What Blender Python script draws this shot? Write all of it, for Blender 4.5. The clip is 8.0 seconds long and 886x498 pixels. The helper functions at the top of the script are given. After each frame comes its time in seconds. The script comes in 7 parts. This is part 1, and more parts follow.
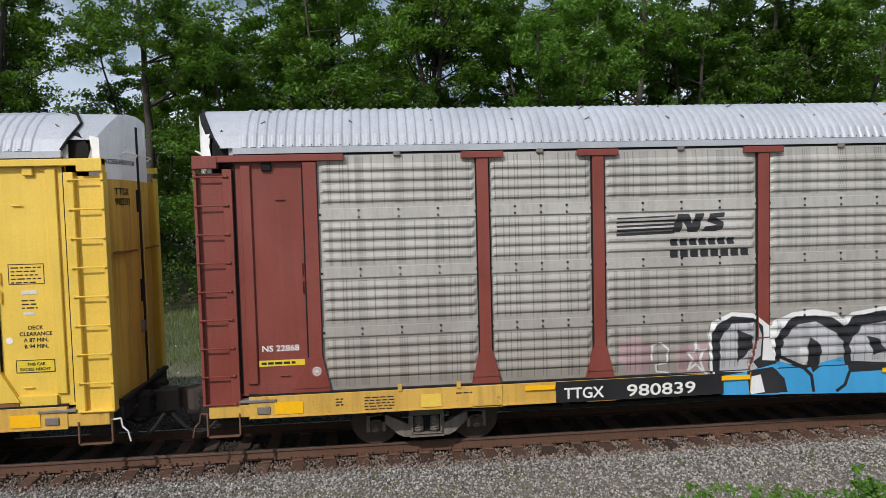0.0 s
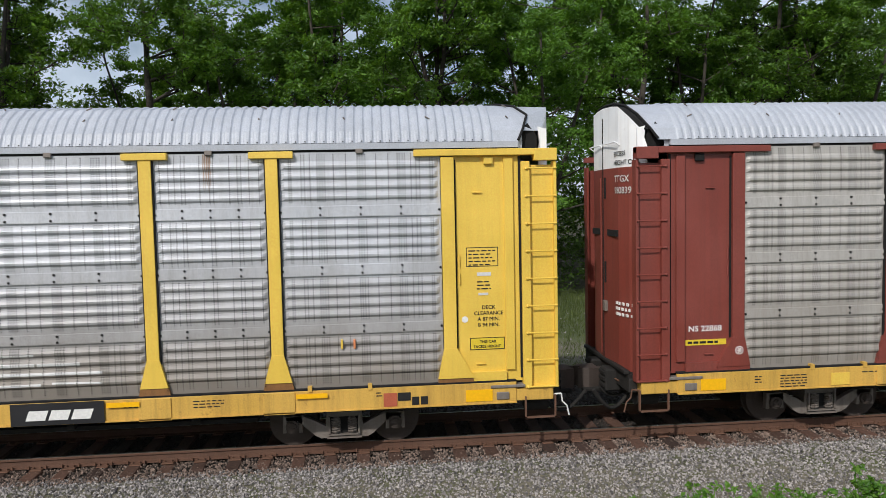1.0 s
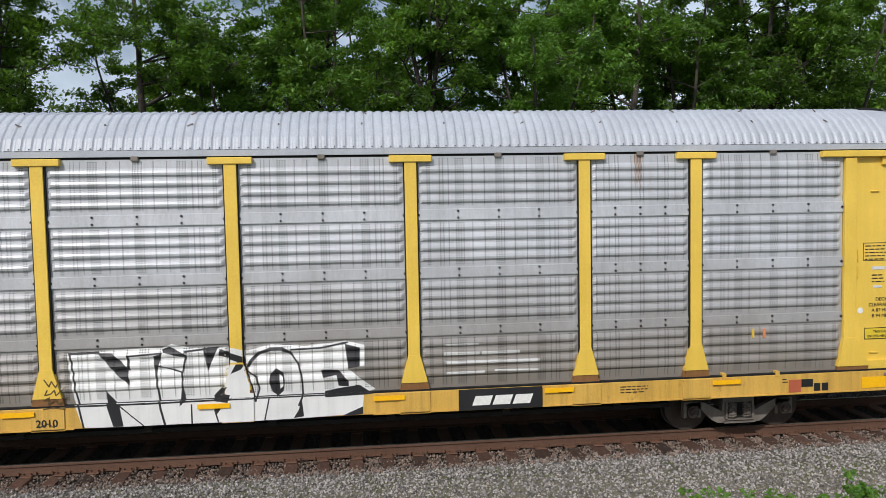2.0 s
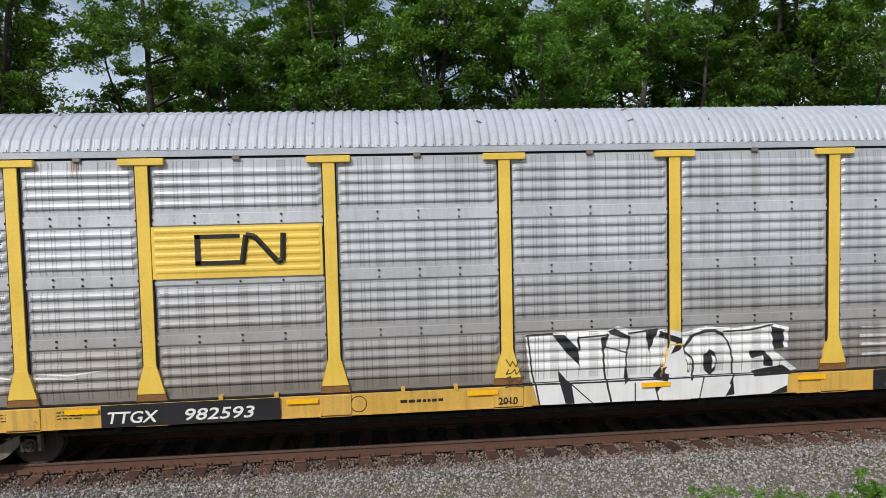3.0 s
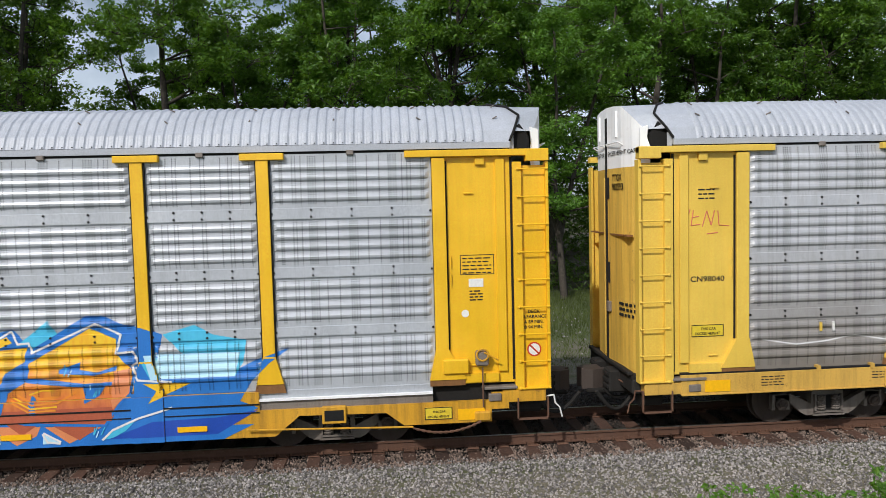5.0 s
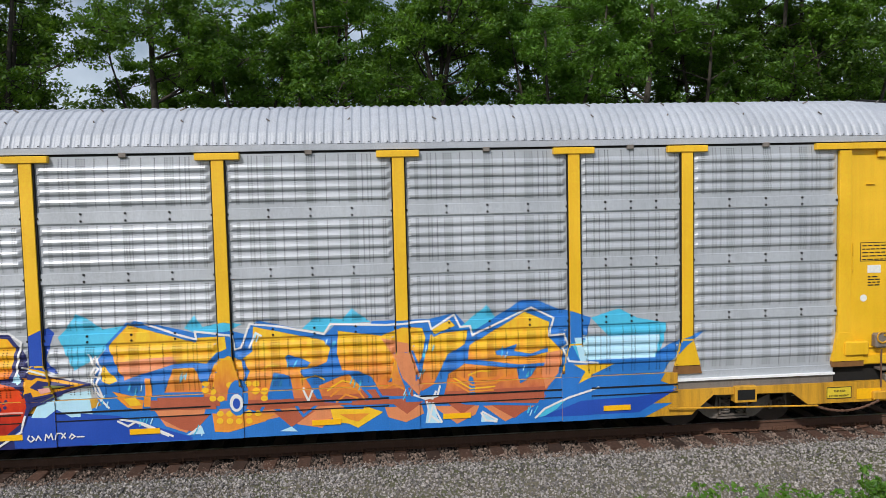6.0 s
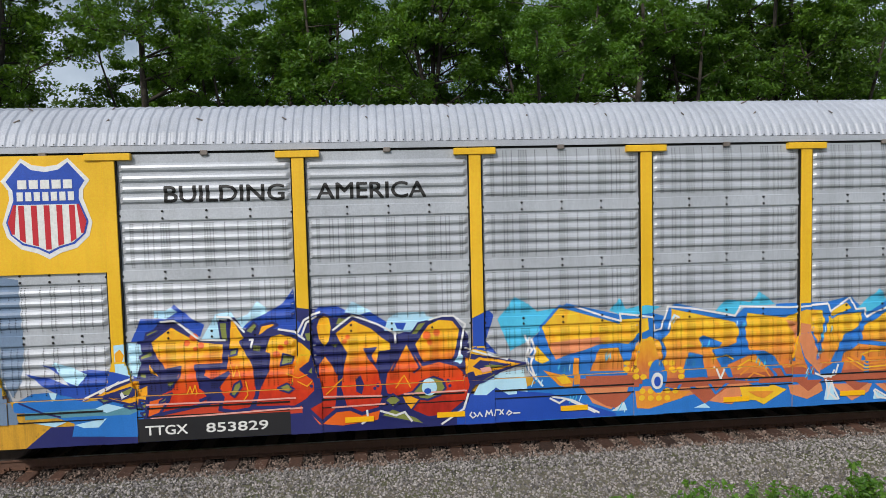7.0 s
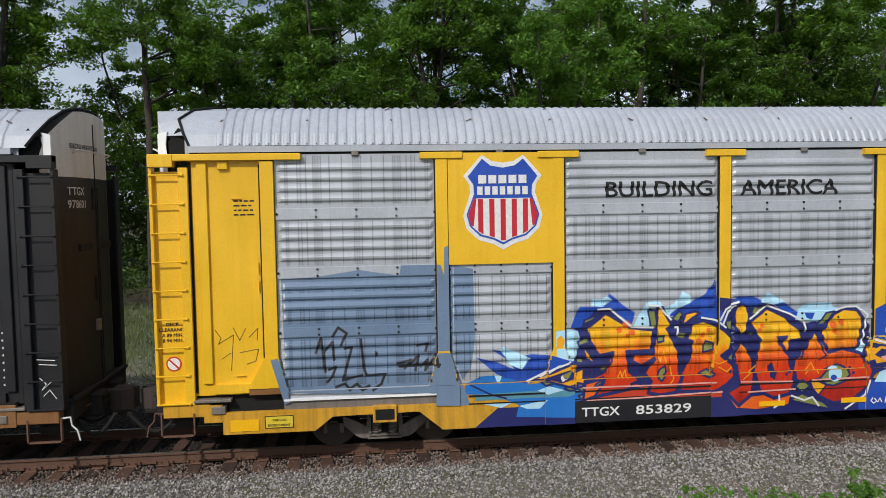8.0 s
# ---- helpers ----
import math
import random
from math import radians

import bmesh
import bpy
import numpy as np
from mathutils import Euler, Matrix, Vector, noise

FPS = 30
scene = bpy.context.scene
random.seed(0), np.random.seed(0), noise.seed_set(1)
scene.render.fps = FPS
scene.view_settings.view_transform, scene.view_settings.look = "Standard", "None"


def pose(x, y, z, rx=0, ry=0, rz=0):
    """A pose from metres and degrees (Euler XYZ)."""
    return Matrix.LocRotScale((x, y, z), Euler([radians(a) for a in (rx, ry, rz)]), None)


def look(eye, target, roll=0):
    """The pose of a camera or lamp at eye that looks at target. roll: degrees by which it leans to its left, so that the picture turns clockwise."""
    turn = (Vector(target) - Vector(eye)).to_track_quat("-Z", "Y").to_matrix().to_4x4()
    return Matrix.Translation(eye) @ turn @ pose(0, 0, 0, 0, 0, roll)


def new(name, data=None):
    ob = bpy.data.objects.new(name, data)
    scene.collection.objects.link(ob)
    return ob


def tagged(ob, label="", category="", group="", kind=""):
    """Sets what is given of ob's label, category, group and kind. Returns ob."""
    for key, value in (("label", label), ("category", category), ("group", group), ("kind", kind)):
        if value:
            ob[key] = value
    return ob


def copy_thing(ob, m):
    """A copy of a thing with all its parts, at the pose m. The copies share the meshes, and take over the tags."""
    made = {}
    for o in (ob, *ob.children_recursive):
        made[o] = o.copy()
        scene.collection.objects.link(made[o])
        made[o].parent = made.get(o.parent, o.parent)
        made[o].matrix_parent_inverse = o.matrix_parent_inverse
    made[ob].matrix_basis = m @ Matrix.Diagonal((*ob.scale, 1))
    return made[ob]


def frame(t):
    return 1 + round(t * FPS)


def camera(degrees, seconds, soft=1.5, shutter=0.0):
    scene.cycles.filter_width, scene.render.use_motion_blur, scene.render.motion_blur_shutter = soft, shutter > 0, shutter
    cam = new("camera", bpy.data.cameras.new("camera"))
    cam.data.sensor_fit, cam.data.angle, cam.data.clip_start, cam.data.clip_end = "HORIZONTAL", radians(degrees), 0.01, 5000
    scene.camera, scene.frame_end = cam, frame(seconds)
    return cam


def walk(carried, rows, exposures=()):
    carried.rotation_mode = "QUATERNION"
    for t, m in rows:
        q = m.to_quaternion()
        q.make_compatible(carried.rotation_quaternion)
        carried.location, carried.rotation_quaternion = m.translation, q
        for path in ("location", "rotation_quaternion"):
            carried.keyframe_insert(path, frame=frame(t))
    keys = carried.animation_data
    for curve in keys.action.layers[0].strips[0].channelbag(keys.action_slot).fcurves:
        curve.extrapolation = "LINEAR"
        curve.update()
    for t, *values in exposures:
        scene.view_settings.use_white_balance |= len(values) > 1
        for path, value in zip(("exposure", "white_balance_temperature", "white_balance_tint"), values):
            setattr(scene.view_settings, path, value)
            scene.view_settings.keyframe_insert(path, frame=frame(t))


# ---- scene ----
LENS = 62.54
cam = camera(LENS, 8.0, soft=0.6)
# seconds, sideways and height of the hand-held camera, yaw, pitch, roll
PATH = [
    (0, 0.002, 4.177, -5.77, -3.39, 1.47),
    (0.5, 0.009, 4.179, -5.64, -3.42, 1.21),
    (1, 0.006, 4.188, -5.62, -3.63, 1.20),
    (1.5, -0.023, 4.199, -6.27, -3.57, 1.26),
    (2, -0.011, 4.202, -6.22, -3.27, 1.07),
    (2.2, -0.001, 4.193, -6.02, -3.22, 1.12),
    (3.3, -0.004, 4.193, -5.54, -3.44, 1.30),
    (3.5, -0.001, 4.184, -5.69, -3.61, 1.12),
    (4, -0.001, 4.197, -5.28, -3.70, 0.85),
    (4.5, 0.006, 4.202, -5.54, -3.55, 0.61),
    (5, -0.007, 4.202, -4.56, -3.63, 1.40),
    (5.2, -0.007, 4.207, -4.45, -3.82, 1.73),
    (6.3, 0.003, 4.204, -5.57, -3.65, 1.38),
    (6.5, 0.012, 4.203, -5.88, -3.66, 1.74),
    (7, 0.004, 4.197, -5.88, -3.76, 1.36),
    (7.5, -0.001, 4.201, -6.05, -3.40, 1.05),
    (8, 0.012, 4.192, -5.82, -3.46, 0.92),
]


def eye_pose(x, z, yaw, pitch, roll):
    return pose(x, 0, z, 0, 0, yaw) @ pose(0, 0, 0, 90 + pitch) @ pose(0, 0, 0, 0, 0, -roll)


walk(cam, [(t, eye_pose(x, z, yaw, pitch, roll)) for t, x, z, yaw, pitch, roll in PATH], exposures=[(0, -0.06), (5.2, -0.05), (6.4, -0.15), (8, -0.2)])

# ---- light: high sun from behind the camera's left shoulder, thin cloud ----
SUN_WAY = Vector((-0.62, -1.0, 0.98)).normalized()
world = bpy.data.worlds.new("sky")
scene.world = world
world.use_nodes = True
wn, wl = world.node_tree.nodes, world.node_tree.links
sky = wn.new("ShaderNodeTexSky")
sky.sky_type, sky.sun_disc = "NISHITA", False
sky.sun_elevation = math.asin(SUN_WAY.z)
sky.sun_rotation = math.atan2(SUN_WAY.x, SUN_WAY.y)
sky.air_density, sky.dust_density = 1.0, 2.0
cl_co = wn.new("ShaderNodeTexCoord")
cl_n = wn.new("ShaderNodeTexNoise")
cl_n.inputs["Scale"].default_value, cl_n.inputs["Detail"].default_value = 3.5, 6
cl_r = wn.new("ShaderNodeValToRGB")
cl_r.color_ramp.elements[0].position, cl_r.color_ramp.elements[1].position = 0.42, 0.62
cl_m = wn.new("ShaderNodeMixRGB")
cl_m.inputs[2].default_value = (9.4, 10.6, 12.4, 1)
wl.new(cl_co.outputs["Generated"], cl_n.inputs["Vector"])
wl.new(cl_n.outputs["Fac"], cl_r.inputs["Fac"])
wl.new(cl_r.outputs["Color"], cl_m.inputs[0])
wl.new(sky.outputs["Color"], cl_m.inputs[1])
wl.new(cl_m.outputs[0], wn["Background"].inputs["Color"])
wn["Background"].inputs["Strength"].default_value = 0.085
sun_data = bpy.data.lights.new("sun", "SUN")
sun_data.energy, sun_data.angle, sun_data.color = 3.0, radians(1.2), (1.0, 0.96, 0.91)
sun = new("sun", sun_data)
sun.matrix_world = look(SUN_WAY * 60, (0, 0, 0))


# ---- materials ----
def nodes_of(name):
    m = bpy.data.materials.new(name)
    m.use_nodes = True
    n, l = m.node_tree.nodes, m.node_tree.links
    return m, n, l, n["Principled BSDF"]


def noise_node(n, l, co, scale, detail=4, rough=0.6, stretch=None):
    t = n.new("ShaderNodeTexNoise")
    t.inputs["Scale"].default_value, t.inputs["Detail"].default_value, t.inputs["Roughness"].default_value = scale, detail, rough
    if stretch:
        mp = n.new("ShaderNodeMapping")
        mp.inputs["Scale"].default_value = stretch
        l.new(co, mp.inputs["Vector"])
        co = mp.outputs["Vector"]
    l.new(co, t.inputs["Vector"])
    return t.outputs["Fac"]


def ramp(n, l, fac, a, b, ca=(0, 0, 0, 1), cb=(1, 1, 1, 1)):
    r = n.new("ShaderNodeValToRGB")
    r.color_ramp.elements[0].position, r.color_ramp.elements[1].position = a, b
    r.color_ramp.elements[0].color, r.color_ramp.elements[1].color = ca, cb
    l.new(fac, r.inputs["Fac"])
    return r.outputs["Color"]


def mix(n, l, fac, a, b, kind="MIX"):
    x = n.new("ShaderNodeMixRGB")
    x.blend_type = kind
    for k, v in enumerate((fac, a, b)):
        if isinstance(v, (int, float)):
            x.inputs[k].default_value = v
        elif isinstance(v, tuple):
            x.inputs[k].default_value = (*v[:3], 1)
        else:
            l.new(v, x.inputs[k])
    return x.outputs[0]


def painted(name, colour, grime=(0.12, 0.09, 0.06), amount=0.5, rough=0.5, metal=0.0, rust=0.0, bump=0.15, dust=0.0):
    """Weathered paint or sheet metal: faded patches, rain streaks, fine grain, rust spots."""
    m, n, l, b = nodes_of(name)
    co = n.new("ShaderNodeTexCoord").outputs["Object"]
    patches = noise_node(n, l, co, 0.9, 5)
    streaks = noise_node(n, l, co, 1.0, 5, 0.65, (9, 9, 0.45))
    grain = noise_node(n, l, co, 45, 3)
    c = mix(n, l, ramp(n, l, patches, 0.35, 0.75), colour, tuple(min(1, v * 1.18 + 0.01) for v in colour))
    c = mix(n, l, mix(n, l, amount, (0, 0, 0), ramp(n, l, streaks, 0.45, 0.8)), c, grime)
    c = mix(n, l, 0.12, c, ramp(n, l, grain, 0.3, 0.7), "OVERLAY")
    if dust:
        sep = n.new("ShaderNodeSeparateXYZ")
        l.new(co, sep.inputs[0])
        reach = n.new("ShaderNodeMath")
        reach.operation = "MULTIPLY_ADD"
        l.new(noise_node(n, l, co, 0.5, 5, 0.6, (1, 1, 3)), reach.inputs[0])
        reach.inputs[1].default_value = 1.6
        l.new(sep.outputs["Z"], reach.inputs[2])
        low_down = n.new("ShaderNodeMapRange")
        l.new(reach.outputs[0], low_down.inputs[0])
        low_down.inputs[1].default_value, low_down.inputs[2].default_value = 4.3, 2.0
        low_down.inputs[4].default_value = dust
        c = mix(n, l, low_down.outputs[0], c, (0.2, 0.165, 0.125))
    if rust:
        spots = ramp(n, l, noise_node(n, l, co, 5.0, 6, 0.7), 0.62, 0.7)
        c = mix(n, l, mix(n, l, rust, (0, 0, 0), spots), c, (0.16, 0.06, 0.025))
    l.new(c, b.inputs["Base Color"])
    l.new(ramp(n, l, patches, 0.3, 0.8, (rough - 0.08,) * 3 + (1,), (rough + 0.14,) * 3 + (1,)), b.inputs["Roughness"])
    b.inputs["Metallic"].default_value = metal
    bp = n.new("ShaderNodeBump")
    bp.inputs["Strength"].default_value, bp.inputs["Distance"].default_value = bump, 0.01
    l.new(noise_node(n, l, co, 14, 5), bp.inputs["Height"])
    l.new(bp.outputs["Normal"], b.inputs["Normal"])
    return m


def plain(name, colour, rough=0.5, metal=0.0, vary=0.25, scale=20):
    m, n, l, b = nodes_of(name)
    co = n.new("ShaderNodeTexCoord").outputs["Object"]
    f = noise_node(n, l, co, scale, 4)
    l.new(mix(n, l, ramp(n, l, f, 0.3, 0.7), tuple(v * (1 - vary) for v in colour), tuple(min(1, v * (1 + vary)) for v in colour)), b.inputs["Base Color"])
    b.inputs["Roughness"].default_value, b.inputs["Metallic"].default_value = rough, metal
    return m


def random_tone(name, low, high, rough=0.9, scale=25, per_island=False, bump=0.3):
    """Colour that differs from piece to piece, with grain."""
    m, n, l, b = nodes_of(name)
    rnd = n.new("ShaderNodeNewGeometry").outputs["Random Per Island"] if per_island else n.new("ShaderNodeObjectInfo").outputs["Random"]
    co = n.new("ShaderNodeTexCoord").outputs["Object"]
    c = mix(n, l, rnd, low, high)
    c = mix(n, l, 0.35, c, ramp(n, l, noise_node(n, l, co, scale, 5), 0.3, 0.7), "OVERLAY")
    l.new(c, b.inputs["Base Color"])
    b.inputs["Roughness"].default_value = rough
    bp = n.new("ShaderNodeBump")
    bp.inputs["Strength"].default_value, bp.inputs["Distance"].default_value = bump, 0.01
    l.new(noise_node(n, l, co, scale, 5), bp.inputs["Height"])
    l.new(bp.outputs["Normal"], b.inputs["Normal"])
    return m


def leafy(name, low, high, shine=0.45):
    m, n, l, b = nodes_of(name)
    rnd = n.new("ShaderNodeNewGeometry").outputs["Random Per Island"]
    ob = n.new("ShaderNodeObjectInfo").outputs["Random"]
    co = n.new("ShaderNodeTexCoord").outputs["Object"]
    c = mix(n, l, rnd, low, high)
    c = mix(n, l, ramp(n, l, noise_node(n, l, co, 0.5, 3), 0.35, 0.65), c, tuple(v * 0.72 for v in low))
    c = mix(n, l, mix(n, l, 0.4, (0, 0, 0), ob), c, (high[0] * 0.75, high[1] * 0.85, high[2] * 1.0))
    l.new(c, b.inputs["Base Color"])
    b.inputs["Roughness"].default_value = shine
    tr = n.new("ShaderNodeBsdfTranslucent")
    l.new(mix(n, l, 0.5, c, (high[0] * 1.3, high[1] * 1.2, 0.01)), tr.inputs["Color"])
    ms = n.new("ShaderNodeMixShader")
    ms.inputs[0].default_value = 0.38
    l.new(b.outputs[0], ms.inputs[1])
    l.new(tr.outputs[0], ms.inputs[2])
    l.new(ms.outputs[0], n["Material Output"].inputs["Surface"])
    return m


def ground_material(name, bands):
    """Gravel, grass and forest floor, by the distance from the track."""
    m, n, l, b = nodes_of(name)
    co = n.new("ShaderNodeTexCoord").outputs["Object"]
    sep = n.new("ShaderNodeSeparateXYZ")
    l.new(co, sep.inputs[0])
    wob = n.new("ShaderNodeMath")
    wob.operation = "MULTIPLY_ADD"
    l.new(noise_node(n, l, co, 0.6, 5), wob.inputs[0])
    wob.inputs[1].default_value = 3.0
    l.new(sep.outputs["Y"], wob.inputs[2])
    fine, mid = noise_node(n, l, co, 26, 6, 0.75), noise_node(n, l, co, 1.7, 5)
    gravel = mix(n, l, ramp(n, l, fine, 0.3, 0.7), (0.05, 0.046, 0.036), (0.26, 0.235, 0.17))
    gravel = mix(n, l, ramp(n, l, mid, 0.45, 0.7), gravel, (0.085, 0.1, 0.035))
    grass = mix(n, l, ramp(n, l, fine, 0.3, 0.7), (0.035, 0.05, 0.016), (0.13, 0.15, 0.06))
    floor = mix(n, l, ramp(n, l, fine, 0.3, 0.7), (0.02, 0.018, 0.01), (0.09, 0.07, 0.04))
    def step(y0, y1):
        mr = n.new("ShaderNodeMapRange")
        l.new(wob.outputs[0], mr.inputs[0])
        mr.inputs[1].default_value, mr.inputs[2].default_value = y0, y1
        return mr.outputs[0]
    c = mix(n, l, step(bands[0], bands[0] + 0.8), grass, gravel)
    # near-black band along the track: oil plus the train's shade, put into the colour
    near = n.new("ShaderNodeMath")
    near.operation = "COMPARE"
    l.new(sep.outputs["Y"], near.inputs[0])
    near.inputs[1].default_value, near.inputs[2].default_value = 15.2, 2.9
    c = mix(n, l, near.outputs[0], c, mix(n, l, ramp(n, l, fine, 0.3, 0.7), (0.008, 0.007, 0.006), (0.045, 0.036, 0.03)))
    c = mix(n, l, step(bands[1], bands[1] + 1.2), c, grass)
    c = mix(n, l, step(bands[2], bands[2] + 2.0), c, floor)
    l.new(c, b.inputs["Base Color"])
    b.inputs["Roughness"].default_value = 0.95
    bp = n.new("ShaderNodeBump")
    bp.inputs["Strength"].default_value, bp.inputs["Distance"].default_value = 0.8, 0.03
    l.new(fine, bp.inputs["Height"])
    l.new(bp.outputs["Normal"], b.inputs["Normal"])
    return m


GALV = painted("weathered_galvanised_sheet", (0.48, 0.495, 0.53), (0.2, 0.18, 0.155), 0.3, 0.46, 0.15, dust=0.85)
GALV_C = painted("newer_galvanised_sheet", (0.44, 0.465, 0.505), (0.26, 0.265, 0.27), 0.25, 0.42, 0.2)
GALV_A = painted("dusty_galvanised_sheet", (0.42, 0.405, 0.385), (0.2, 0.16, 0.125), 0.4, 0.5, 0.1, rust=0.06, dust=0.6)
ROOF = painted("roof_sheet", (0.4, 0.425, 0.475), (0.27, 0.28, 0.3), 0.3, 0.5, 0.05)
END_B = painted("grimy_faded_yellow_door", (0.66, 0.42, 0.07), (0.14, 0.075, 0.03), 0.6, 0.5, rust=0.5)
END_C = painted("grimy_orange_yellow_door", (0.62, 0.3, 0.014), (0.12, 0.055, 0.02), 0.6, 0.5, rust=0.5)
GREASE = painted("greasy_black_iron", (0.008, 0.007, 0.006), (0.03, 0.025, 0.022), 0.5, 0.8, 0.0)
YELLOW_B = painted("faded_yellow_paint", (0.74, 0.50, 0.075), (0.4, 0.26, 0.06), 0.2, 0.45)
YELLOW_C = painted("strong_yellow_paint", (0.8, 0.465, 0.014), (0.4, 0.2, 0.02), 0.2, 0.42)
SILL_A = painted("soiled_yellow_paint", (0.6, 0.36, 0.07), (0.2, 0.12, 0.04), 0.5, 0.5, rust=0.5)
# rusty sill brown; on post feet it also holds stain and painted shade
SILL_D = painted("rusted_and_shaded_brown_paint", (0.22, 0.1, 0.03), (0.08, 0.04, 0.02), 0.5, 0.55, rust=0.7)
SILL_C = painted("rusty_yellow_paint", (0.6, 0.31, 0.02), (0.14, 0.07, 0.02), 0.7, 0.5, rust=0.55)
RED = painted("oxide_red_paint", (0.2, 0.042, 0.03), (0.1, 0.035, 0.028), 0.45, 0.5)
BLACK = painted("black_paint", (0.008, 0.008, 0.011), (0.016, 0.015, 0.014), 0.4, 0.55)
WHITE = painted("white_paint", (0.83, 0.84, 0.85), (0.45, 0.4, 0.33), 0.22, 0.45, rust=0.15)
BEIGE = painted("stained_white_paint", (0.55, 0.5, 0.44), (0.3, 0.24, 0.18), 0.5, 0.5)
DARK = plain("dark_underframe", (0.01, 0.009, 0.008), 0.9)
# near-black for strips that stand in for shade in gaps; also rubber seals
SHADE = plain("black_shade_and_seal", (0.006, 0.006, 0.006), 0.9)
STEEL_D = painted("grimy_cast_steel", (0.2, 0.175, 0.155), (0.09, 0.065, 0.05), 0.6, 0.6, 0.2, rust=0.3)
WHEEL = painted("wheel_steel", (0.065, 0.05, 0.043), (0.04, 0.025, 0.018), 0.5, 0.6, 0.3)
RUSTY = painted("rusty_iron", (0.13, 0.065, 0.04), (0.08, 0.035, 0.018), 0.6, 0.8, rust=0.4)
RAIL_M = painted("rail_steel", (0.115, 0.058, 0.037), (0.07, 0.04, 0.03), 0.5, 0.7, 0.1)
RAIL_TOP = plain("polished_rail_head", (0.45, 0.43, 0.41), 0.3, 0.9)
TIE_M = random_tone("creosoted_wood", (0.034, 0.019, 0.014), (0.12, 0.062, 0.042), 0.9, 18)
STONE = random_tone("ballast_stone", (0.07, 0.065, 0.064), (0.44, 0.41, 0.39), 0.9, 30, True)
# oil stains and the shade under the train together in one dark tone
STONE_R = random_tone("oily_shaded_ballast_stone", (0.01, 0.008, 0.007), (0.055, 0.04, 0.032), 0.95, 30, True)
STONE_P = random_tone("rust_dusted_ballast_stone", (0.06, 0.046, 0.038), (0.29, 0.212, 0.172), 0.95, 30, True)
BARK = random_tone("tree_bark", (0.03, 0.025, 0.02), (0.08, 0.068, 0.055), 0.95, 12)
LEAF = leafy("broad_leaves", (0.018, 0.056, 0.008), (0.22, 0.43, 0.045))
LEAF_FAR = leafy("far_leaves", (0.03, 0.07, 0.008), (0.11, 0.19, 0.02))
VERGE = leafy("dry_grass_blades", (0.055, 0.08, 0.018), (0.19, 0.23, 0.07))
WEED = leafy("weed_leaves", (0.06, 0.18, 0.02), (0.2, 0.38, 0.05))
REFLECT = plain("yellow_reflective_tape", (0.95, 0.5, 0.01), 0.35, 0.0, 0.06)
SIGN = plain("yellow_sign_paint", (0.74, 0.55, 0.04), 0.45, 0.0, 0.1)
INK = plain("black_stencil", (0.012, 0.012, 0.012), 0.6)
CHALK = plain("white_stencil", (0.78, 0.78, 0.76), 0.6, 0, 0.1)


# ---- mesh helpers ----
def mesh_object(name, bm, material, parent=None, label=""):
    me = bpy.data.meshes.new(name)
    bm.to_mesh(me)
    bm.free()
    me.materials.append(material)
    ob = new(name, me)
    ob.parent = parent
    return tagged(ob, label)


part = mesh_object


def thing(name, label, category, m=None, group="", kind=""):
    ob = new(name)
    ob.empty_display_size = 0.3
    if m is not None:
        ob.matrix_basis = m
    return tagged(ob, label, category, group, kind)


def add_box(bm, x0, x1, y0, y1, z0, z1, bevel=0.0):
    v = [bm.verts.new((x, y, z)) for x in (x0, x1) for y in (y0, y1) for z in (z0, z1)]
    f = [bm.faces.new([v[i] for i in q]) for q in ((0, 1, 3, 2), (4, 6, 7, 5), (0, 4, 5, 1), (2, 3, 7, 6), (0, 2, 6, 4), (1, 5, 7, 3))]
    if bevel:
        bmesh.ops.bevel(bm, geom=list({e for q in f for e in q.edges}), offset=bevel, segments=1, affect="EDGES")
    return bm


def box(x0, x1, y0, y1, z0, z1, bevel=0.0):
    return add_box(bmesh.new(), x0, x1, y0, y1, z0, z1, bevel)


def add_prism(bm, outline, axis, a, b):
    """Extrudes an outline (pairs) along an axis from a to b."""
    def at(p, w):
        return {"x": (w, p[0], p[1]), "y": (p[0], w, p[1]), "z": (p[0], p[1], w)}[axis]
    lo, hi = [bm.verts.new(at(p, a)) for p in outline], [bm.verts.new(at(p, b)) for p in outline]
    k = len(outline)
    fs = [bm.faces.new(lo), bm.faces.new(hi[::-1])]
    fs += [bm.faces.new((lo[i], hi[i], hi[(i + 1) % k], lo[(i + 1) % k])) for i in range(k)]
    bmesh.ops.recalc_face_normals(bm, faces=fs)
    return bm


def prism(outline, axis, a, b):
    return add_prism(bmesh.new(), outline, axis, a, b)


def add_rod(bm, p, q, r, seg=8, r2=None):
    p, q = Vector(p), Vector(q)
    d = q - p
    m = Matrix.Translation((p + q) / 2) @ d.to_track_quat("Z", "Y").to_matrix().to_4x4()
    bmesh.ops.create_cone(bm, cap_ends=True, segments=seg, radius1=r, radius2=r if r2 is None else r2, depth=d.length, matrix=m)
    return bm


def rod(p, q, r, seg=8):
    return add_rod(bmesh.new(), p, q, r, seg)


def add_ball(bm, p, r):
    bmesh.ops.create_icosphere(bm, subdivisions=1, radius=r, matrix=Matrix.Translation(p))
    return bm


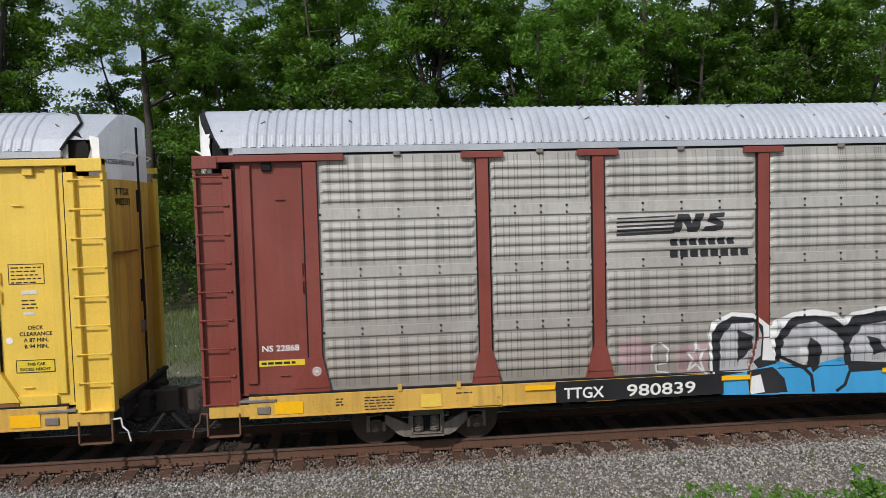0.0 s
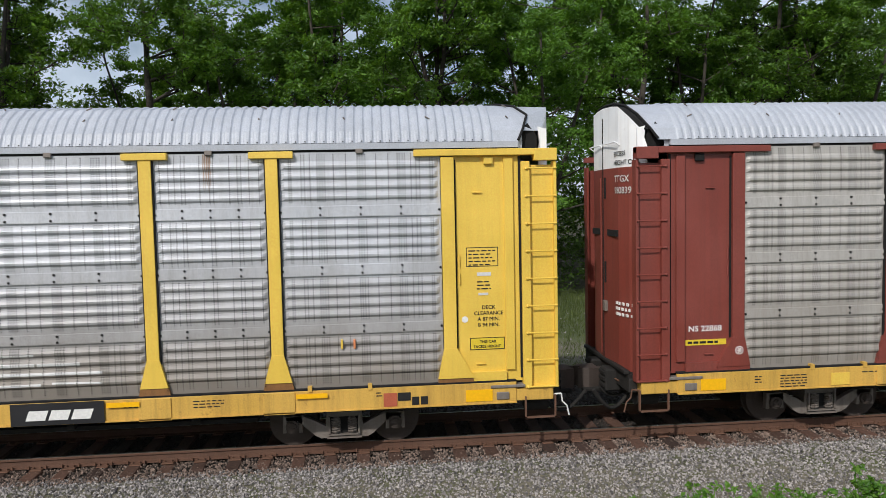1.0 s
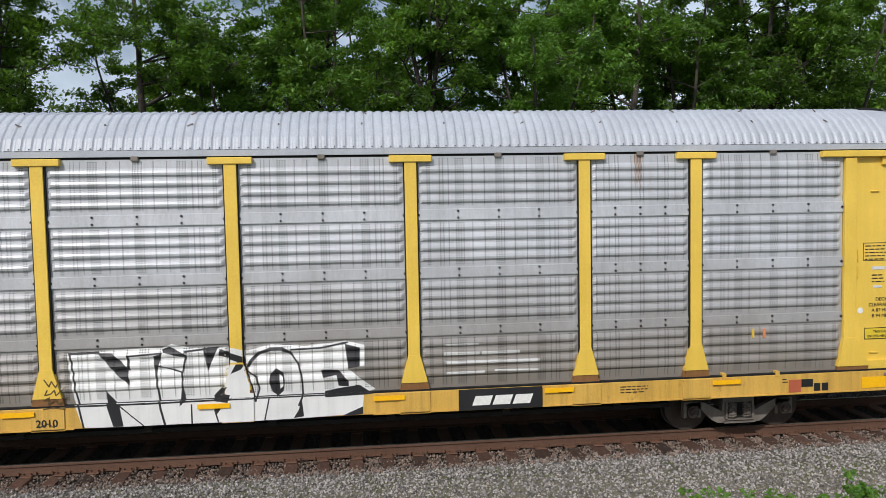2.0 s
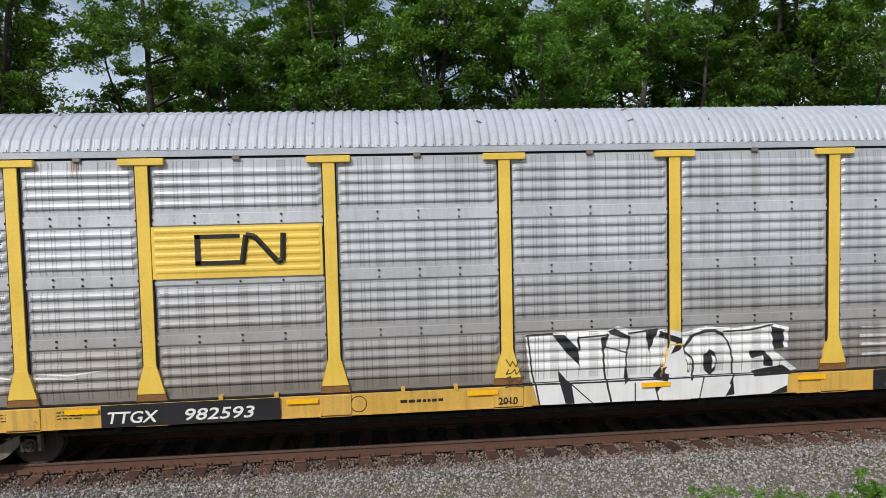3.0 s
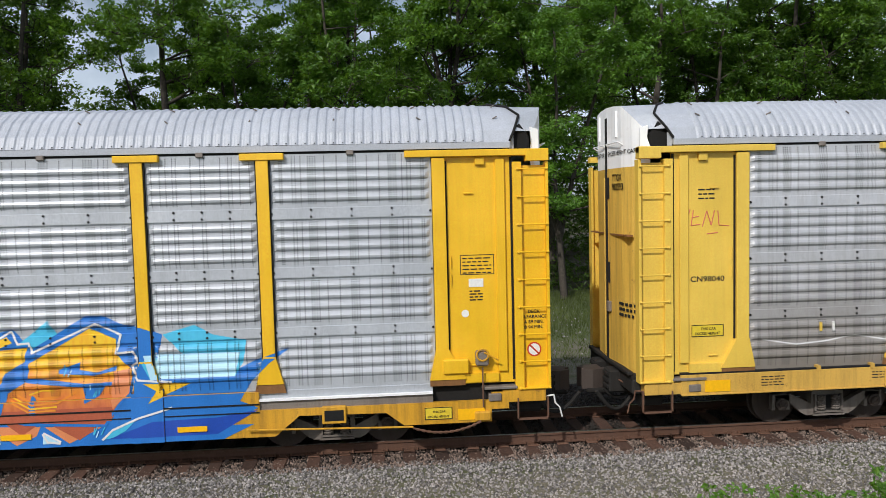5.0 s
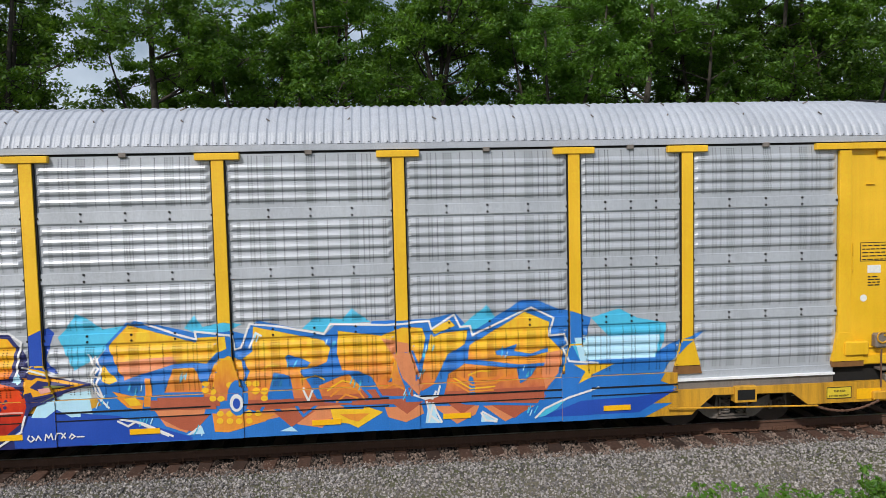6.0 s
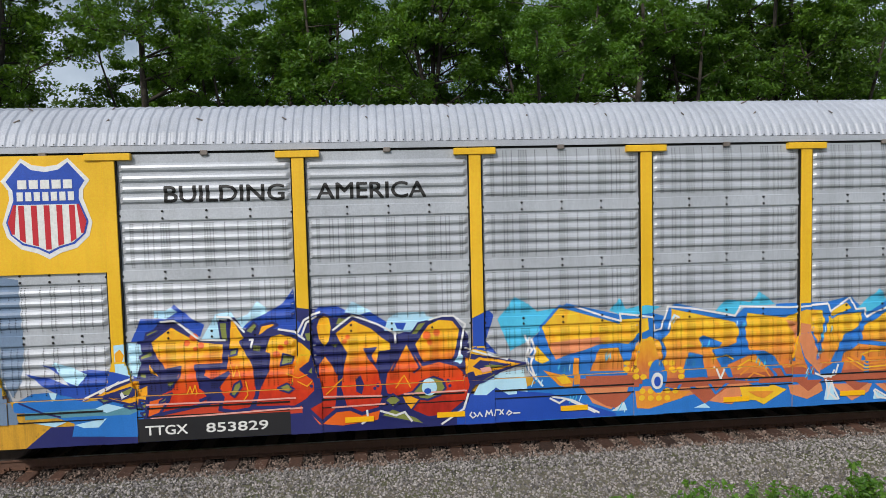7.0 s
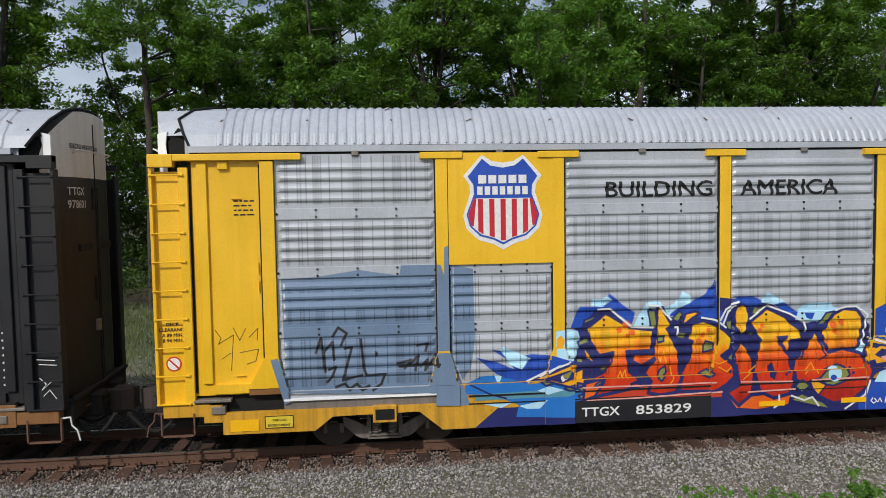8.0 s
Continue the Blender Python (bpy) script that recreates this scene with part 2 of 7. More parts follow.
def pipe(points, r, seg=8):
    """One bent tube through the points, closed at its ends."""
    bm, rings = bmesh.new(), []
    for k, p in enumerate(points):
        d = (points[min(k + 1, len(points) - 1)] - points[max(k - 1, 0)]).normalized()
        a = d.cross(Vector((0, 1, 0.01))).normalized()
        b = d.cross(a)
        rings.append([bm.verts.new(p + (a * math.cos(i * 6.2832 / seg) + b * math.sin(i * 6.2832 / seg)) * r) for i in range(seg)])
    for u, v in zip(rings, rings[1:]):
        for i in range(seg):
            bm.faces.new((u[i], u[(i + 1) % seg], v[(i + 1) % seg], v[i]))
    bm.faces.new(rings[0][::-1])
    bm.faces.new(rings[-1])
    return bm


# ---- ground and track ----
TRACK_Y, RAIL_Z, TIE_Z = 13.70, -0.05, -0.235
PROFILE = ((-60, 2.5), (1.5, 2.5), (2.6, 2.3), (8.2, -0.75), (9.6, -0.72), (11.9, -0.29), (15.5, -0.29), (17.0, -0.5), (31, -0.45), (60, 0.4), (3000, 3.0))


def ground_z(y):
    for (y0, z0), (y1, z1) in zip(PROFILE, PROFILE[1:]):
        if y <= y1:
            return z0 + (z1 - z0) * max(0.0, y - y0) / (y1 - y0)
    return PROFILE[-1][1]


def build_ground():
    bm = bmesh.new()
    xs = [-3000, -200, -60] + [-40 + 1.0 * i for i in range(81)] + [60, 200, 3000]
    ys = [-60, -10, 0, 1.5, 2.6] + [3 + 0.5 * i for i in range(70)] + [40, 45, 50, 60, 100, 300, 3000]
    grid = [[bm.verts.new((x, y, ground_z(y) + (0.05 * noise.noise((x * 0.7, y * 0.7, 0)) if (3 < y < 11 or 16 < y < 60) else 0))) for x in xs] for y in ys]
    for a, b in zip(grid, grid[1:]):
        for i in range(len(xs) - 1):
            bm.faces.new((a[i], a[i + 1], b[i + 1], b[i]))
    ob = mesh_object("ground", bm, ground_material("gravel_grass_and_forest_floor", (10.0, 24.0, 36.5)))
    tagged(ob, "grey gravel bed with grass verge and forest floor", "ground", kind="structure")


def stones(name, material, x0, x1, y0, y1, count, size, lift, parent, label, seed):
    rng = np.random.default_rng(seed)
    base = np.array([(1, 0, 0), (0, 1, 0), (-1, 0, 0), (0, -1, 0), (0, 0, 1), (0, 0, -1)], float)
    tri = np.array([(0, 1, 4), (1, 2, 4), (2, 3, 4), (3, 0, 4), (1, 0, 5), (2, 1, 5), (3, 2, 5), (0, 3, 5)])
    px, py = rng.uniform(x0, x1, count), rng.uniform(y0, y1, count)
    pz = np.array([ground_z(v) for v in py]) + lift + rng.uniform(-0.012, 0.018, count)
    sc = size * rng.uniform(0.5, 1.35, (count, 1, 1)) * rng.uniform(0.6, 1.2, (count, 6, 1))
    ang, tilt = rng.uniform(0, 6.28, count), rng.uniform(-0.9, 0.9, count)
    ca, sa, ct, st = np.cos(ang), np.sin(ang), np.cos(tilt), np.sin(tilt)
    rot = np.stack([np.stack([ca, -sa * ct, sa * st], -1), np.stack([sa, ca * ct, -ca * st], -1), np.stack([0 * ca, st, ct], -1)], 1)
    v = np.einsum("nij,nkj->nki", rot, base[None] * sc) + np.stack([px, py, pz], -1)[:, None]
    f = tri[None] + 6 * np.arange(count)[:, None, None]
    me = bpy.data.meshes.new(name)
    me.from_pydata(v.reshape(-1, 3).tolist(), [], f.reshape(-1, 3).tolist())
    me.materials.append(material)
    ob = new(name, me)
    ob.parent = parent
    return tagged(ob, label, kind="stuff")


def build_track():
    track = thing("railway_track", "rusty steel rails on dark wooden ties in ballast", "railway track", Matrix.Identity(4), kind="structure")
    outline = [(-0.07, -0.17), (0.07, -0.17), (0.07, -0.155), (0.012, -0.135), (0.01, -0.045), (0.036, -0.035), (0.036, -0.006), (0.028, 0), (-0.028, 0), (-0.036, -0.006), (-0.036, -0.035), (-0.01, -0.045), (-0.012, -0.135), (-0.07, -0.155)]
    for side in (-1, 1):
        y = TRACK_Y + side * 0.755
        part("rail", prism([(y + a, RAIL_Z + b) for a, b in outline], "x", -120, 120), RAIL_M, track, "brown rusty steel rail")
        part("rail_head", box(-120, 120, y - 0.024, y + 0.024, RAIL_Z, RAIL_Z + 0.003), RAIL_TOP, track, "worn shiny rail top")
    rng = random.Random(4)
    shapes = []
    for k in range(4):
        bm = box(-0.115, 0.115, -1.3, 1.3, -0.18, 0, 0.012)
        bmesh.ops.subdivide_edges(bm, edges=[e for e in bm.edges if abs(e.verts[0].co.y - e.verts[1].co.y) > 1], cuts=7)
        for v in bm.verts:
            v.co += Vector((rng.uniform(-0.01, 0.01), rng.uniform(-0.02, 0.02) * (abs(v.co.y) > 1.2), rng.uniform(-0.008, 0.006)))
        me = bpy.data.meshes.new("tie")
        bm.to_mesh(me)
        bm.free()
        me.materials.append(TIE_M)
        shapes.append(me)
    plate = bpy.data.meshes.new("tie_plate")
    bm = bmesh.new()
    add_box(bm, -0.1, 0.1, -0.17, 0.17, 0, 0.022, 0.006)
    for sx in (-0.06, 0.06):
        add_box(bm, sx - 0.012, sx + 0.012, -0.11, -0.075, 0.02, 0.055)
        add_box(bm, sx - 0.012, sx + 0.012, 0.075, 0.11, 0.02, 0.055)
    bm.to_mesh(plate)
    bm.free()
    plate.materials.append(RUSTY)
    anchor = bpy.data.meshes.new("rail_anchor")
    bm = bmesh.new()
    add_box(bm, -0.012, 0.012, -0.1, 0.1, 0.0, 0.025)
    add_box(bm, -0.012, 0.012, -0.1, -0.075, 0.02, 0.06)
    bm.to_mesh(anchor)
    bm.free()
    anchor.materials.append(RUSTY)
    x, k = -38.0, 0
    while x < 38:
        tie = new("tie", shapes[k % 4])
        tie.parent = track
        tie.matrix_basis = pose(x + rng.uniform(-0.03, 0.03), TRACK_Y + rng.uniform(-0.05, 0.05), TIE_Z + rng.uniform(-0.012, 0.006), 0, 0, rng.uniform(-1.6, 1.6))
        if -12 < x < 18:
            for side in (-1, 1):
                p = new("tie_plate", plate)
                p.parent = track
                p.matrix_basis = pose(x, TRACK_Y + side * 0.755, TIE_Z + 0.003)
            for s in (-0.14, 0.14):
                a = new("rail_anchor", anchor)
                a.parent = track
                a.matrix_basis = pose(x + s, TRACK_Y - 0.755, TIE_Z + 0.02)
        x += 0.545 + (0.06 if rng.random() < 0.08 else 0)
        k += 1
    bed = thing("ballast_bed", "grey crushed stone ballast", "ballast", Matrix.Identity(4), kind="structure")
    stones("ballast_stones", STONE, -9, 14.5, 9.7, 12.45, 52000, 0.025, 0.0, bed, "loose grey crushed stones", 1)
    stones("stones_at_tie_ends", STONE_P, -10, 16, 12.2, 12.98, 11000, 0.026, 0.022, bed, "rust-dusted crushed stones between the tie ends", 6)
    # these stones carry the train's shade in their colour
    stones("stones_between_ties", STONE_R, -10, 16, 12.98, 17.9, 30000, 0.028, 0.008, bed, "oily crushed stones between the ties, with the train's shade in their colour", 2)
    stones("far_stones", STONE, -12, 20, 18.0, 31, 2500, 0.045, 0.0, bed, "scattered grey stones behind the track", 3)


# ---- rail cars ----
HALF, WIDE = 14.14, 1.525
PANEL_Y = -1.452
POSTS = (-9.41, -7.41, -4.43, -1.5, 1.48, 4.41, 7.39, 9.39)
BANDS = ((3.99, 4.17), (3.015, 3.19), (2.03, 2.19))
TIERS = ((4.17, 5.07), (3.19, 3.99), (2.19, 3.015), (1.13, 2.03))
RIBS = [top - 0.17 * k for top in (4.835, 3.86, 2.87, 1.885) for k in range(4)]
RIB_SHAPE = ((0.08, 0.0), (0.045, 0.03), (0.008, 0.043), (-0.028, 0.037), (-0.062, 0.0))


def profile_rows():
    rows = [(5.07, 0.0), (1.13, 0.0)]
    for lo, hi in BANDS:
        rows += [(hi + 0.004, 0.0), (hi, 0.022), (lo + 0.02, 0.03), (lo, 0.03), (lo - 0.004, 0.0)]
    for c in RIBS:
        rows += [(c + dz, d) for dz, d in RIB_SHAPE]
    return sorted(rows)


ROWS = profile_rows()
ROW_Z, ROW_D = [r[0] for r in ROWS], [r[1] for r in ROWS]


def is_band(z):
    return any(lo - 0.005 <= z <= hi + 0.005 for lo, hi in BANDS)


def panel_spans():
    edges = [(-12.16, POSTS[0] - 0.1)] + [(a + 0.1, b - 0.1) for a, b in zip(POSTS, POSTS[1:])] + [(POSTS[-1] + 0.1, 12.16)]
    return edges


SPANS = panel_spans()


ALL_POSTS = POSTS + (-12.275, 12.275)


def region(x, z, sill_y):
    """Which face of the near side lies at a place: its depth as a function of x and z."""
    if z < 1.13:
        if sill_y < -1.525 and any(abs(x - p) < 0.26 for p in POSTS):
            return lambda u, w: sill_y - 0.021
        return lambda u, w: sill_y
    for p in ALL_POSTS:
        if z > 1.7 and abs(x - p) < 0.1005:
            return lambda u, w: -WIDE
        if z <= 1.715 and abs(x - p) < 0.1 + 0.125 * (1.715 - z) / 0.465:
            return lambda u, w: -WIDE - 0.0065
    for x0, x1 in SPANS:
        if x0 - 0.03 <= x <= x1 + 0.03:
            def ribbed(u, w):
                d = float(np.interp(w, ROW_Z, ROW_D))
                if not is_band(z):
                    d *= min(1.0, max(0.0, (min(u - x0, x1 - u) - 0.03) / 0.07))
                return PANEL_Y - d
            return ribbed
    return lambda u, w: -WIDE


def surface_y(x, z, sill_y):
    return region(x, z, sill_y)(x, z)


def side_panel(x0, x1):
    bm = bmesh.new()
    xs = [x0, x0 + 0.03, x0 + 0.1, (x0 + x1) / 2, x1 - 0.1, x1 - 0.03, x1]
    grid = []
    for z, d in ROWS:
        grid.append([bm.verts.new((x, PANEL_Y - d * (1 if is_band(z) else min(1.0, max(0.0, (min(x - x0, x1 - x) - 0.03) / 0.07))), z)) for x in xs])
    for a, b in zip(grid, grid[1:]):
        for i in range(len(xs) - 1):
            bm.faces.new((a[i], a[i + 1], b[i + 1], b[i]))
    return bm


HOLES = (0.065, 0.078, 0.14, 0.16, 0.193, 0.238, 0.252, 0.268, 0.284, 0.338, 0.414, 0.486, 0.5, 0.516, 0.534, 0.6, 0.676, 0.735, 0.748, 0.766, 0.78, 0.818, 0.85, 0.872, 0.938, 0.952)


def perforation(x0, x1, skip=(), painted_over=(0, 0)):
    """The rows of small holes through one panel, joined."""
    v, f = [], []
    r, tall = 0.009, 0.0075
    for lo, hi in TIERS:
        if any(s0 <= lo < s1 for s0, s1 in skip):
            continue
        z = hi - 0.055
        while z > lo + 0.05:
            for u in (HOLES if x1 - x0 > 2.3 else HOLES[::2]):
                x = x0 + u * (x1 - x0)
                k = len(v)
                proud = 0.016 if z < 2.5 and painted_over[0] < x < painted_over[1] else 0.003
                y0, y1 = surface_y(x, z + tall, 0) - proud, surface_y(x, z - tall, 0) - proud
                v += [(x - r, y1, z - tall), (x + r, y1, z - tall), (x + r, y0, z + tall), (x - r, y0, z + tall)]
                f.append((k, k + 1, k + 2, k + 3))
            z -= 0.0365
    me = bpy.data.meshes.new("perforation")
    me.from_pydata(v, [], f)
    me.materials.append(SHADE)
    return me


def roof_outline():
    near = [(-1.47, 5.2), (-1.38, 5.4), (-1.14, 5.66), (-0.84, 5.845), (-0.45, 5.93), (0, 5.945)]
    return near + [(-y, z) for y, z in near[-2::-1]]


SLANT = {"A": (13.72, 13.84, 13.97, 14.08, 14.14, 14.17), "B": (13.5, 13.6, 13.72, 13.55, 13.3, 13.12)}


ROOF_PITCH = 0.154


def roof_mesh(x0, x1, slant):
    bm = bmesh.new()
    out = roof_outline()
    pitch = ROOF_PITCH
    n = int((x1 - x0) / pitch)
    rows = []
    for i in range(n):
        for du, h in ((0.0, 0.0), (0.14, 0.002), (0.3, 0.018), (0.5, 0.022), (0.76, 0.019), (0.92, 0.002)):
            rows.append((x0 + (i + du) * pitch, h))
    rows.append((x1, 0))
    grid = []
    ends = list(slant) + list(slant[-2::-1])
    rows = [("lo", 0)] + rows + [("hi", 0)]
    for x, h in rows:
        line = []
        for k, (y, z) in enumerate(out):
            a, b = out[max(0, k - 1)], out[min(len(out) - 1, k + 1)]
            t = Vector((b[0] - a[0], b[1] - a[1])).normalized()
            at = {"lo": -ends[k], "hi": ends[k]}.get(x, x)
            line.append(bm.verts.new((at, y - t.y * h, z + t.x * h)))
        grid.append(line)
    for a, b in zip(grid, grid[1:]):
        for i in range(len(out) - 1):
            bm.faces.new((a[i], b[i], b[i + 1], a[i + 1]))
    return bm


def draped(bm, sill_y, lift):
    """Lays a flat drawing (x, z) on the side's face."""
    bm.normal_update()
    bmesh.ops.triangulate(bm, faces=bm.faces[:])
    zs = [v.co.z for v in bm.verts]
    xs = [v.co.x for v in bm.verts]
    cuts = [((0, 0, z), (0, 0, 1)) for z in ROW_Z + [1.715, 1.6, 1.5, 1.4, 1.3, 1.2] if min(zs) < z < max(zs)]
    for p in ALL_POSTS:
        for off in (0.03, 0.1, 0.13, 0.2):
            cuts += [((x, 0, 0), (1, 0, 0)) for x in (p - off, p + off) if min(xs) < x < max(xs)]
        if min(zs) < 1.715:
            for off in (0.145, 0.175, 0.26):
                cuts += [((x, 0, 0), (1, 0, 0)) for x in (p - off, p + off) if min(xs) < x < max(xs)]
    for co, no in cuts:
        bmesh.ops.bisect_plane(bm, geom=bm.verts[:] + bm.edges[:] + bm.faces[:], plane_co=co, plane_no=no, dist=1e-5)
    bmesh.ops.split_edges(bm, edges=bm.edges[:])
    for f in bm.faces:
        c = f.calc_center_median()
        face = region(c.x, c.z, sill_y)
        for v in f.verts:
            v.co.y = face(v.co.x, v.co.z) - lift
    return bm


def words(text, size, x, z, sill_y, lift=0.004, stretch=1.0, flat_y=None, align="LEFT", slant=0.0):
    cu = bpy.data.curves.new("words", "FONT")
    cu.body, cu.size, cu.align_x = text, size, align
    cu.resolution_u = 3
    tmp = new("words", cu)
    me = bpy.data.meshes.new_from_object(tmp)
    bpy.data.objects.remove(tmp)
    bm = bmesh.new()
    bm.from_mesh(me)
    whole = bmesh.new()
    for k, (dx, dz) in enumerate(((-1, -0.6), (1, 0.6), (0.3, -0.8), (-0.3, 0.8))):
        sub = bm.copy()
        for v in sub.verts:
            v.co = Vector((x + (v.co.x + v.co.y * slant) * stretch + dx * size * 0.02, 0, z + v.co.y + dz * size * 0.02))
        if flat_y is None:
            draped(sub, sill_y, lift + 0.0006 * k)
        else:
            for v in sub.verts:
                v.co.y = flat_y - lift - 0.0006 * k
        sub.to_mesh(me)
        sub.free()
        whole.from_mesh(me)
    bm.free()
    return whole


def bars(x0, x1, z_top, rows, pitch, thick, y, rng):
    """Lines of writing too small to read."""
    bm = bmesh.new()
    for k in range(rows):
        x = x0
        z = z_top - k * pitch
        end = x1 - rng.uniform(0, 0.25) * (x1 - x0)
        while x < end:
            w = rng.uniform(0.04, 0.12)
            add_box(bm, x, min(x + w, x1), y - 0.003, y, z - thick, z)
            x += w + 0.025
    return bm


def ladder(car, sign, y_sign, paint):
    """Corner post: a shallow channel with rungs, at one end of one side."""
    inner, outer = 13.53, HALF
    def sx(a, b):
        return (sign * a, sign * b) if sign > 0 else (sign * b, sign * a)
    y0, y1 = (-WIDE, -WIDE + 0.2) if y_sign < 0 else (WIDE - 0.2, WIDE)
    face = -WIDE if y_sign < 0 else WIDE
    bm = bmesh.new()
    add_box(bm, *sx(inner, 13.68), y0, y1, 0.97, 4.86, 0.008)
    add_box(bm, *sx(outer - 0.05, outer), y0, y1, 0.97, 4.86, 0.006)
    back = (face + 0.09, face + 0.13) if y_sign < 0 else (face - 0.13, face - 0.09)
    add_box(bm, *sx(13.68, outer - 0.05), *back, 0.97, 4.80)
    add_box(bm, *sx(13.68, outer - 0.05), min(face, face - y_sign * 0.1), max(face, face - y_sign * 0.1), 0.97, 1.0)
    post = part("corner_post", bm, paint, car)
    for k in range(9):
        z = 4.74 - 0.468 * k
        bm = rod((sign * 13.6, face + y_sign * 0.02, z), (sign * (outer - 0.005), face + y_sign * 0.02, z), 0.013, 6)
        add_ball(bm, (sign * 13.61, face + y_sign * 0.012, z), 0.03)
        add_ball(bm, (sign * (outer - 0.03), face + y_sign * 0.012, z), 0.024)
        part("rung", bm, paint, post)
    return post


def step(car, sign, y_sign, paint):
    bm = bmesh.new()
    y = y_sign * (WIDE - 0.02)
    a, b = sign * 13.56, sign * 14.08
    for p, q in (((a, y, 0.82), (a, y, 0.46)), ((a, y, 0.46), (b, y, 0.46)), ((b, y, 0.46), (b, y, 0.82))):
        add_box(bm, min(p[0], q[0]) - 0.012, max(p[0], q[0]) + 0.012, y - 0.03, y + 0.03, min(p[2], q[2]) - 0.012, max(p[2], q[2]) + 0.012)
    return part("stirrup_step", bm, paint, car, "bent iron foot step")


def truck(car, x, wheels):
    """A two-axle truck: side frames with springs, and wheelsets that turn."""
    bm = bmesh.new()
    for s in (-1, 1):
        y0, y1 = sorted((s * 0.93, s * 1.05))
        arm = [(0.3, 0.58), (0.32, 0.34), (0.5, 0.44), (0.72, 0.54), (1.0, 0.52), (1.0, 0.47), (0.76, 0.42), (0.5, 0.18), (0.4, 0.13)]
        top = [(x + u, w) for u, w in arm] + [(x - u, w) for u, w in arm[::-1]]
        add_prism(bm, top, "y", y0, y1)
        for sx in (-0.89, 0.89):
            add_prism(bm, [(x + sx - 0.17, 0.25), (x + sx - 0.11, 0.25), (x + sx - 0.1, 0.46), (x + sx + 0.1, 0.46), (x + sx + 0.11, 0.25), (x + sx + 0.17, 0.25), (x + sx + 0.16, 0.54), (x + sx - 0.16, 0.54)], "y", y0, y1)
    add_box(bm, x - 0.2, x + 0.2, -0.9, 0.9, 0.32, 0.58)
    frame_ob = part("truck", bm, STEEL_D, car, "grimy cast-steel truck with coil springs")
    for s in (-1, 1):
        y = s * 1.05
        part("spring_pocket", box(x - 0.24, x + 0.24, min(y, y + s * 0.012), max(y, y + s * 0.012), 0.22, 0.5), SHADE, frame_ob)
        rim = bmesh.new()
        add_box(rim, x - 0.27, x - 0.24, min(y, y + s * 0.06), max(y, y + s * 0.06), 0.2, 0.52)
        add_box(rim, x + 0.24, x + 0.27, min(y, y + s * 0.06), max(y, y + s * 0.06), 0.2, 0.52)
        add_box(rim, x - 0.27, x + 0.27, min(y, y + s * 0.06), max(y, y + s * 0.06), 0.185, 0.215)
        part("pocket_rim", rim, STEEL_D, frame_ob)
        for sx in (-0.14, 0.14):
            bm = rod((x + sx, y + s * 0.02, 0.22), (x + sx, y + s * 0.02, 0.5), 0.05, 8)
            turns = [(x + sx + 0.072 * math.cos(k * 0.7), y + s * 0.03 + 0.072 * math.sin(k * 0.7), 0.235 + 0.0048 * k) for k in range(54)]
            for p, q in zip(turns, turns[1:]):
                add_rod(bm, p, q, 0.015, 5)
            part("spring", bm, STEEL_D, frame_ob)
        if s < 0:
            bm = box(x - 0.3, x + 0.3, -1.11, -1.06, 0.13, 0.16)
            part("spring_plank", bm, STEEL_D, frame_ob)
    for sx in (-0.89, 0.89):
        bm = rod((0, -1.06, 0), (0, 1.06, 0), 0.075, 12)
        for s in (-1, 1):
            add_rod(bm, (0, s * 0.66, 0), (0, s * 0.79, 0), 0.42, 32)
            add_rod(bm, (0, s * 0.62, 0), (0, s * 0.66, 0), 0.445, 32)
            add_rod(bm, (0, s * 0.79, 0), (0, s * 0.80, 0), 0.3, 24)
            add_rod(bm, (0, s * 0.94, 0), (0, s * 1.1, 0), 0.115, 12)
            add_rod(bm, (0, s * 1.1, 0), (0, s * 1.13, 0), 0.075, 8)
            for k in range(3):
                a = k * 2.094
                add_box(bm, 0.045 * math.cos(a) - 0.014, 0.045 * math.cos(a) + 0.014, *sorted((s * 1.13, s * 1.145)), 0.045 * math.sin(a) - 0.014, 0.045 * math.sin(a) + 0.014)
        w = part("wheelset", bm, WHEEL, frame_ob, "dark steel wheels on an axle")
        w.matrix_basis = pose(x + sx, 0, RAIL_Z + 0.42)
        wheels.append((w, x + sx))
    return frame_ob


END_TOP = [(-1.3, 5.12), (-1.27, 5.42), (-1.02, 5.68), (-0.72, 5.89), (-0.4, 5.93), (0, 5.94), (0.4, 5.93), (0.72, 5.89), (1.02, 5.68), (1.27, 5.42), (1.3, 5.12)]


def door_x(y):
    """How far out the end door stands at a place across the car."""
    return float(np.interp(abs(y), (0, 0.04, 0.75, 1.0, 1.2, 1.36), (14.22, 14.22, 14.17, 14.09, 13.99, 13.87)))


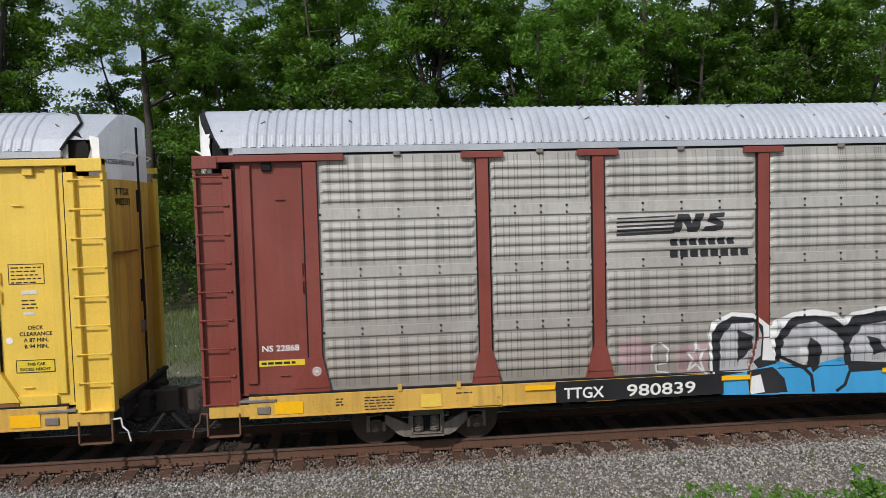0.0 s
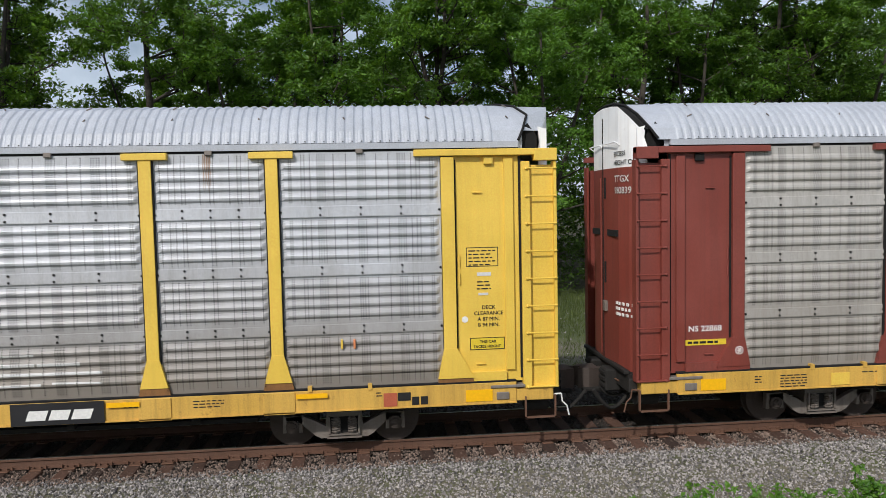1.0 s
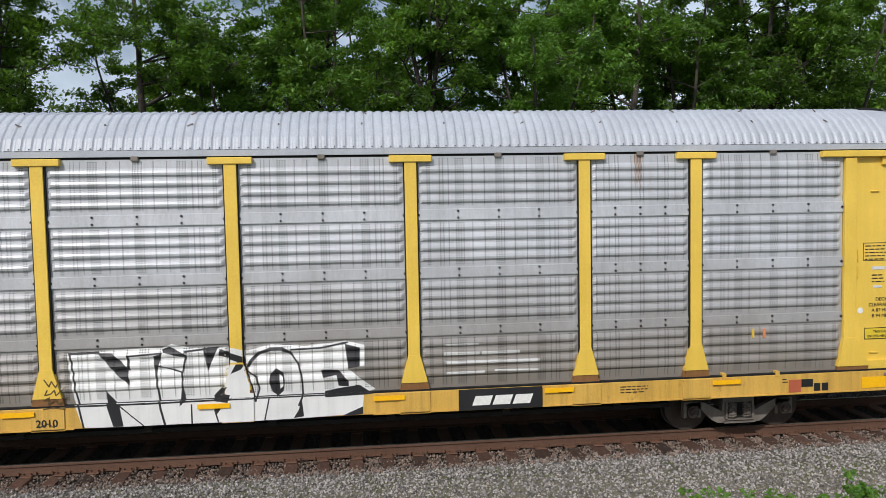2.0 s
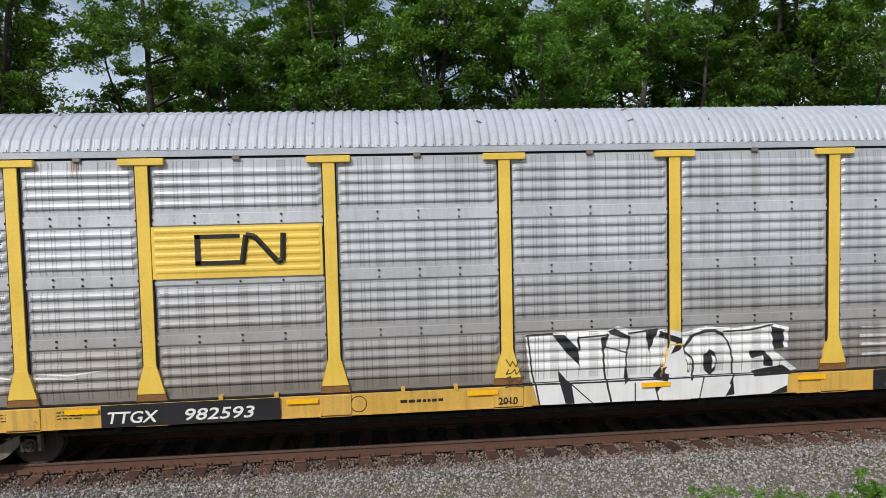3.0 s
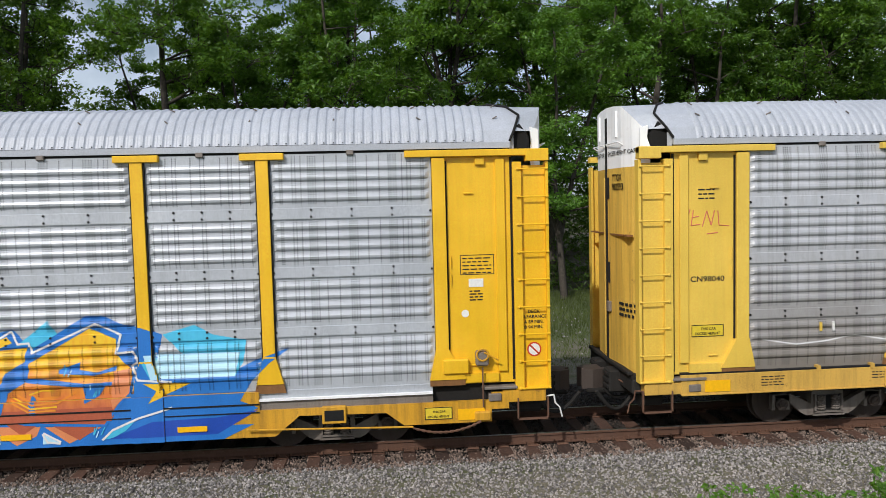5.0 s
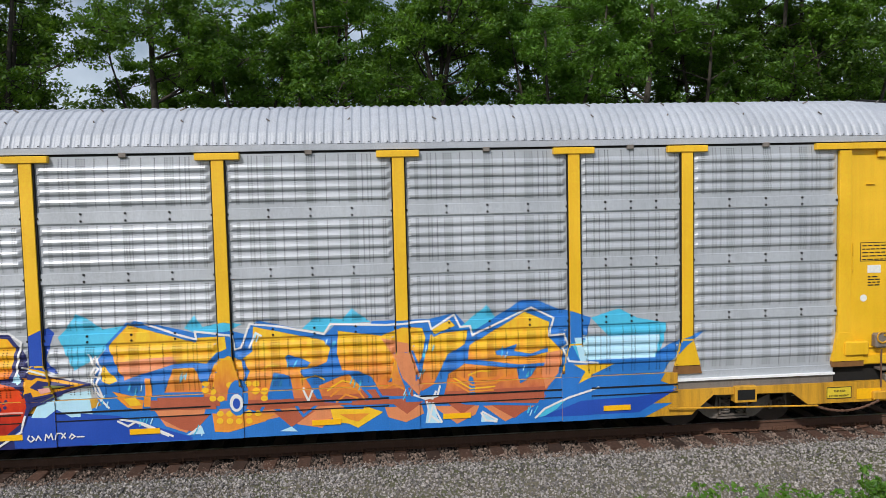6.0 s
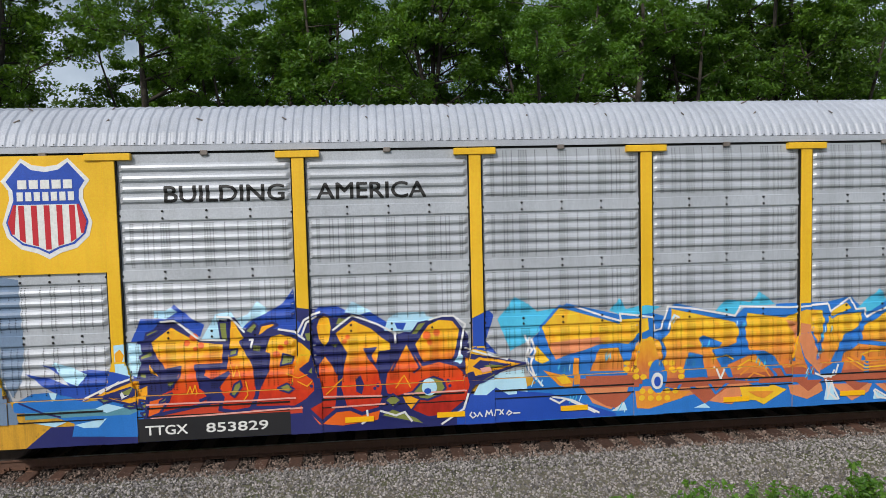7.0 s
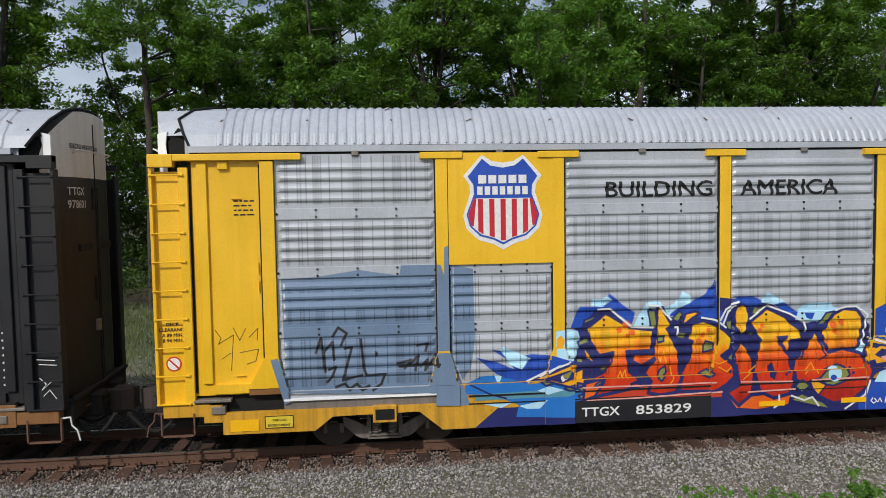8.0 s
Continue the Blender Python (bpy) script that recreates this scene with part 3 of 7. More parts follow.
def end_doors(car, sign, low, high, black_shade_and_seal, wide_seam):
    """Folded end doors: pale above, body colour below, with the white hood under the roof's end."""
    ys_plan = (-1.36, -1.27, -1.02, -0.72, -0.4, -0.04, 0.04, 0.4, 0.72, 1.02, 1.27, 1.36)

    def sheet(zs_of, name, mat, label=""):
        bm = bmesh.new()
        lo = [bm.verts.new((sign * door_x(y), y, zs_of(y)[0])) for y in ys_plan]
        hi = [bm.verts.new((sign * door_x(y), y, zs_of(y)[1])) for y in ys_plan]
        for i in range(len(ys_plan) - 1):
            bm.faces.new((lo[i], lo[i + 1], hi[i + 1], hi[i]))
        return part(name, bm, mat, car, label)

    def across(x0, x1, y0, y1, z0, z1, bevel=0.0):
        return box(*sorted((sign * x0, sign * x1)), y0, y1, z0, z1, bevel)
    out = END_TOP
    ys, zs = [p[0] for p in out], [p[1] for p in out]
    split = 4.76
    lower = sheet(lambda y: (1.05, split), "end_door", low)
    upper = sheet(lambda y: (split, float(np.interp(y, ys, zs)) - 0.03), "upper_end_door", high, "pale upper end door under the roof")
    w = 0.05 if wide_seam else 0.012
    part("door_seam", across(14.2, 14.232, -w, w, 1.1, 5.72), black_shade_and_seal, lower)
    part("lock_rod", rod((sign * 14.24, 0.075, 1.2), (sign * 14.24, 0.075, 4.6), 0.016, 6), low, lower)
    part("lock_slot", across(14.19, 14.235, -0.14, -0.09, 4.2, 4.6), SHADE, lower)
    part("lock_slot", across(14.19, 14.235, -0.14, -0.09, 2.6, 3.0), SHADE, lower)
    part("lock_lug", across(14.2, 14.27, -0.2, -0.06, 2.05, 2.25, 0.01), STEEL_D, lower)
    for y in (-0.42, 0.42):
        part("door_bar", rod((sign * 14.25, y - 0.35, 5.22), (sign * 14.25, y + 0.35, 5.22), 0.012, 6), high, upper)
        for e in (-0.35, 0.35):
            part("bar_foot", rod((sign * 14.25, y + e, 5.22), (sign * (door_x(y + e) - 0.01), y + e, 5.16), 0.012, 6), high, upper)
    for ya, yb in ((-0.72, -0.2), (0.2, 0.72)):
        if wide_seam:
            part("door_joint", across(14.1, door_x(yb if yb < 0 else ya) + 0.012, ya - 0.4 if ya < 0 else ya, yb if yb < 0 else yb + 0.4, 3.52, 3.55), SILL_D, lower)
        else:
            part("door_slot", across(14.08, door_x(yb if yb < 0 else ya) + 0.004, ya, yb, 3.5, 3.62), SHADE, lower)
    for y in (-0.5, 0.5):
        if wide_seam:
            part("hinge_bar", across(14.12, 14.215, y - 0.03, y + 0.03, 5.32, 5.8, 0.008), high, upper)
    rivets = bmesh.new()
    for k in range(24):
        for y in (-1.12, 1.12):
            z = 1.3 + 0.14 * k
            add_rod(rivets, (sign * (door_x(y) - 0.01), y, z), (sign * (door_x(y) + 0.008), y, z), 0.012, 5)
    tagged(part("rivets", rivets, SILL_D, lower), kind="stuff")
    part("door_foot", across(13.2, 14.2, -1.3, 1.3, 0.98, 1.06), DARK, car)
    part("foot_rail", across(14.16, 14.26, -1.25, 1.25, 1.06, 1.13, 0.012), GREASE, car, "greasy rail under the end doors")
    return lower, upper


def car_body(car, st):
    rng = random.Random(st["seed"])
    paint, sill_paint, sheet, sill_y = st["paint"], st["sill_paint"], st["sheet"], st["sill_y"]
    # side panels, with holes, bolts and the eave strip
    for k, (x0, x1) in enumerate(SPANS):
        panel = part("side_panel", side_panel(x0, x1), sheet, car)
        hole = new("perforation", perforation(x0, x1, st["plain"].get(k, ()), st["art"]))
        hole.parent = panel
        tagged(hole, kind="stuff")
        bm = bmesh.new()
        for lo, hi in BANDS:
            for u in (0.25, 0.5, 0.75):
                for z in (lo + 0.035, hi - 0.03):
                    add_rod(bm, (x0 + u * (x1 - x0), PANEL_Y - 0.02, z), (x0 + u * (x1 - x0), PANEL_Y - 0.044, z), 0.02, 6)
            for x in (x0 + 0.025, x1 - 0.025):
                add_rod(bm, (x, PANEL_Y - 0.02, (lo + hi) / 2), (x, PANEL_Y - 0.045, (lo + hi) / 2), 0.022, 6)
        tagged(part("bolts", bm, DARK, panel, "dark bolt heads in grime"), kind="stuff")
        part("clip", box((x0 + x1) / 2 - 0.06, (x0 + x1) / 2 + 0.06, -1.5, -1.45, 5.03, 5.11, 0.01), STEEL_D, panel)
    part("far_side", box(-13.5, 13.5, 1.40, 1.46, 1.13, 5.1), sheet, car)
    part("far_sill", box(-13.4, 13.4, 1.45, 1.53, 0.7, 1.1), sill_paint, car)
    part("deck", box(-13.6, 13.6, -1.38, 1.38, 0.72, 1.13), DARK, car)
    part("eave_strip", box(-13.5, 13.5, -1.49, 1.49, 5.1, 5.2), ROOF, car)
    # solid black strip as the shade under the eave
    part("eave_shade", box(-13.5, 13.5, -1.455, -1.40, 5.06, 5.12), SHADE, car)
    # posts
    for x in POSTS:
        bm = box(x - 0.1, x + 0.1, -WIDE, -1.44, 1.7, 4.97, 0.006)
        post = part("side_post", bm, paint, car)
        # black strips on both sides of the post imitate its shadow line
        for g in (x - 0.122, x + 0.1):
            part("post_shade", box(g, g + 0.022, -1.5, -1.44, 1.3, 4.96), SHADE, post)
        part("post_cap", box(x - 0.355, x + 0.355, -WIDE - 0.025, -1.44, 4.965, 5.075, 0.008), paint, post)
        bm = bmesh.new()
        add_prism(bm, [(x - 0.1, 1.715), (x + 0.1, 1.715), (x + 0.225, 1.25), (x - 0.225, 1.25)], "y", -WIDE - 0.006, -1.42)
        gus = part("gusset", bm, paint, post)
        # foot's darker brown is stain and shade in one; red car keeps its paint
        bm = bmesh.new()
        add_prism(bm, [(x - 0.225, 1.25), (x + 0.225, 1.25), (x + 0.26, 1.095), (x - 0.26, 1.095)], "y", -1.515, -1.42)
        part("gusset_foot", bm, RED if st["name"] == "A" else SILL_D, post, "stained foot of the post with shade in its colour")
        if st["belly"] is None:
            part("sill_block", box(x - 0.26, x + 0.26, sill_y - 0.02, sill_y + 0.02, 0.72, 1.09, 0.005), sill_paint, post)
    for s in (-1, 1):
        def sx(a, b):
            return sorted((s * a, s * b))
        post = part("end_side_post", box(*sx(12.17, 12.39), -WIDE, -1.44, 1.7, 4.95, 0.006), paint, car)
        bm = bmesh.new()
        add_prism(bm, [(s * 12.17, 1.715), (s * 12.39, 1.715), (s * 12.68, 1.2), (s * 12.06, 1.2)], "y", -WIDE - 0.006, -1.42)
        part("gusset", bm, paint, post)
        # end post's foot, with stain and shade in the same brown
        part("gusset_foot", box(*sx(12.06, 12.66), -1.515, -1.42, 1.095, 1.2), RED if st["name"] == "A" else SILL_D, post, "stained foot of the post with shade in its colour")
        part("top_beam", box(*sx(11.72, HALF), -WIDE - 0.03, -1.4, 4.965, 5.075, 0.008), paint, car)
        part("beam_end", box(*sx(13.75, HALF), -WIDE - 0.045, -1.38, 4.87, 5.07, 0.006), paint, car)
        part("far_beam", box(*sx(11.72, HALF), 1.4, WIDE + 0.03, 4.965, 5.075), paint, car)
        # the recessed bay between end post and corner post
        bay = part("end_bay", box(*sx(12.39, 13.53), -1.44, -1.40, 1.1, 4.97), paint, car)
        part("bay_rib", box(*sx(13.24, 13.40), -1.49, -1.44, 1.3, 4.93, 0.01), paint, bay)
        # shade along the corner post, added as a black strip
        part("bay_shade", box(*sx(13.492, 13.53), -1.46, -1.44, 1.15, 4.95), SHADE, bay)
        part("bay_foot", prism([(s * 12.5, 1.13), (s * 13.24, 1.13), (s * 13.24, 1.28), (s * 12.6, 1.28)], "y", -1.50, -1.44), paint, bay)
        # shade beside the end post, added as a black strip
        part("bay_edge_shade", box(*sx(12.39, 12.42), -1.46, -1.44, 1.7, 4.9), SHADE, bay)
        part("small_handle", rod((s * 12.7, -1.465, 4.35), (s * 12.86, -1.465, 4.35), 0.012, 6), paint, bay)
        part("small_handle", rod((s * 12.72, -1.465, 1.42), (s * 12.88, -1.465, 1.42), 0.012, 6), paint, bay)
        latch = bmesh.new()
        for z in (2.8, 3.1):
            add_rod(latch, (s * 12.46, -1.47, z), (s * 12.46, -1.47, z + 0.2), 0.012, 6)
        part("latch_rod", latch, paint, bay)
        part("bay_top_bracket", box(*sx(12.9, 13.06), -1.5, -1.44, 4.82, 4.95, 0.01), SHADE if st["name"] == "A" else paint, bay)
        for ys in (-1, 1):
            ladder(car, s, ys, paint)
            step(car, s, ys, RUSTY)
        end_doors(car, s, st["end_low"], st["end_high"], SHADE, st["name"] in "BC")
        # the roof's slanted end: black seal, pale hood, black sheet as the open corner's shade
        ro = roof_outline()
        cut = list(SLANT[st["slant"]]) + list(SLANT[st["slant"]][-2::-1])
        rim = bmesh.new()
        for k in range(len(ro) - 1):
            add_rod(rim, (s * cut[k], ro[k][0] * 1.005, ro[k][1] + 0.018), (s * cut[k + 1], ro[k + 1][0] * 1.005, ro[k + 1][1] + 0.018), 0.022, 6)
        part("roof_rim", rim, SHADE, car, "black rubber seal round the roof's end")
        outer = END_TOP
        hood = bmesh.new()
        for k in range(1, 9):
            hood.faces.new([hood.verts.new(q) for q in ((s * cut[k], ro[k][0] * 0.995, ro[k][1] - 0.012), (s * cut[k + 1], ro[k + 1][0] * 0.995, ro[k + 1][1] - 0.012), (s * door_x(outer[k + 1][0]), outer[k + 1][0], outer[k + 1][1] - 0.03), (s * door_x(outer[k][0]), outer[k][0], outer[k][1] - 0.03))])
        if st["slant"] == "B":
            part("roof_hood", hood, st["hood"], car, "pale sheet-metal hood at the roof's end")
        else:
            part("roof_seal", hood, SHADE, car, "wide black rubber seal at the roof's end")
        part("hood_cheek", prism([(s * 13.92, 5.08), (s * 14.03, 5.08), (s * 14.03, 5.42), (s * 13.88, 5.46)], "y", -1.3, -1.25), WHITE, car)
        part("corner_shade", prism([(s * 13.4, 5.08), (s * 13.86, 5.08), (s * 13.86, 5.3), (s * 13.7, 5.52), (s * 13.4, 5.25)], "y", -1.30, -1.22), SHADE, car)
        part("corner_sheet", prism([(s * 13.42, 5.09), (s * 13.58, 5.09), (s * 13.58, 5.32), (s * 13.42, 5.24)], "y", -1.4, -1.38), ROOF, car)
        # sill end
        part("end_sill", box(*sx(13.3, 14.05), -WIDE + 0.01, -1.3, 0.76, 0.97, 0.01), sill_paint, car, "soiled sill end")
        part("reflector", box(*sx(12.52, 12.98), sill_y - 0.012, sill_y - 0.006, *((0.79, 0.99) if st["belly"] is None else (0.5, 0.69))), REFLECT, car, "yellow reflective rectangle")
        part("grab_step", box(*sx(12.95, 13.55), -WIDE - 0.03, -1.3, 1.0, 1.05, 0.01), STEEL_D, car, "grey grime-covered running board")
        part("junction_box", box(*sx(13.05, 13.27), -WIDE - 0.03, -1.4, 0.8, 0.93, 0.012), STEEL_D, car)
        # coupler
        part("striker", box(*sx(13.45, 14.03), -0.42, 0.42, 0.5, 1.02, 0.03), DARK, car)
        part("coupler_shelf", box(*sx(14.35, 14.72), -0.3, 0.3, 0.52, 0.6, 0.02), DARK, car)
        part("uncoupling_rod", rod((s * 14.06, -1.45, 0.8), (s * 14.3, -0.2, 0.86), 0.016, 6), RUSTY, car)
        bm = bmesh.new()
        add_box(bm, *sx(13.4, 14.45), -0.14, 0.14, 0.62, 0.92, 0.03)
        add_prism(bm, [(s * 14.4, -0.2), (s * 14.4, 0.22), (s * 14.68, 0.2), (s * 14.84, 0.05), (s * 14.72, -0.02), (s * 14.8, -0.16), (s * 14.6, -0.24)], "z", 0.58, 0.96)
        part("coupler", bm, WHEEL, car, "dark rust-brown knuckle coupler")
        part("end_platform", box(*sx(13.9, 14.2), -1.32, 1.32, 0.74, 1.0, 0.02), GREASE, car, "greasy black end platform")
        for y0, y1 in ((-0.62, -0.26), (0.26, 0.62)):
            gear = part("draft_gear", box(*sx(14.0, 14.4), y0, y1, 0.6, 1.02, 0.03), GREASE, car, "greasy black draft gear block")
            for z in (0.7, 0.82, 0.94):
                part("gear_bar", box(*sx(14.395, 14.43), y0 + 0.03, y1 - 0.03, z - 0.035, z + 0.035, 0.01), DARK, gear)
        part("air_reservoir", rod((s * 13.62, -1.1, 0.6), (s * 14.02, -1.1, 0.6), 0.13, 14), GREASE, car)
        part("brake_hose", pipe([Vector((s * (14.0 + 0.085 * k), -0.75 - 0.03 * k, 0.62 - 0.3 * math.sin(k * 0.36) + 0.012 * k)) for k in range(10)], 0.034), GREASE, car, "thick sagging black brake hose")
        hose = pipe([Vector((s * (13.9 + 0.07 * k), -0.45, 0.66 - 0.09 * k + 0.011 * k * k)) for k in range(9)], 0.026)
        part("air_hose", hose, DARK, car, "hanging black air hose")
        lever = bmesh.new()
        lp = [(14.02, 0.82), (14.2, 0.84), (14.22, 0.70), (14.3, 0.62), (14.34, 0.45)]
        for p, q in zip(lp, lp[1:]):
            add_rod(lever, (s * p[0], -1.45, p[1]), (s * q[0], -1.45, q[1]), 0.014, 6)
        part("coupler_lever", lever, CHALK if s > 0 else RUSTY, car, "bent iron uncoupling lever")
    # roof
    part("roof", roof_mesh(*((-13.4, 13.4) if st["slant"] == "A" else (-13.1, 13.1)), SLANT[st["slant"]]), ROOF, car, "grey corrugated sheet-metal roof")
    bolts = bmesh.new()
    for k in range(20):
        for y, z in ((-1.19, 5.64), (-0.86, 5.87)):
            add_rod(bolts, (-13.0 + 1.386 * k + rng.uniform(-0.1, 0.1), y, z - 0.02), (-13.0 + 1.386 * k, y - 0.012, z + 0.018), 0.012, 6)
    tagged(part("roof_bolts", bolts, STEEL_D, car), kind="stuff")
    screws = bmesh.new()
    x = -13.0
    while x < 13.0:
        add_box(screws, x - 0.009, x + 0.009, -1.485, -1.46, 5.222, 5.24)
        add_box(screws, x + 0.03, x + 0.11, -1.476, -1.46, 5.194, 5.206)
        x += ROOF_PITCH
    tagged(part("eave_screws", screws, DARK, car, "row of dark screws along the roof's edge"), kind="stuff")
    # sill: a straight channel, or a deep one with a cut-away over each truck
    if st["belly"] is None:
        part("side_sill", box(-13.4, 13.4, sill_y, sill_y + 0.08, 0.74, 1.10, 0.008), sill_paint, car)
        for x0, x1 in ((-13.4, st["lip_gap"][0]), (st["lip_gap"][1], 13.4)):
            part("sill_lip", box(x0, x1, sill_y - 0.02, sill_y, 0.735, 0.755), sill_paint, car)
        # black strip painting in the shade between sill and panel
        part("sill_top_shade", box(-13.4, 13.4, sill_y + 0.005, -1.42, 1.10, 1.13), SHADE, car)
    else:
        b = st["belly"]
        out = [(-13.1, 0.82), (-13.1, 0.45), (-11.6, 0.45), (-11.3, 0.68), (-9.85, 0.70), (-9.45, b), (9.45, b), (9.85, 0.70), (11.3, 0.68), (11.6, 0.45), (13.1, 0.45), (13.1, 0.82)]
        part("side_sill", prism(out, "y", sill_y, sill_y + 0.07), sill_paint, car)
        part("sill_web", box(-9.2, 9.2, sill_y, sill_y + 0.06, 0.82, 1.13), sill_paint, car)
        for x0, x1 in ((-12.1, -9.2), (9.2, 12.1)):
            part("sill_channel", box(x0, x1, -1.49, -1.40, 0.82, 0.97), STEEL_D, car)
            part("sill_trim", box(x0, x1, sill_y - 0.008, -1.40, 0.97, 1.005), st["rail_paint"], car)
            part("sill_ledge", box(x0, x1, -1.475, -1.40, 1.005, 1.13), sheet, car)
        part("sill_end", box(-13.4, -13.1, sill_y + 0.01, sill_y + 0.06, 0.66, 0.95), sill_paint, car)
        part("sill_end", box(13.1, 13.4, sill_y + 0.01, sill_y + 0.06, 0.66, 0.95), sill_paint, car)
    part("center_sill", box(-13.3, 13.3, -0.35, 0.35, 0.6, 0.9), DARK, car)
    part("center_sill_belly", prism([(-9.2, 0.6), (-8.6, 0.28), (8.6, 0.28), (9.2, 0.6)], "y", -0.35, 0.35), DARK, car)
    for k in range(9):
        part("cross_bearer", box(-8 + 2 * k - 0.06, -8 + 2 * k + 0.06, -1.4, 1.4, 0.6, 0.8), DARK, car)
    part("underfloor", box(-9.0, 9.0, -1.3, 1.3, 0.55, 0.62), DARK, car)
    for x in (-8.5, -4.98, -1.95, 1.1, 3.97, 6.9, 9.93):
        if st["belly"] is None:
            part("reflector", box(x - 0.26, x + 0.26, sill_y - 0.044, sill_y - 0.038, 0.98, 1.06), REFLECT, car, "yellow reflective strip")
    for x in (-10.9, -9.9, -6.3, -5.4, -3.3, -2.4, 2.2, 3.4, 5.4, 6.3, 9.9, 10.9):
        if st["belly"] is None and not st["art"][0] < x < st["art"][1]:
            part("lug", box(x - 0.035, x + 0.035, sill_y - 0.02, -1.44, 1.08, 1.17), sill_paint, car)


def rail_car(st, x):
    car = thing(st["title"], st["label"], "rail car", Matrix.Translation((x, TRACK_Y, 0)), "freight train")
    wheels = []
    car_body(car, st)
    for tx in (-10.43, 10.43):
        truck(car, tx, wheels)
    return car, wheels


STYLES = {
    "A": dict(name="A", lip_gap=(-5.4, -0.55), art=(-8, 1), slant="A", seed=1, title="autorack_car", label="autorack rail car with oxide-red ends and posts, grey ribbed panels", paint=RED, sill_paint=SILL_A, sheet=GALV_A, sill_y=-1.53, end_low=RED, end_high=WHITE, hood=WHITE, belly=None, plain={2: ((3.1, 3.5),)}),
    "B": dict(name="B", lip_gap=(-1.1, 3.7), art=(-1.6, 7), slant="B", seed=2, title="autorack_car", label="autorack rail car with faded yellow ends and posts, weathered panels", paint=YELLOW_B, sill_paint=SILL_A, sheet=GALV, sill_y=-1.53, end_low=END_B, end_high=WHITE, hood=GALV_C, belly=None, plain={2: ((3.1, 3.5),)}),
    "C": dict(name="C", lip_gap=(0, 0), art=(-12.2, 9.6), slant="B", seed=3, title="autorack_car", label="autorack rail car with bright yellow ends and colourful graffiti", paint=YELLOW_C, sill_paint=SILL_C, sheet=GALV_C, sill_y=-1.53, end_low=END_C, end_high=WHITE, hood=GALV_C, belly=0.37, rail_paint=WHITE, plain={2: ((4.1, 4.2),), 3: ((4.1, 4.2),), 1: ((4.1, 4.2), (3.1, 3.5))}),
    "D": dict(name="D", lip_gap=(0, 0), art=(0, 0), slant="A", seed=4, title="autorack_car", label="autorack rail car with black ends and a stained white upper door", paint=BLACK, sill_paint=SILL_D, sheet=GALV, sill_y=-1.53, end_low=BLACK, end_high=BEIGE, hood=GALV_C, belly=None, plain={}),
}
CARS = {}
for key, at_x in (("A", 11.34), ("B", -18.33), ("C", -48.17), ("D", -77.90)):
    CARS[key] = rail_car(STYLES[key], at_x) + (at_x,)


# ---- lettering, signs and graffiti on the cars ----
PAINTS = {
    "white": (0.72, 0.72, 0.72), "black": (0.02, 0.02, 0.024), "worn": (0.6, 0.6, 0.6), "pale": (0.42, 0.42, 0.44), "scrawl": (0.1, 0.06, 0.02),
    "blue": (0.05, 0.32, 0.62), "pinkish": (0.36, 0.25, 0.26), "navy": (0.018, 0.022, 0.13), "royal": (0.015, 0.07, 0.42), "cyan": (0.32, 0.66, 0.85),
    "teal": (0.1, 0.28, 0.36), "amber": (0.86, 0.38, 0.012), "orange": (0.76, 0.125, 0.012), "olive": (0.22, 0.25, 0.06), "vermilion": (0.55, 0.05, 0.02),
    "ice": (0.45, 0.72, 0.9), "pinkline": (0.75, 0.35, 0.3), "azure": (0.02, 0.17, 0.55), "sea": (0.07, 0.48, 0.72), "gold": (0.84, 0.5, 0.02),
    "salmon": (0.68, 0.24, 0.1), "tang": (0.75, 0.27, 0.03), "crimson": (0.5, 0.014, 0.028), "rust": (0.42, 0.1, 0.05), "slate": (0.15, 0.22, 0.33), "rusty": (0.26, 0.17, 0.115), "tag_red": (0.6, 0.16, 0.1),
}
SPRAY = {k: painted("spray_paint_" + k, v, tuple(c * 0.55 + 0.01 for c in v), 0.25, 0.42, bump=0.08) for k, v in PAINTS.items()}


def faded_spray(name, stops):
    """Spray paint blended from colour to colour up the piece, with ragged overlaps; stops: height, colour."""
    m, n, l, b = nodes_of(name)
    co = n.new("ShaderNodeTexCoord").outputs["Object"]
    sep = n.new("ShaderNodeSeparateXYZ")
    l.new(co, sep.inputs[0])
    ragged = n.new("ShaderNodeMath")
    ragged.operation = "MULTIPLY_ADD"
    l.new(noise_node(n, l, co, 2.6, 5, 0.65, (1, 1, 0.6)), ragged.inputs[0])
    ragged.inputs[1].default_value = 0.9
    l.new(sep.outputs["Z"], ragged.inputs[2])
    span = n.new("ShaderNodeMapRange")
    l.new(ragged.outputs[0], span.inputs[0])
    span.inputs[1].default_value, span.inputs[2].default_value = stops[0][0] + 0.45, stops[-1][0] + 0.45
    r = n.new("ShaderNodeValToRGB")
    while len(r.color_ramp.elements) < len(stops):
        r.color_ramp.elements.new(0.5)
    for e, (z, c) in zip(r.color_ramp.elements, stops):
        e.position = (z - stops[0][0]) / (stops[-1][0] - stops[0][0])
        e.color = (*c, 1)
    l.new(span.outputs[0], r.inputs["Fac"])
    streaks = noise_node(n, l, co, 3.0, 5, 0.65, (3, 3, 1))
    c = mix(n, l, 0.25, r.outputs["Color"], ramp(n, l, streaks, 0.3, 0.7), "OVERLAY")
    l.new(c, b.inputs["Base Color"])
    b.inputs["Roughness"].default_value = 0.42
    return m


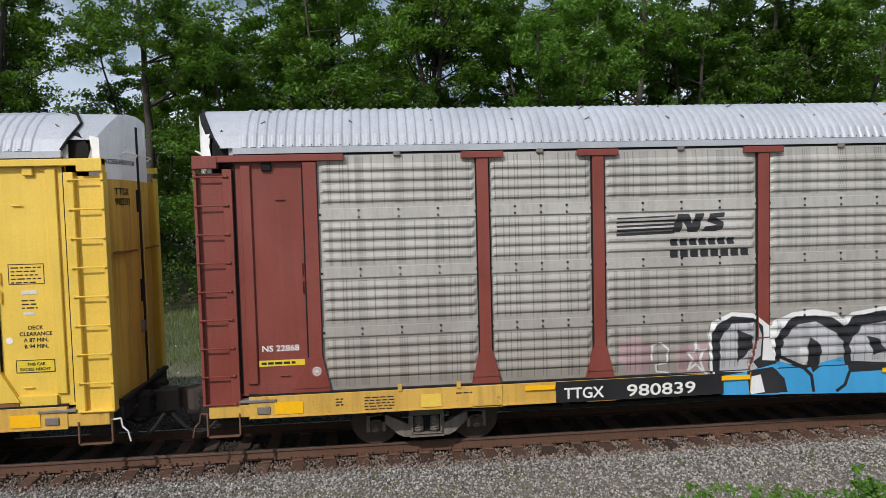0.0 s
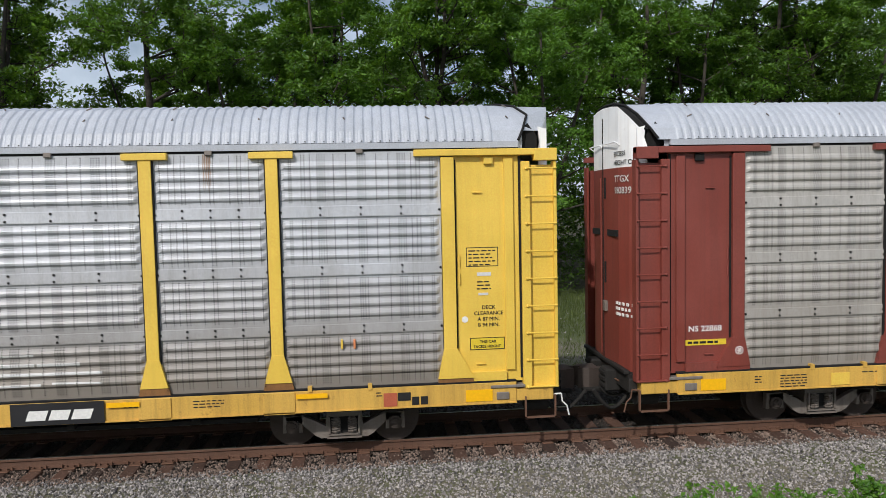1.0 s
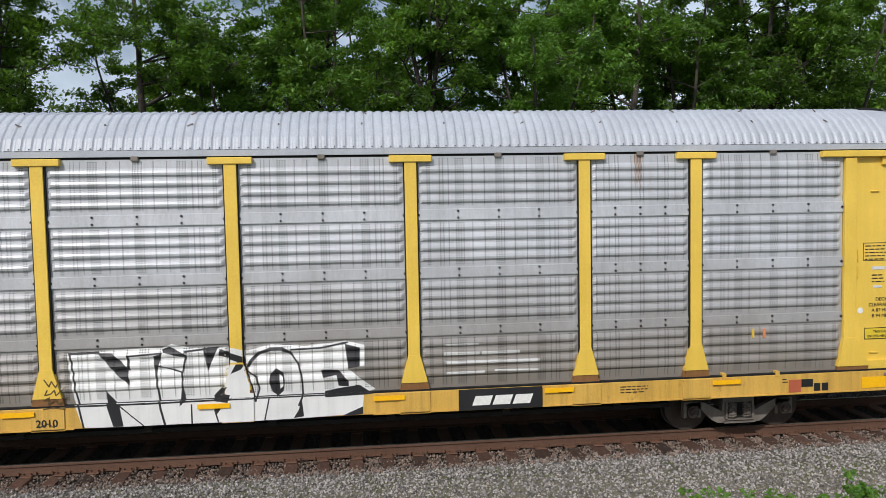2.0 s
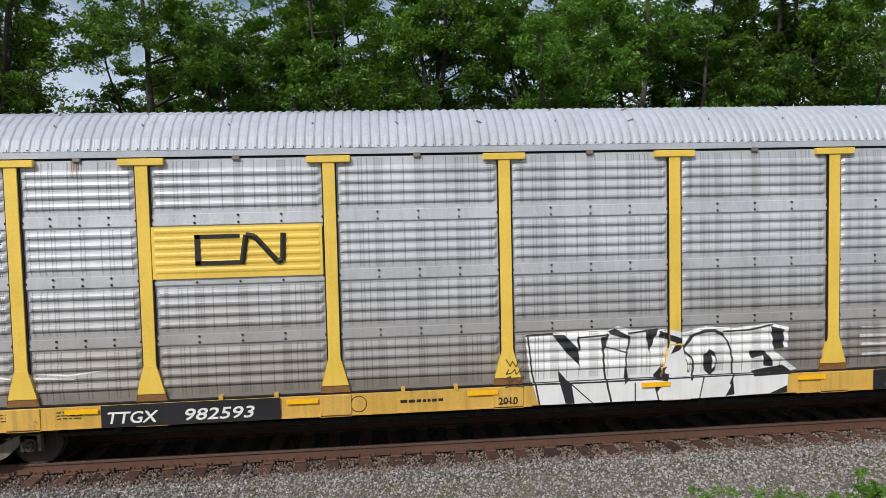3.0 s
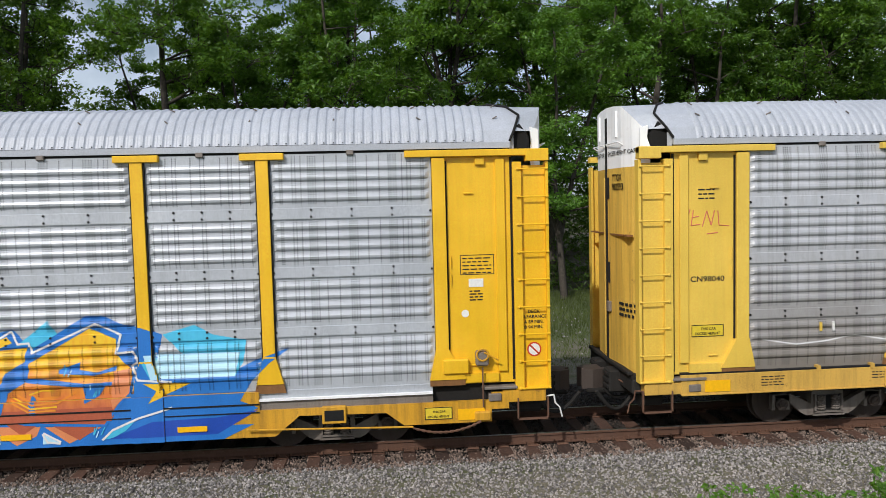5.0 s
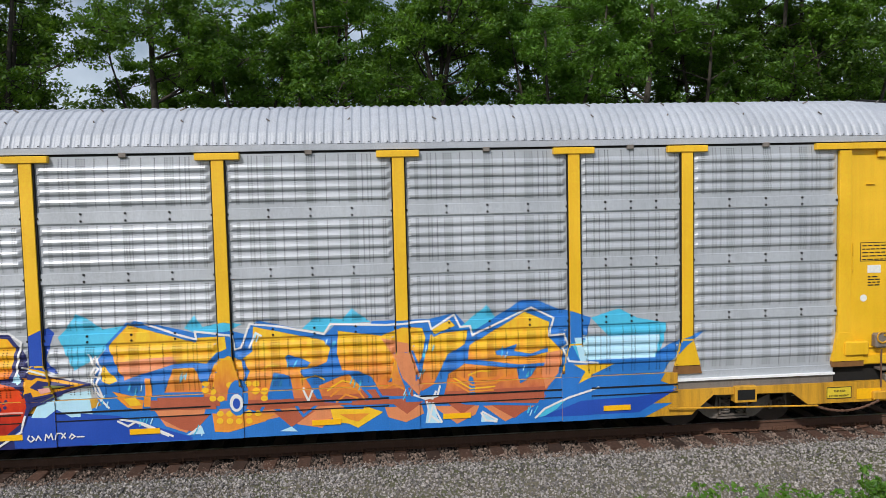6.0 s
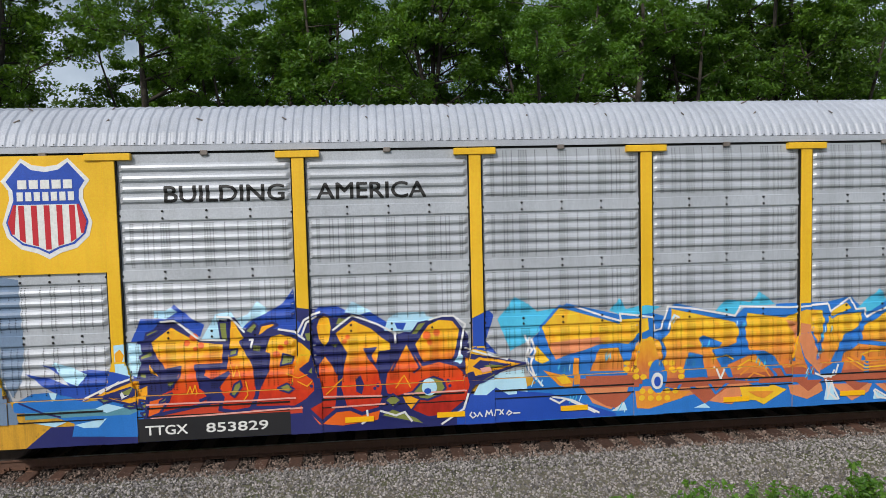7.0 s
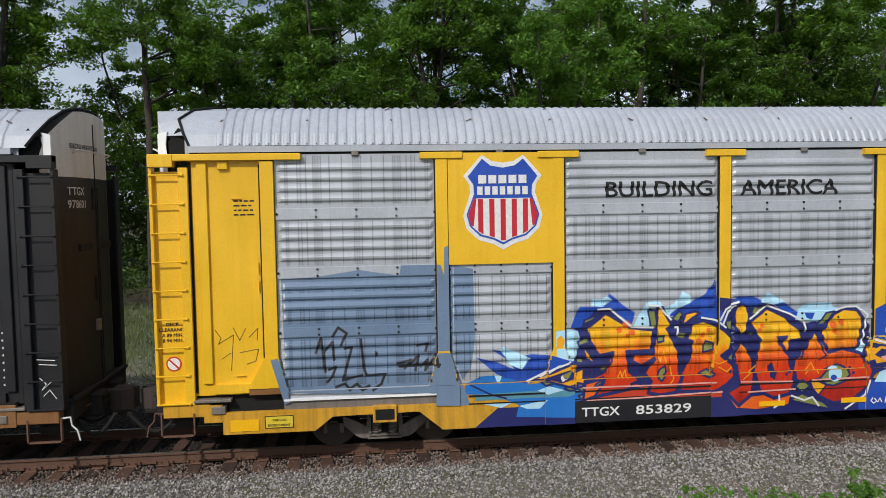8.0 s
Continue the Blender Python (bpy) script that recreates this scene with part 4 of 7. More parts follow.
SPRAY["fade_red"] = faded_spray("spray_paint_red_to_yellow", ((0.7, (0.4, 0.02, 0.012)), (1.1, (0.66, 0.04, 0.01)), (1.4, (0.78, 0.1, 0.01)), (1.62, (0.84, 0.25, 0.01)), (1.8, (0.88, 0.45, 0.012)), (2.3, (0.88, 0.46, 0.015))))
SPRAY["fade_gold"] = faded_spray("spray_paint_orange_to_gold", ((0.9, (0.6, 0.16, 0.07)), (1.2, (0.72, 0.23, 0.05)), (1.5, (0.8, 0.33, 0.03)), (1.8, (0.86, 0.48, 0.02)), (2.3, (0.84, 0.5, 0.03))))


class Artwork:
    """Sprayed shapes that follow the ribs of a car's side, one part for each colour."""

    def __init__(self, car, sill_y, label):
        self.car, self.sill_y, self.label, self.shapes = car, sill_y, label, []

    def put(self, bm, colour, level):
        self.shapes.append((level, len(self.shapes), colour, bm))

    def shape(self, corners, colour, level, outline=None, width=0.03):
        bm = bmesh.new()
        bm.faces.new([bm.verts.new((x, 0, z)) for x, z in corners])
        self.put(bm, colour, level)
        if outline:
            self.line(list(corners) + [corners[0]], width, outline, level + 0.5)

    def line(self, points, width, colour, level):
        for (x0, z0), (x1, z1) in zip(points, points[1:]):
            d = Vector((x1 - x0, z1 - z0))
            if d.length < 1e-4:
                continue
            d.normalize()
            a, n = d * width * 0.35, Vector((-d.y, d.x)) * width / 2
            bm = bmesh.new()
            bm.faces.new([bm.verts.new((x, 0, z)) for x, z in ((x0 - a.x + n.x, z0 - a.y + n.y), (x0 - a.x - n.x, z0 - a.y - n.y), (x1 + a.x - n.x, z1 + a.y - n.y), (x1 + a.x + n.x, z1 + a.y + n.y))])
            self.put(bm, colour, level)

    def oval(self, centre, rx, rz, colour, level):
        self.shape([(centre[0] + rx * math.cos(k * 0.4488), centre[1] + rz * math.sin(k * 0.4488)) for k in range(14)], colour, level)

    def finish(self):
        joined = {}
        for k, (level, _, colour, bm) in enumerate(sorted(self.shapes, key=lambda e: e[:2])):
            draped(bm, self.sill_y, 0.003 + 0.00002 * k)
            for i, f in enumerate(bm.faces):
                for v in f.verts:
                    v.co.y -= 0.000005 * (i % 4)
            whole = joined.setdefault(colour, bmesh.new())
            me = bpy.data.meshes.new("tmp")
            bm.to_mesh(me)
            bm.free()
            whole.from_mesh(me)
            bpy.data.meshes.remove(me)
        for colour, whole in joined.items():
            tagged(part("graffiti_paint", whole, SPRAY[colour], self.car, self.label), kind="stuff")


def plate(car, x0, x1, z0, z1, y, material, name="sign_plate", label=""):
    return part(name, box(x0, x1, y - 0.004, y + 0.004, z0, z1), material, car, label)


def frame_lines(car, x0, x1, z0, z1, y, w=0.012):
    bm = bmesh.new()
    for a, b, c, d in ((x0, x1, z0, z0 + w), (x0, x1, z1 - w, z1), (x0, x0 + w, z0 + w, z1 - w), (x1 - w, x1, z0 + w, z1 - w)):
        add_box(bm, a, b, y - 0.003, y, c, d)
    return part("stencil_frame", bm, INK, car)


def stencil(car, text, size, x, z, y, material, stretch=1.0, label="", slant=0.0):
    return part("lettering", words(text, size, x, z, 0, 0.004, stretch, flat_y=y, slant=slant), material, car, label)


def height_sign(car, x0, x1, z0, z1, y):
    plate(car, x0, x1, z0, z1, y, SIGN, "height_sign", "yellow height warning sign with black border")
    frame_lines(car, x0, x1, z0, z1, y - 0.005)
    h = (z1 - z0)
    stencil(car, "THIS CAR", min(h * 0.34, (x1 - x0) * 0.11), x0 + (x1 - x0) * 0.28, z0 + h * 0.56, y - 0.005, INK)
    stencil(car, "EXCESS HEIGHT", min(h * 0.34, (x1 - x0) * 0.11), x0 + (x1 - x0) * 0.1, z0 + h * 0.16, y - 0.005, INK)


def disc(car, x, z, r, y, material, name="round_sticker", label=""):
    return part(name, rod((x, y, z), (x, y - 0.005, z), r, 18), material, car, label)


def deck_words(car, x, z, y, a_line, size=0.09):
    for k, line in enumerate(("DECK", "CLEARANCE", a_line, "B 94 MIN.")):
        part("lettering", words(line, size, x, z - k * size * 1.12, 0, 0.004, 1.0, flat_y=y, align="CENTER"), INK, car)


def strokes(car, name, lines, width, y, material, label):
    bm = bmesh.new()
    for pts in lines:
        for p, q in zip(pts, pts[1:]):
            add_rod(bm, (p[0], y, p[1]), (q[0], y, q[1]), width / 2, 4)
    return part(name, bm, material, car, label)


def end_words(car, sign, text, size, y0, z, material):
    """Writing on the folded end door; it runs from the far to the near side on one end, and back on the other."""
    bm = words(text, size, 0, 0, 0, 0.0, 1.0, flat_y=0)
    for v in bm.verts:
        u, w = v.co.x, v.co.z
        y = y0 + sign * u
        v.co = Vector((sign * (door_x(y) + 0.012), y, z + w))
    part("end_lettering", bm, material, car)


def end_print(car, sign, y0, y1, z, material, rng):
    """Three lines of small writing on the end door."""
    bm = bmesh.new()
    for k in range(3):
        u, end = 0.0, abs(y1 - y0) * rng.uniform(0.8, 1.0)
        while u < end - 0.05:
            w = rng.uniform(0.04, 0.1)
            y = y0 + (u if y1 > y0 else -u - w)
            x = sign * (door_x(y + w / 2) + 0.01)
            add_box(bm, x - 0.012, x + 0.012, y, y + w, z - 0.1 * k - 0.05, z - 0.1 * k)
            u += w + 0.03
    tagged(part("small_print", bm, material, car), kind="stuff")


def dress_cars():
    rng = random.Random(8)
    bay, sill = -1.44, -1.53
    a, b, c, d = (CARS[k][0] for k in "ABCD")
    # faded yellow car
    plate(b, -8.2, -5.34, 0.74, 1.1, sill - 0.026, BLACK, "number_board", "black board with white car number")
    stencil(b, "TTGX", 0.27, -8.13, 0.80, sill - 0.031, CHALK, 1.1, slant=0.2)
    stencil(b, "982593", 0.27, -6.92, 0.80, sill - 0.031, CHALK, 1.42, slant=0.2)
    plate(b, 5.15, 6.6, 0.74, 1.1, sill - 0.026, BLACK, "maker_board", "black board with pale emblem")
    logo = bmesh.new()
    for k in range(3):
        add_prism(logo, [(5.44 + 0.35 * k, 0.98), (5.74 + 0.35 * k, 0.98), (5.68 + 0.35 * k, 0.82), (5.38 + 0.35 * k, 0.82)], "y", sill - 0.036, sill - 0.031)
    part("emblem", logo, CHALK, b)
    plate(b, -7.30, -4.57, 3.12, 3.97, -1.512, YELLOW_B, "emblem_panel", "yellow ribbed panel with black rounded emblem")
    ribs = bmesh.new()
    for k in range(6):
        add_prism(ribs, [(-1.516, 3.2 + 0.13 * k), (-1.528, 3.23 + 0.13 * k), (-1.528, 3.26 + 0.13 * k), (-1.516, 3.29 + 0.13 * k)], "x", -7.25, -4.62)
    part("panel_ribs", ribs, YELLOW_B, b)
    logo = bmesh.new()
    for x0, x1, z0, z1 in ((-6.62, -5.9, 3.76, 3.83), (-6.62, -6.53, 3.34, 3.83), (-6.62, -5.84, 3.33, 3.40)):
        add_box(logo, x0, x1, -1.536, -1.530, z0, z1, 0.002)
    for (x0, z0), (x1, z1) in (((-5.87, 3.36), (-5.80, 3.81)), ((-5.80, 3.81), (-5.66, 3.78)), ((-5.66, 3.78), (-5.30, 3.36)), ((-5.30, 3.36), (-5.22, 3.40)), ((-5.22, 3.38), (-5.2, 3.83))):
        add_rod(logo, (x0, -1.531, z0), (x1, -1.531, z1), 0.045, 8)
    part("emblem", logo, INK, b, "black rounded line emblem")
    frame_lines(b, 12.58, 13.13, 3.09, 3.42, bay)
    tagged(part("small_print", bars(12.62, 13.08, 3.37, 5, 0.06, 0.02, bay, rng), INK, b), kind="stuff")
    plate(b, 12.76, 13.0, 2.93, 2.99, bay - 0.004, SPRAY["worn"], "sticker")
    tagged(part("small_print", bars(12.76, 13.0, 2.84, 3, 0.06, 0.022, bay, rng), INK, b), kind="stuff")
    plate(b, 12.78, 12.95, 2.6, 2.64, bay - 0.004, SPRAY["worn"], "sticker")
    deck_words(b, 12.95, 2.36, bay, "A 87 MIN.")
    height_sign(b, 12.62, 13.22, 1.66, 1.87, bay - 0.002)
    disc(b, 12.54, 2.19, 0.055, bay, CHALK)
    plate(b, 11.12, 11.35, 0.77, 1.0, sill - 0.004, SPRAY["rust"], "placard")
    plate(b, 11.36, 11.58, 0.86, 1.0, sill - 0.004, INK, "placard")
    plate(b, 11.6, 11.72, 0.78, 0.92, sill - 0.004, INK, "placard")
    plate(b, 11.75, 11.87, 0.78, 0.92, sill - 0.004, INK, "placard")
    stencil(b, "CN98040", 0.135, -13.2, 2.72, bay, INK, 1.15)
    height_sign(b, -13.18, -12.6, 1.75, 1.96, bay - 0.002)
    tagged(part("small_print", bars(-13.05, -12.76, 4.33, 3, 0.075, 0.025, bay, rng), INK, b), kind="stuff")
    strokes(b, "chalk_tag", [[(-13.36, 4.0), (-13.28, 3.72), (-13.2, 3.98)], [(-13.14, 3.97), (-13.18, 3.7), (-13.02, 3.72)], [(-13.16, 3.84), (-13.04, 3.86)], [(-12.98, 3.68), (-12.9, 3.95), (-12.82, 3.7), (-12.76, 3.96)], [(-12.7, 3.95), (-12.68, 3.7), (-12.5, 3.68)], [(-12.9, 3.55), (-12.7, 3.57)]], 0.02, bay - 0.002, SPRAY["tag_red"], "faint red chalk scrawl")
    stencil(b, "2010", 0.17, -1.68, 0.80, sill - 0.021, INK)
    disc(b, -4.05, 0.92, 0.14, sill, INK)
    disc(b, -4.05, 0.92, 0.125, sill - 0.002, SILL_A)
    tagged(part("small_print", bars(-3.35, -2.55, 0.95, 1, 0.06, 0.05, sill, rng), INK, b), kind="stuff")
    for x0, x1, rows in ((-11.95, -11.5, 4), (8.0, 8.5, 3), (-9.9, -9.3, 3), (6.9, 7.3, 2), (11.0, 11.1, 2), (-8.9, -8.5, 3)):
        tagged(part("small_print", bars(x0, x1, 1.02, rows, 0.05, 0.018, sill, rng), INK, b), kind="stuff")
    art = Artwork(b, sill, "brown rust streak down the ribbed panel")
    for x, deep in ((8.35, 0.75), (-8.45, 0.3)):
        for k in range(5):
            art.shape([(x - 0.06 + 0.027 * k, 5.05), (x - 0.04 + 0.027 * k, 5.05), (x - 0.042 + 0.027 * k, 5.05 - deep * rng.uniform(0.5, 1)), (x - 0.052 + 0.027 * k, 5.05 - deep * rng.uniform(0.4, 1))], "rusty", 0)
    for pts in ([(-11.9, 1.66), (-11.3, 1.56), (-10.7, 1.6), (-10.2, 1.68), (-9.6, 1.58)], [(-9.2, 1.64), (-8.7, 1.6), (-8.1, 1.66)], [(-9.3, 1.58), (-8.6, 1.54)]):
        art.line(pts, 0.022, "worn", 0)
    art.finish()
    end_words(b, -1, "TTGX", 0.17, -0.3, 4.53, INK)
    end_words(b, -1, "982593", 0.17, -0.3, 4.36, INK)
    end_words(b, 1, "TTGX", 0.17, -0.95, 4.5, INK)
    end_words(b, 1, "982593", 0.17, -0.95, 4.33, INK)
    end_words(b, 1, "EXCESS HEIGHT CAR", 0.11, -1.2, 5.02, INK)
    end_words(b, -1, "EXCESS HEIGHT CAR", 0.11, -0.1, 5.0, INK)
    end_words(b, -1, "EXCESS HEIGHT CAR", 0.11, 1.15, 5.0, INK)
    end_words(c, 1, "EXCESS HEIGHT CAR", 0.12, -1.22, 5.03, INK)
    end_words(c, 1, "EXCESS HEIGHT CAR", 0.12, 0.1, 5.03, INK)
    end_words(c, 1, "TTGX", 0.17, 0.5, 4.5, INK)
    end_words(c, 1, "853829", 0.17, 0.5, 4.3, INK)
    for x, m in ((10.45, YELLOW_B), (10.66, SPRAY["salmon"]), (-10.85, YELLOW_B), (-10.62, CHALK)):
        part("tag_holder", box(x - 0.018, x + 0.018, -1.53, -1.49, 1.78, 1.94, 0.004), m, b)
    # red-ended car
    plate(a, -8.22, -5.2, 0.74, 1.1, sill - 0.026, BLACK, "number_board", "black board with white car number")
    stencil(a, "TTGX", 0.27, -8.08, 0.80, sill - 0.031, CHALK, 0.98)
    stencil(a, "980839", 0.29, -6.97, 0.79, sill - 0.031, CHALK, 1.45)
    stencil(a, "NS 22868", 0.14, -13.17, 1.83, bay, CHALK, 1.1)
    plate(a, -13.22, -12.47, 1.58, 1.68, bay - 0.002, SIGN, "height_sign", "narrow yellow height warning strip")
    tagged(part("small_print", bars(-13.18, -12.5, 1.65, 1, 0.06, 0.04, bay - 0.006, rng), INK, a), kind="stuff")
    disc(a, -12.27, 1.48, 0.075, -1.531, CHALK)
    disc(a, -12.27, 1.48, 0.06, -1.534, RED)
    bm = bmesh.new()
    for k in range(3):
        add_rod(bm, (-12.27 - 0.05 * math.cos(k * 1.05), -1.541, 1.48 - 0.05 * math.sin(k * 1.05)), (-12.27 + 0.05 * math.cos(k * 1.05), -1.541, 1.48 + 0.05 * math.sin(k * 1.05)), 0.009, 4)
    part("sticker_mark", bm, CHALK, a)
    art = Artwork(a, sill, "black stripe emblem on the ribbed panel")
    for k in range(5):
        art.shape([(-7.08, 3.89 - 0.068 * k), (-6.02, 3.91 - 0.068 * k), (-6.04, 3.91 - 0.068 * k - 0.026 - 0.005 * k), (-7.08, 3.89 - 0.068 * k - 0.026 - 0.005 * k)], "black", 1)
    art.shape([(-6.1, 3.61), (-5.98, 3.93), (-5.78, 3.93), (-5.72, 3.75), (-5.66, 3.93), (-5.5, 3.93), (-5.62, 3.61), (-5.8, 3.61), (-5.88, 3.8), (-5.94, 3.61)], "black", 1)
    art.shape([(-5.55, 3.62), (-5.5, 3.7), (-5.28, 3.72), (-5.45, 3.79), (-5.4, 3.92), (-5.12, 3.94), (-5.15, 3.86), (-5.3, 3.85), (-5.14, 3.77), (-5.18, 3.64), (-5.3, 3.61)], "black", 1)
    for k in range(7):
        art.shape([(-6.12 + 0.172 * k, 3.38), (-6.12 + 0.172 * k, 3.5), (-5.99 + 0.172 * k, 3.5), (-5.99 + 0.172 * k, 3.38)], "black", 1)
    for k in range(8):
        art.shape([(-6.12 + 0.184 * k, 3.17), (-6.12 + 0.184 * k, 3.3), (-5.98 + 0.184 * k, 3.3), (-5.98 + 0.184 * k, 3.17)], "black", 1)
    art.finish()
    plate(a, -10.55, -10.2, 0.78, 1.0, sill - 0.014, YELLOW_B, "data_plate", "pale yellow data plate")
    for x0, x1, rows in ((-11.98, -11.85, 3), (-11.5, -11.0, 5), (-9.95, -9.4, 1)):
        tagged(part("small_print", bars(x0, x1, 1.0, rows, 0.05, 0.02, sill, rng), INK, a), kind="stuff")
    end_words(a, -1, "EXCESS", 0.12, -0.55, 4.97, INK)
    end_words(a, -1, "HEIGHT CAR", 0.12, -0.55, 4.81, INK)
    end_words(a, -1, "TTGX", 0.17, -0.58, 4.5, CHALK)
    end_words(a, -1, "980839", 0.17, -0.58, 4.29, CHALK)
    end_print(a, -1, -0.62, -1.18, 2.3, CHALK, rng)
    end_print(b, -1, -0.62, -1.18, 2.3, INK, rng)
    end_print(c, 1, -1.18, -0.62, 2.5, INK, rng)
    # bright yellow car
    plate(c, -7.14, -4.62, 0.38, 0.76, sill - 0.016, BLACK, "number_board", "black board with white car number")
    stencil(c, "TTGX", 0.22, -7.03, 0.49, sill - 0.021, CHALK, 1.15)
    stencil(c, "853829", 0.22, -6.07, 0.49, sill - 0.021, CHALK, 1.55)
    part("slogan", words("BUILDING", 0.38, -6.6, 4.28, sill, 0.004, 1.14), INK, c, "black slogan lettering on the ribbed panel")
    part("slogan", words("AMERICA", 0.38, -4.14, 4.28, sill, 0.004, 1.14), INK, c, "black slogan lettering on the ribbed panel")
    plate(c, -9.30, -7.51, 3.18, 5.06, -1.512, YELLOW_C, "shield_panel", "yellow panel with red, white and blue shield")
    for k, (mat, half) in enumerate(((CHALK, [(0.0, 4.887), (0.189, 4.916), (0.354, 5.02), (0.671, 4.67), (0.567, 4.518), (0.558, 4.376), (0.681, 3.998), (0.624, 3.78), (0.425, 3.59), (0.17, 3.515), (0.0, 3.42)]), (SPRAY["royal"], [(0.0, 4.802), (0.208, 4.84), (0.35, 4.954), (0.595, 4.66), (0.501, 4.518), (0.492, 4.367), (0.624, 4.016), (0.567, 3.818), (0.397, 3.657), (0.161, 3.59), (0.0, 3.505)]))):
        pts = half + [(-x, z) for x, z in half[-2:0:-1]]
        part("shield", prism([(-8.370 + x, z) for x, z in pts], "y", -1.522 - 0.004 * k, -1.516), mat, c)
    low = [(0.496, 4.291), (0.595, 4.016), (0.543, 3.827), (0.378, 3.685), (0.151, 3.619), (0.0, 3.543)]
    part("shield_field", prism([(-8.370 + x, z) for x, z in low + [(-x, z) for x, z in low[-2::-1]]], "y", -1.530, -1.522), CHALK, c)
    half_x, half_z = [p[0] for p in low[:0:-1]], [p[1] for p in low[:0:-1]]
    for k in range(1, 6):
        x, w = -8.37 + (k - 3) * 0.1919, 0.0435
        bottom = [(e, float(np.interp(abs(e + 8.37), half_x, half_z)) + 0.012) for e in (x - w, x + w)]
        part("stripe", prism(bottom + [(x + w, 4.291 - 0.012), (x - w, 4.291 - 0.012)], "y", -1.533, -1.529), SPRAY["crimson"], c)
    for e in (-1, 1):
        part("stripe", prism([(-8.37 + e * x, z) for x, z in (low[0], low[1], low[2], (low[2][0] - 0.04, low[2][1]), (low[0][0] - 0.04, low[0][1]))], "y", -1.533, -1.529), SPRAY["crimson"], c)
    for z, w, n in ((4.54, 0.43, 5), (4.35, 0.45, 7)):
        for k in range(n):
            x = -8.37 - w + 2 * w * k / n
            part("shield_bar", box(x + 0.012, x + 2 * w / n - 0.025, -1.533, -1.528, z, z + 0.14), CHALK, c)
    frame_lines(c, 12.62, 13.2, 2.97, 3.31, bay)
    tagged(part("small_print", bars(12.66, 13.15, 3.26, 5, 0.062, 0.02, bay, rng), INK, c), kind="stuff")
    plate(c, 12.76, 13.01, 2.76, 2.9, bay - 0.004, CHALK, "sticker")
    tagged(part("small_print", bars(12.77, 13.0, 2.7, 4, 0.05, 0.022, bay, rng), INK, c), kind="stuff")
    disc(c, 12.69, 2.31, 0.065, bay, CHALK)
    for s, x in ((1, 13.87), (-1, -13.87)):
        deck_words(c, x, 2.28, -1.436, "A 89 MIN.", 0.08)
        disc(c, x, 1.65, 0.125, -1.436, SPRAY["vermilion"], "warning_disc", "round red and white prohibition sticker")
        disc(c, x, 1.65, 0.1, -1.439, CHALK)
        strokes(c, "warning_bar", [[(x - 0.08, 1.73), (x + 0.08, 1.57)]], 0.03, -1.444, SPRAY["vermilion"], "")
        height_sign(c, *sorted((s * 11.95, s * 12.42)), 0.53, 0.74, sill - 0.004)
    tagged(part("small_print", bars(-12.83, -12.5, 4.32, 4, 0.075, 0.025, bay, rng), INK, c), kind="stuff")
    strokes(c, "scratched_tag", [[(-13.2, 2.2), (-13.1, 2.05), (-13.15, 1.95), (-12.9, 2.1), (-12.95, 1.5)], [(-12.9, 2.22), (-12.8, 2.0), (-12.7, 2.2)], [(-12.65, 2.05), (-12.5, 2.2), (-12.52, 2.0)], [(-12.8, 1.8), (-12.5, 1.85), (-12.55, 1.65), (-12.7, 1.6)], [(-13.1, 1.7), (-12.95, 1.8)]], 0.012, bay - 0.002, SPRAY["scrawl"], "faint scratched scrawl")
    # raised black strips drawn as the shade in the sill's channel lines
    groove = bmesh.new()
    add_box(groove, -9.0, 9.2, sill - 0.016, sill, 0.915, 0.94)
    add_box(groove, -9.0, 9.2, sill - 0.016, sill, 0.785, 0.80)
    part("sill_groove_shade", groove, SHADE, c)
    for x in (-7.4, -3.55, -2.0, 0.15, 3.1, 5.3, 8.1):
        part("reflector", box(x - 0.24, x + 0.24, sill - 0.022, sill - 0.016, 0.52, 0.61), REFLECT, c, "yellow reflective strip")
    # hand brake on the yellow car's end bay, with its chain
    brake = part("hand_brake", box(12.84, 13.06, -1.6, -1.44, 1.42, 1.68, 0.03), STEEL_D, c, "black hand brake housing")
    part("brake_bracket", box(12.28, 12.72, -1.58, -1.45, 1.30, 1.55, 0.02), YELLOW_C, c)
    bm = bmesh.new()
    for k in range(12):
        add_rod(bm, (12.95 + 0.1 * math.cos(k * 0.52), -1.61, 1.62 + 0.1 * math.sin(k * 0.52)), (12.95 + 0.1 * math.cos(k * 0.52 + 0.52), -1.61, 1.62 + 0.1 * math.sin(k * 0.52 + 0.52)), 0.016, 5)
    add_rod(bm, (12.98, -1.61, 1.66), (13.22, -1.61, 1.52), 0.016, 5)
    part("brake_wheel", bm, SILL_C, brake)
    part("brake_rod", rod((12.95, -1.58, 1.4), (12.95, -1.58, 0.72), 0.014, 6), RUSTY, brake)
    part("brake_lever_box", box(12.8, 13.08, -1.6, -1.45, 0.48, 0.64, 0.02), SILL_C, c)
    chain = bmesh.new()
    last = None
    for k in range(25):
        u = k / 24
        p = Vector((11.75 + 1.15 * u, -1.6, 0.42 - 0.5 * u * (1 - u) + 0.06 * u))
        if last is not None:
            add_rod(chain, last, p, 0.016 if k % 2 else 0.024, 5)
        last = p
    part("brake_chain", chain, RUSTY, c, "hanging rusty brake chain")
    part("pull_rod", rod((9.0, -1.6, 0.52), (11.75, -1.6, 0.44), 0.016, 6), SILL_C, c)
    for x in (10.43, -10.43):
        part("side_bearing_box", box(x - 0.2, x + 0.2, sill - 0.05, -1.4, 0.55, 0.84, 0.01), SILL_C, c)
        part("box_opening", box(x - 0.16, x + 0.16, sill - 0.056, sill - 0.05, 0.6, 0.78), SHADE, c)
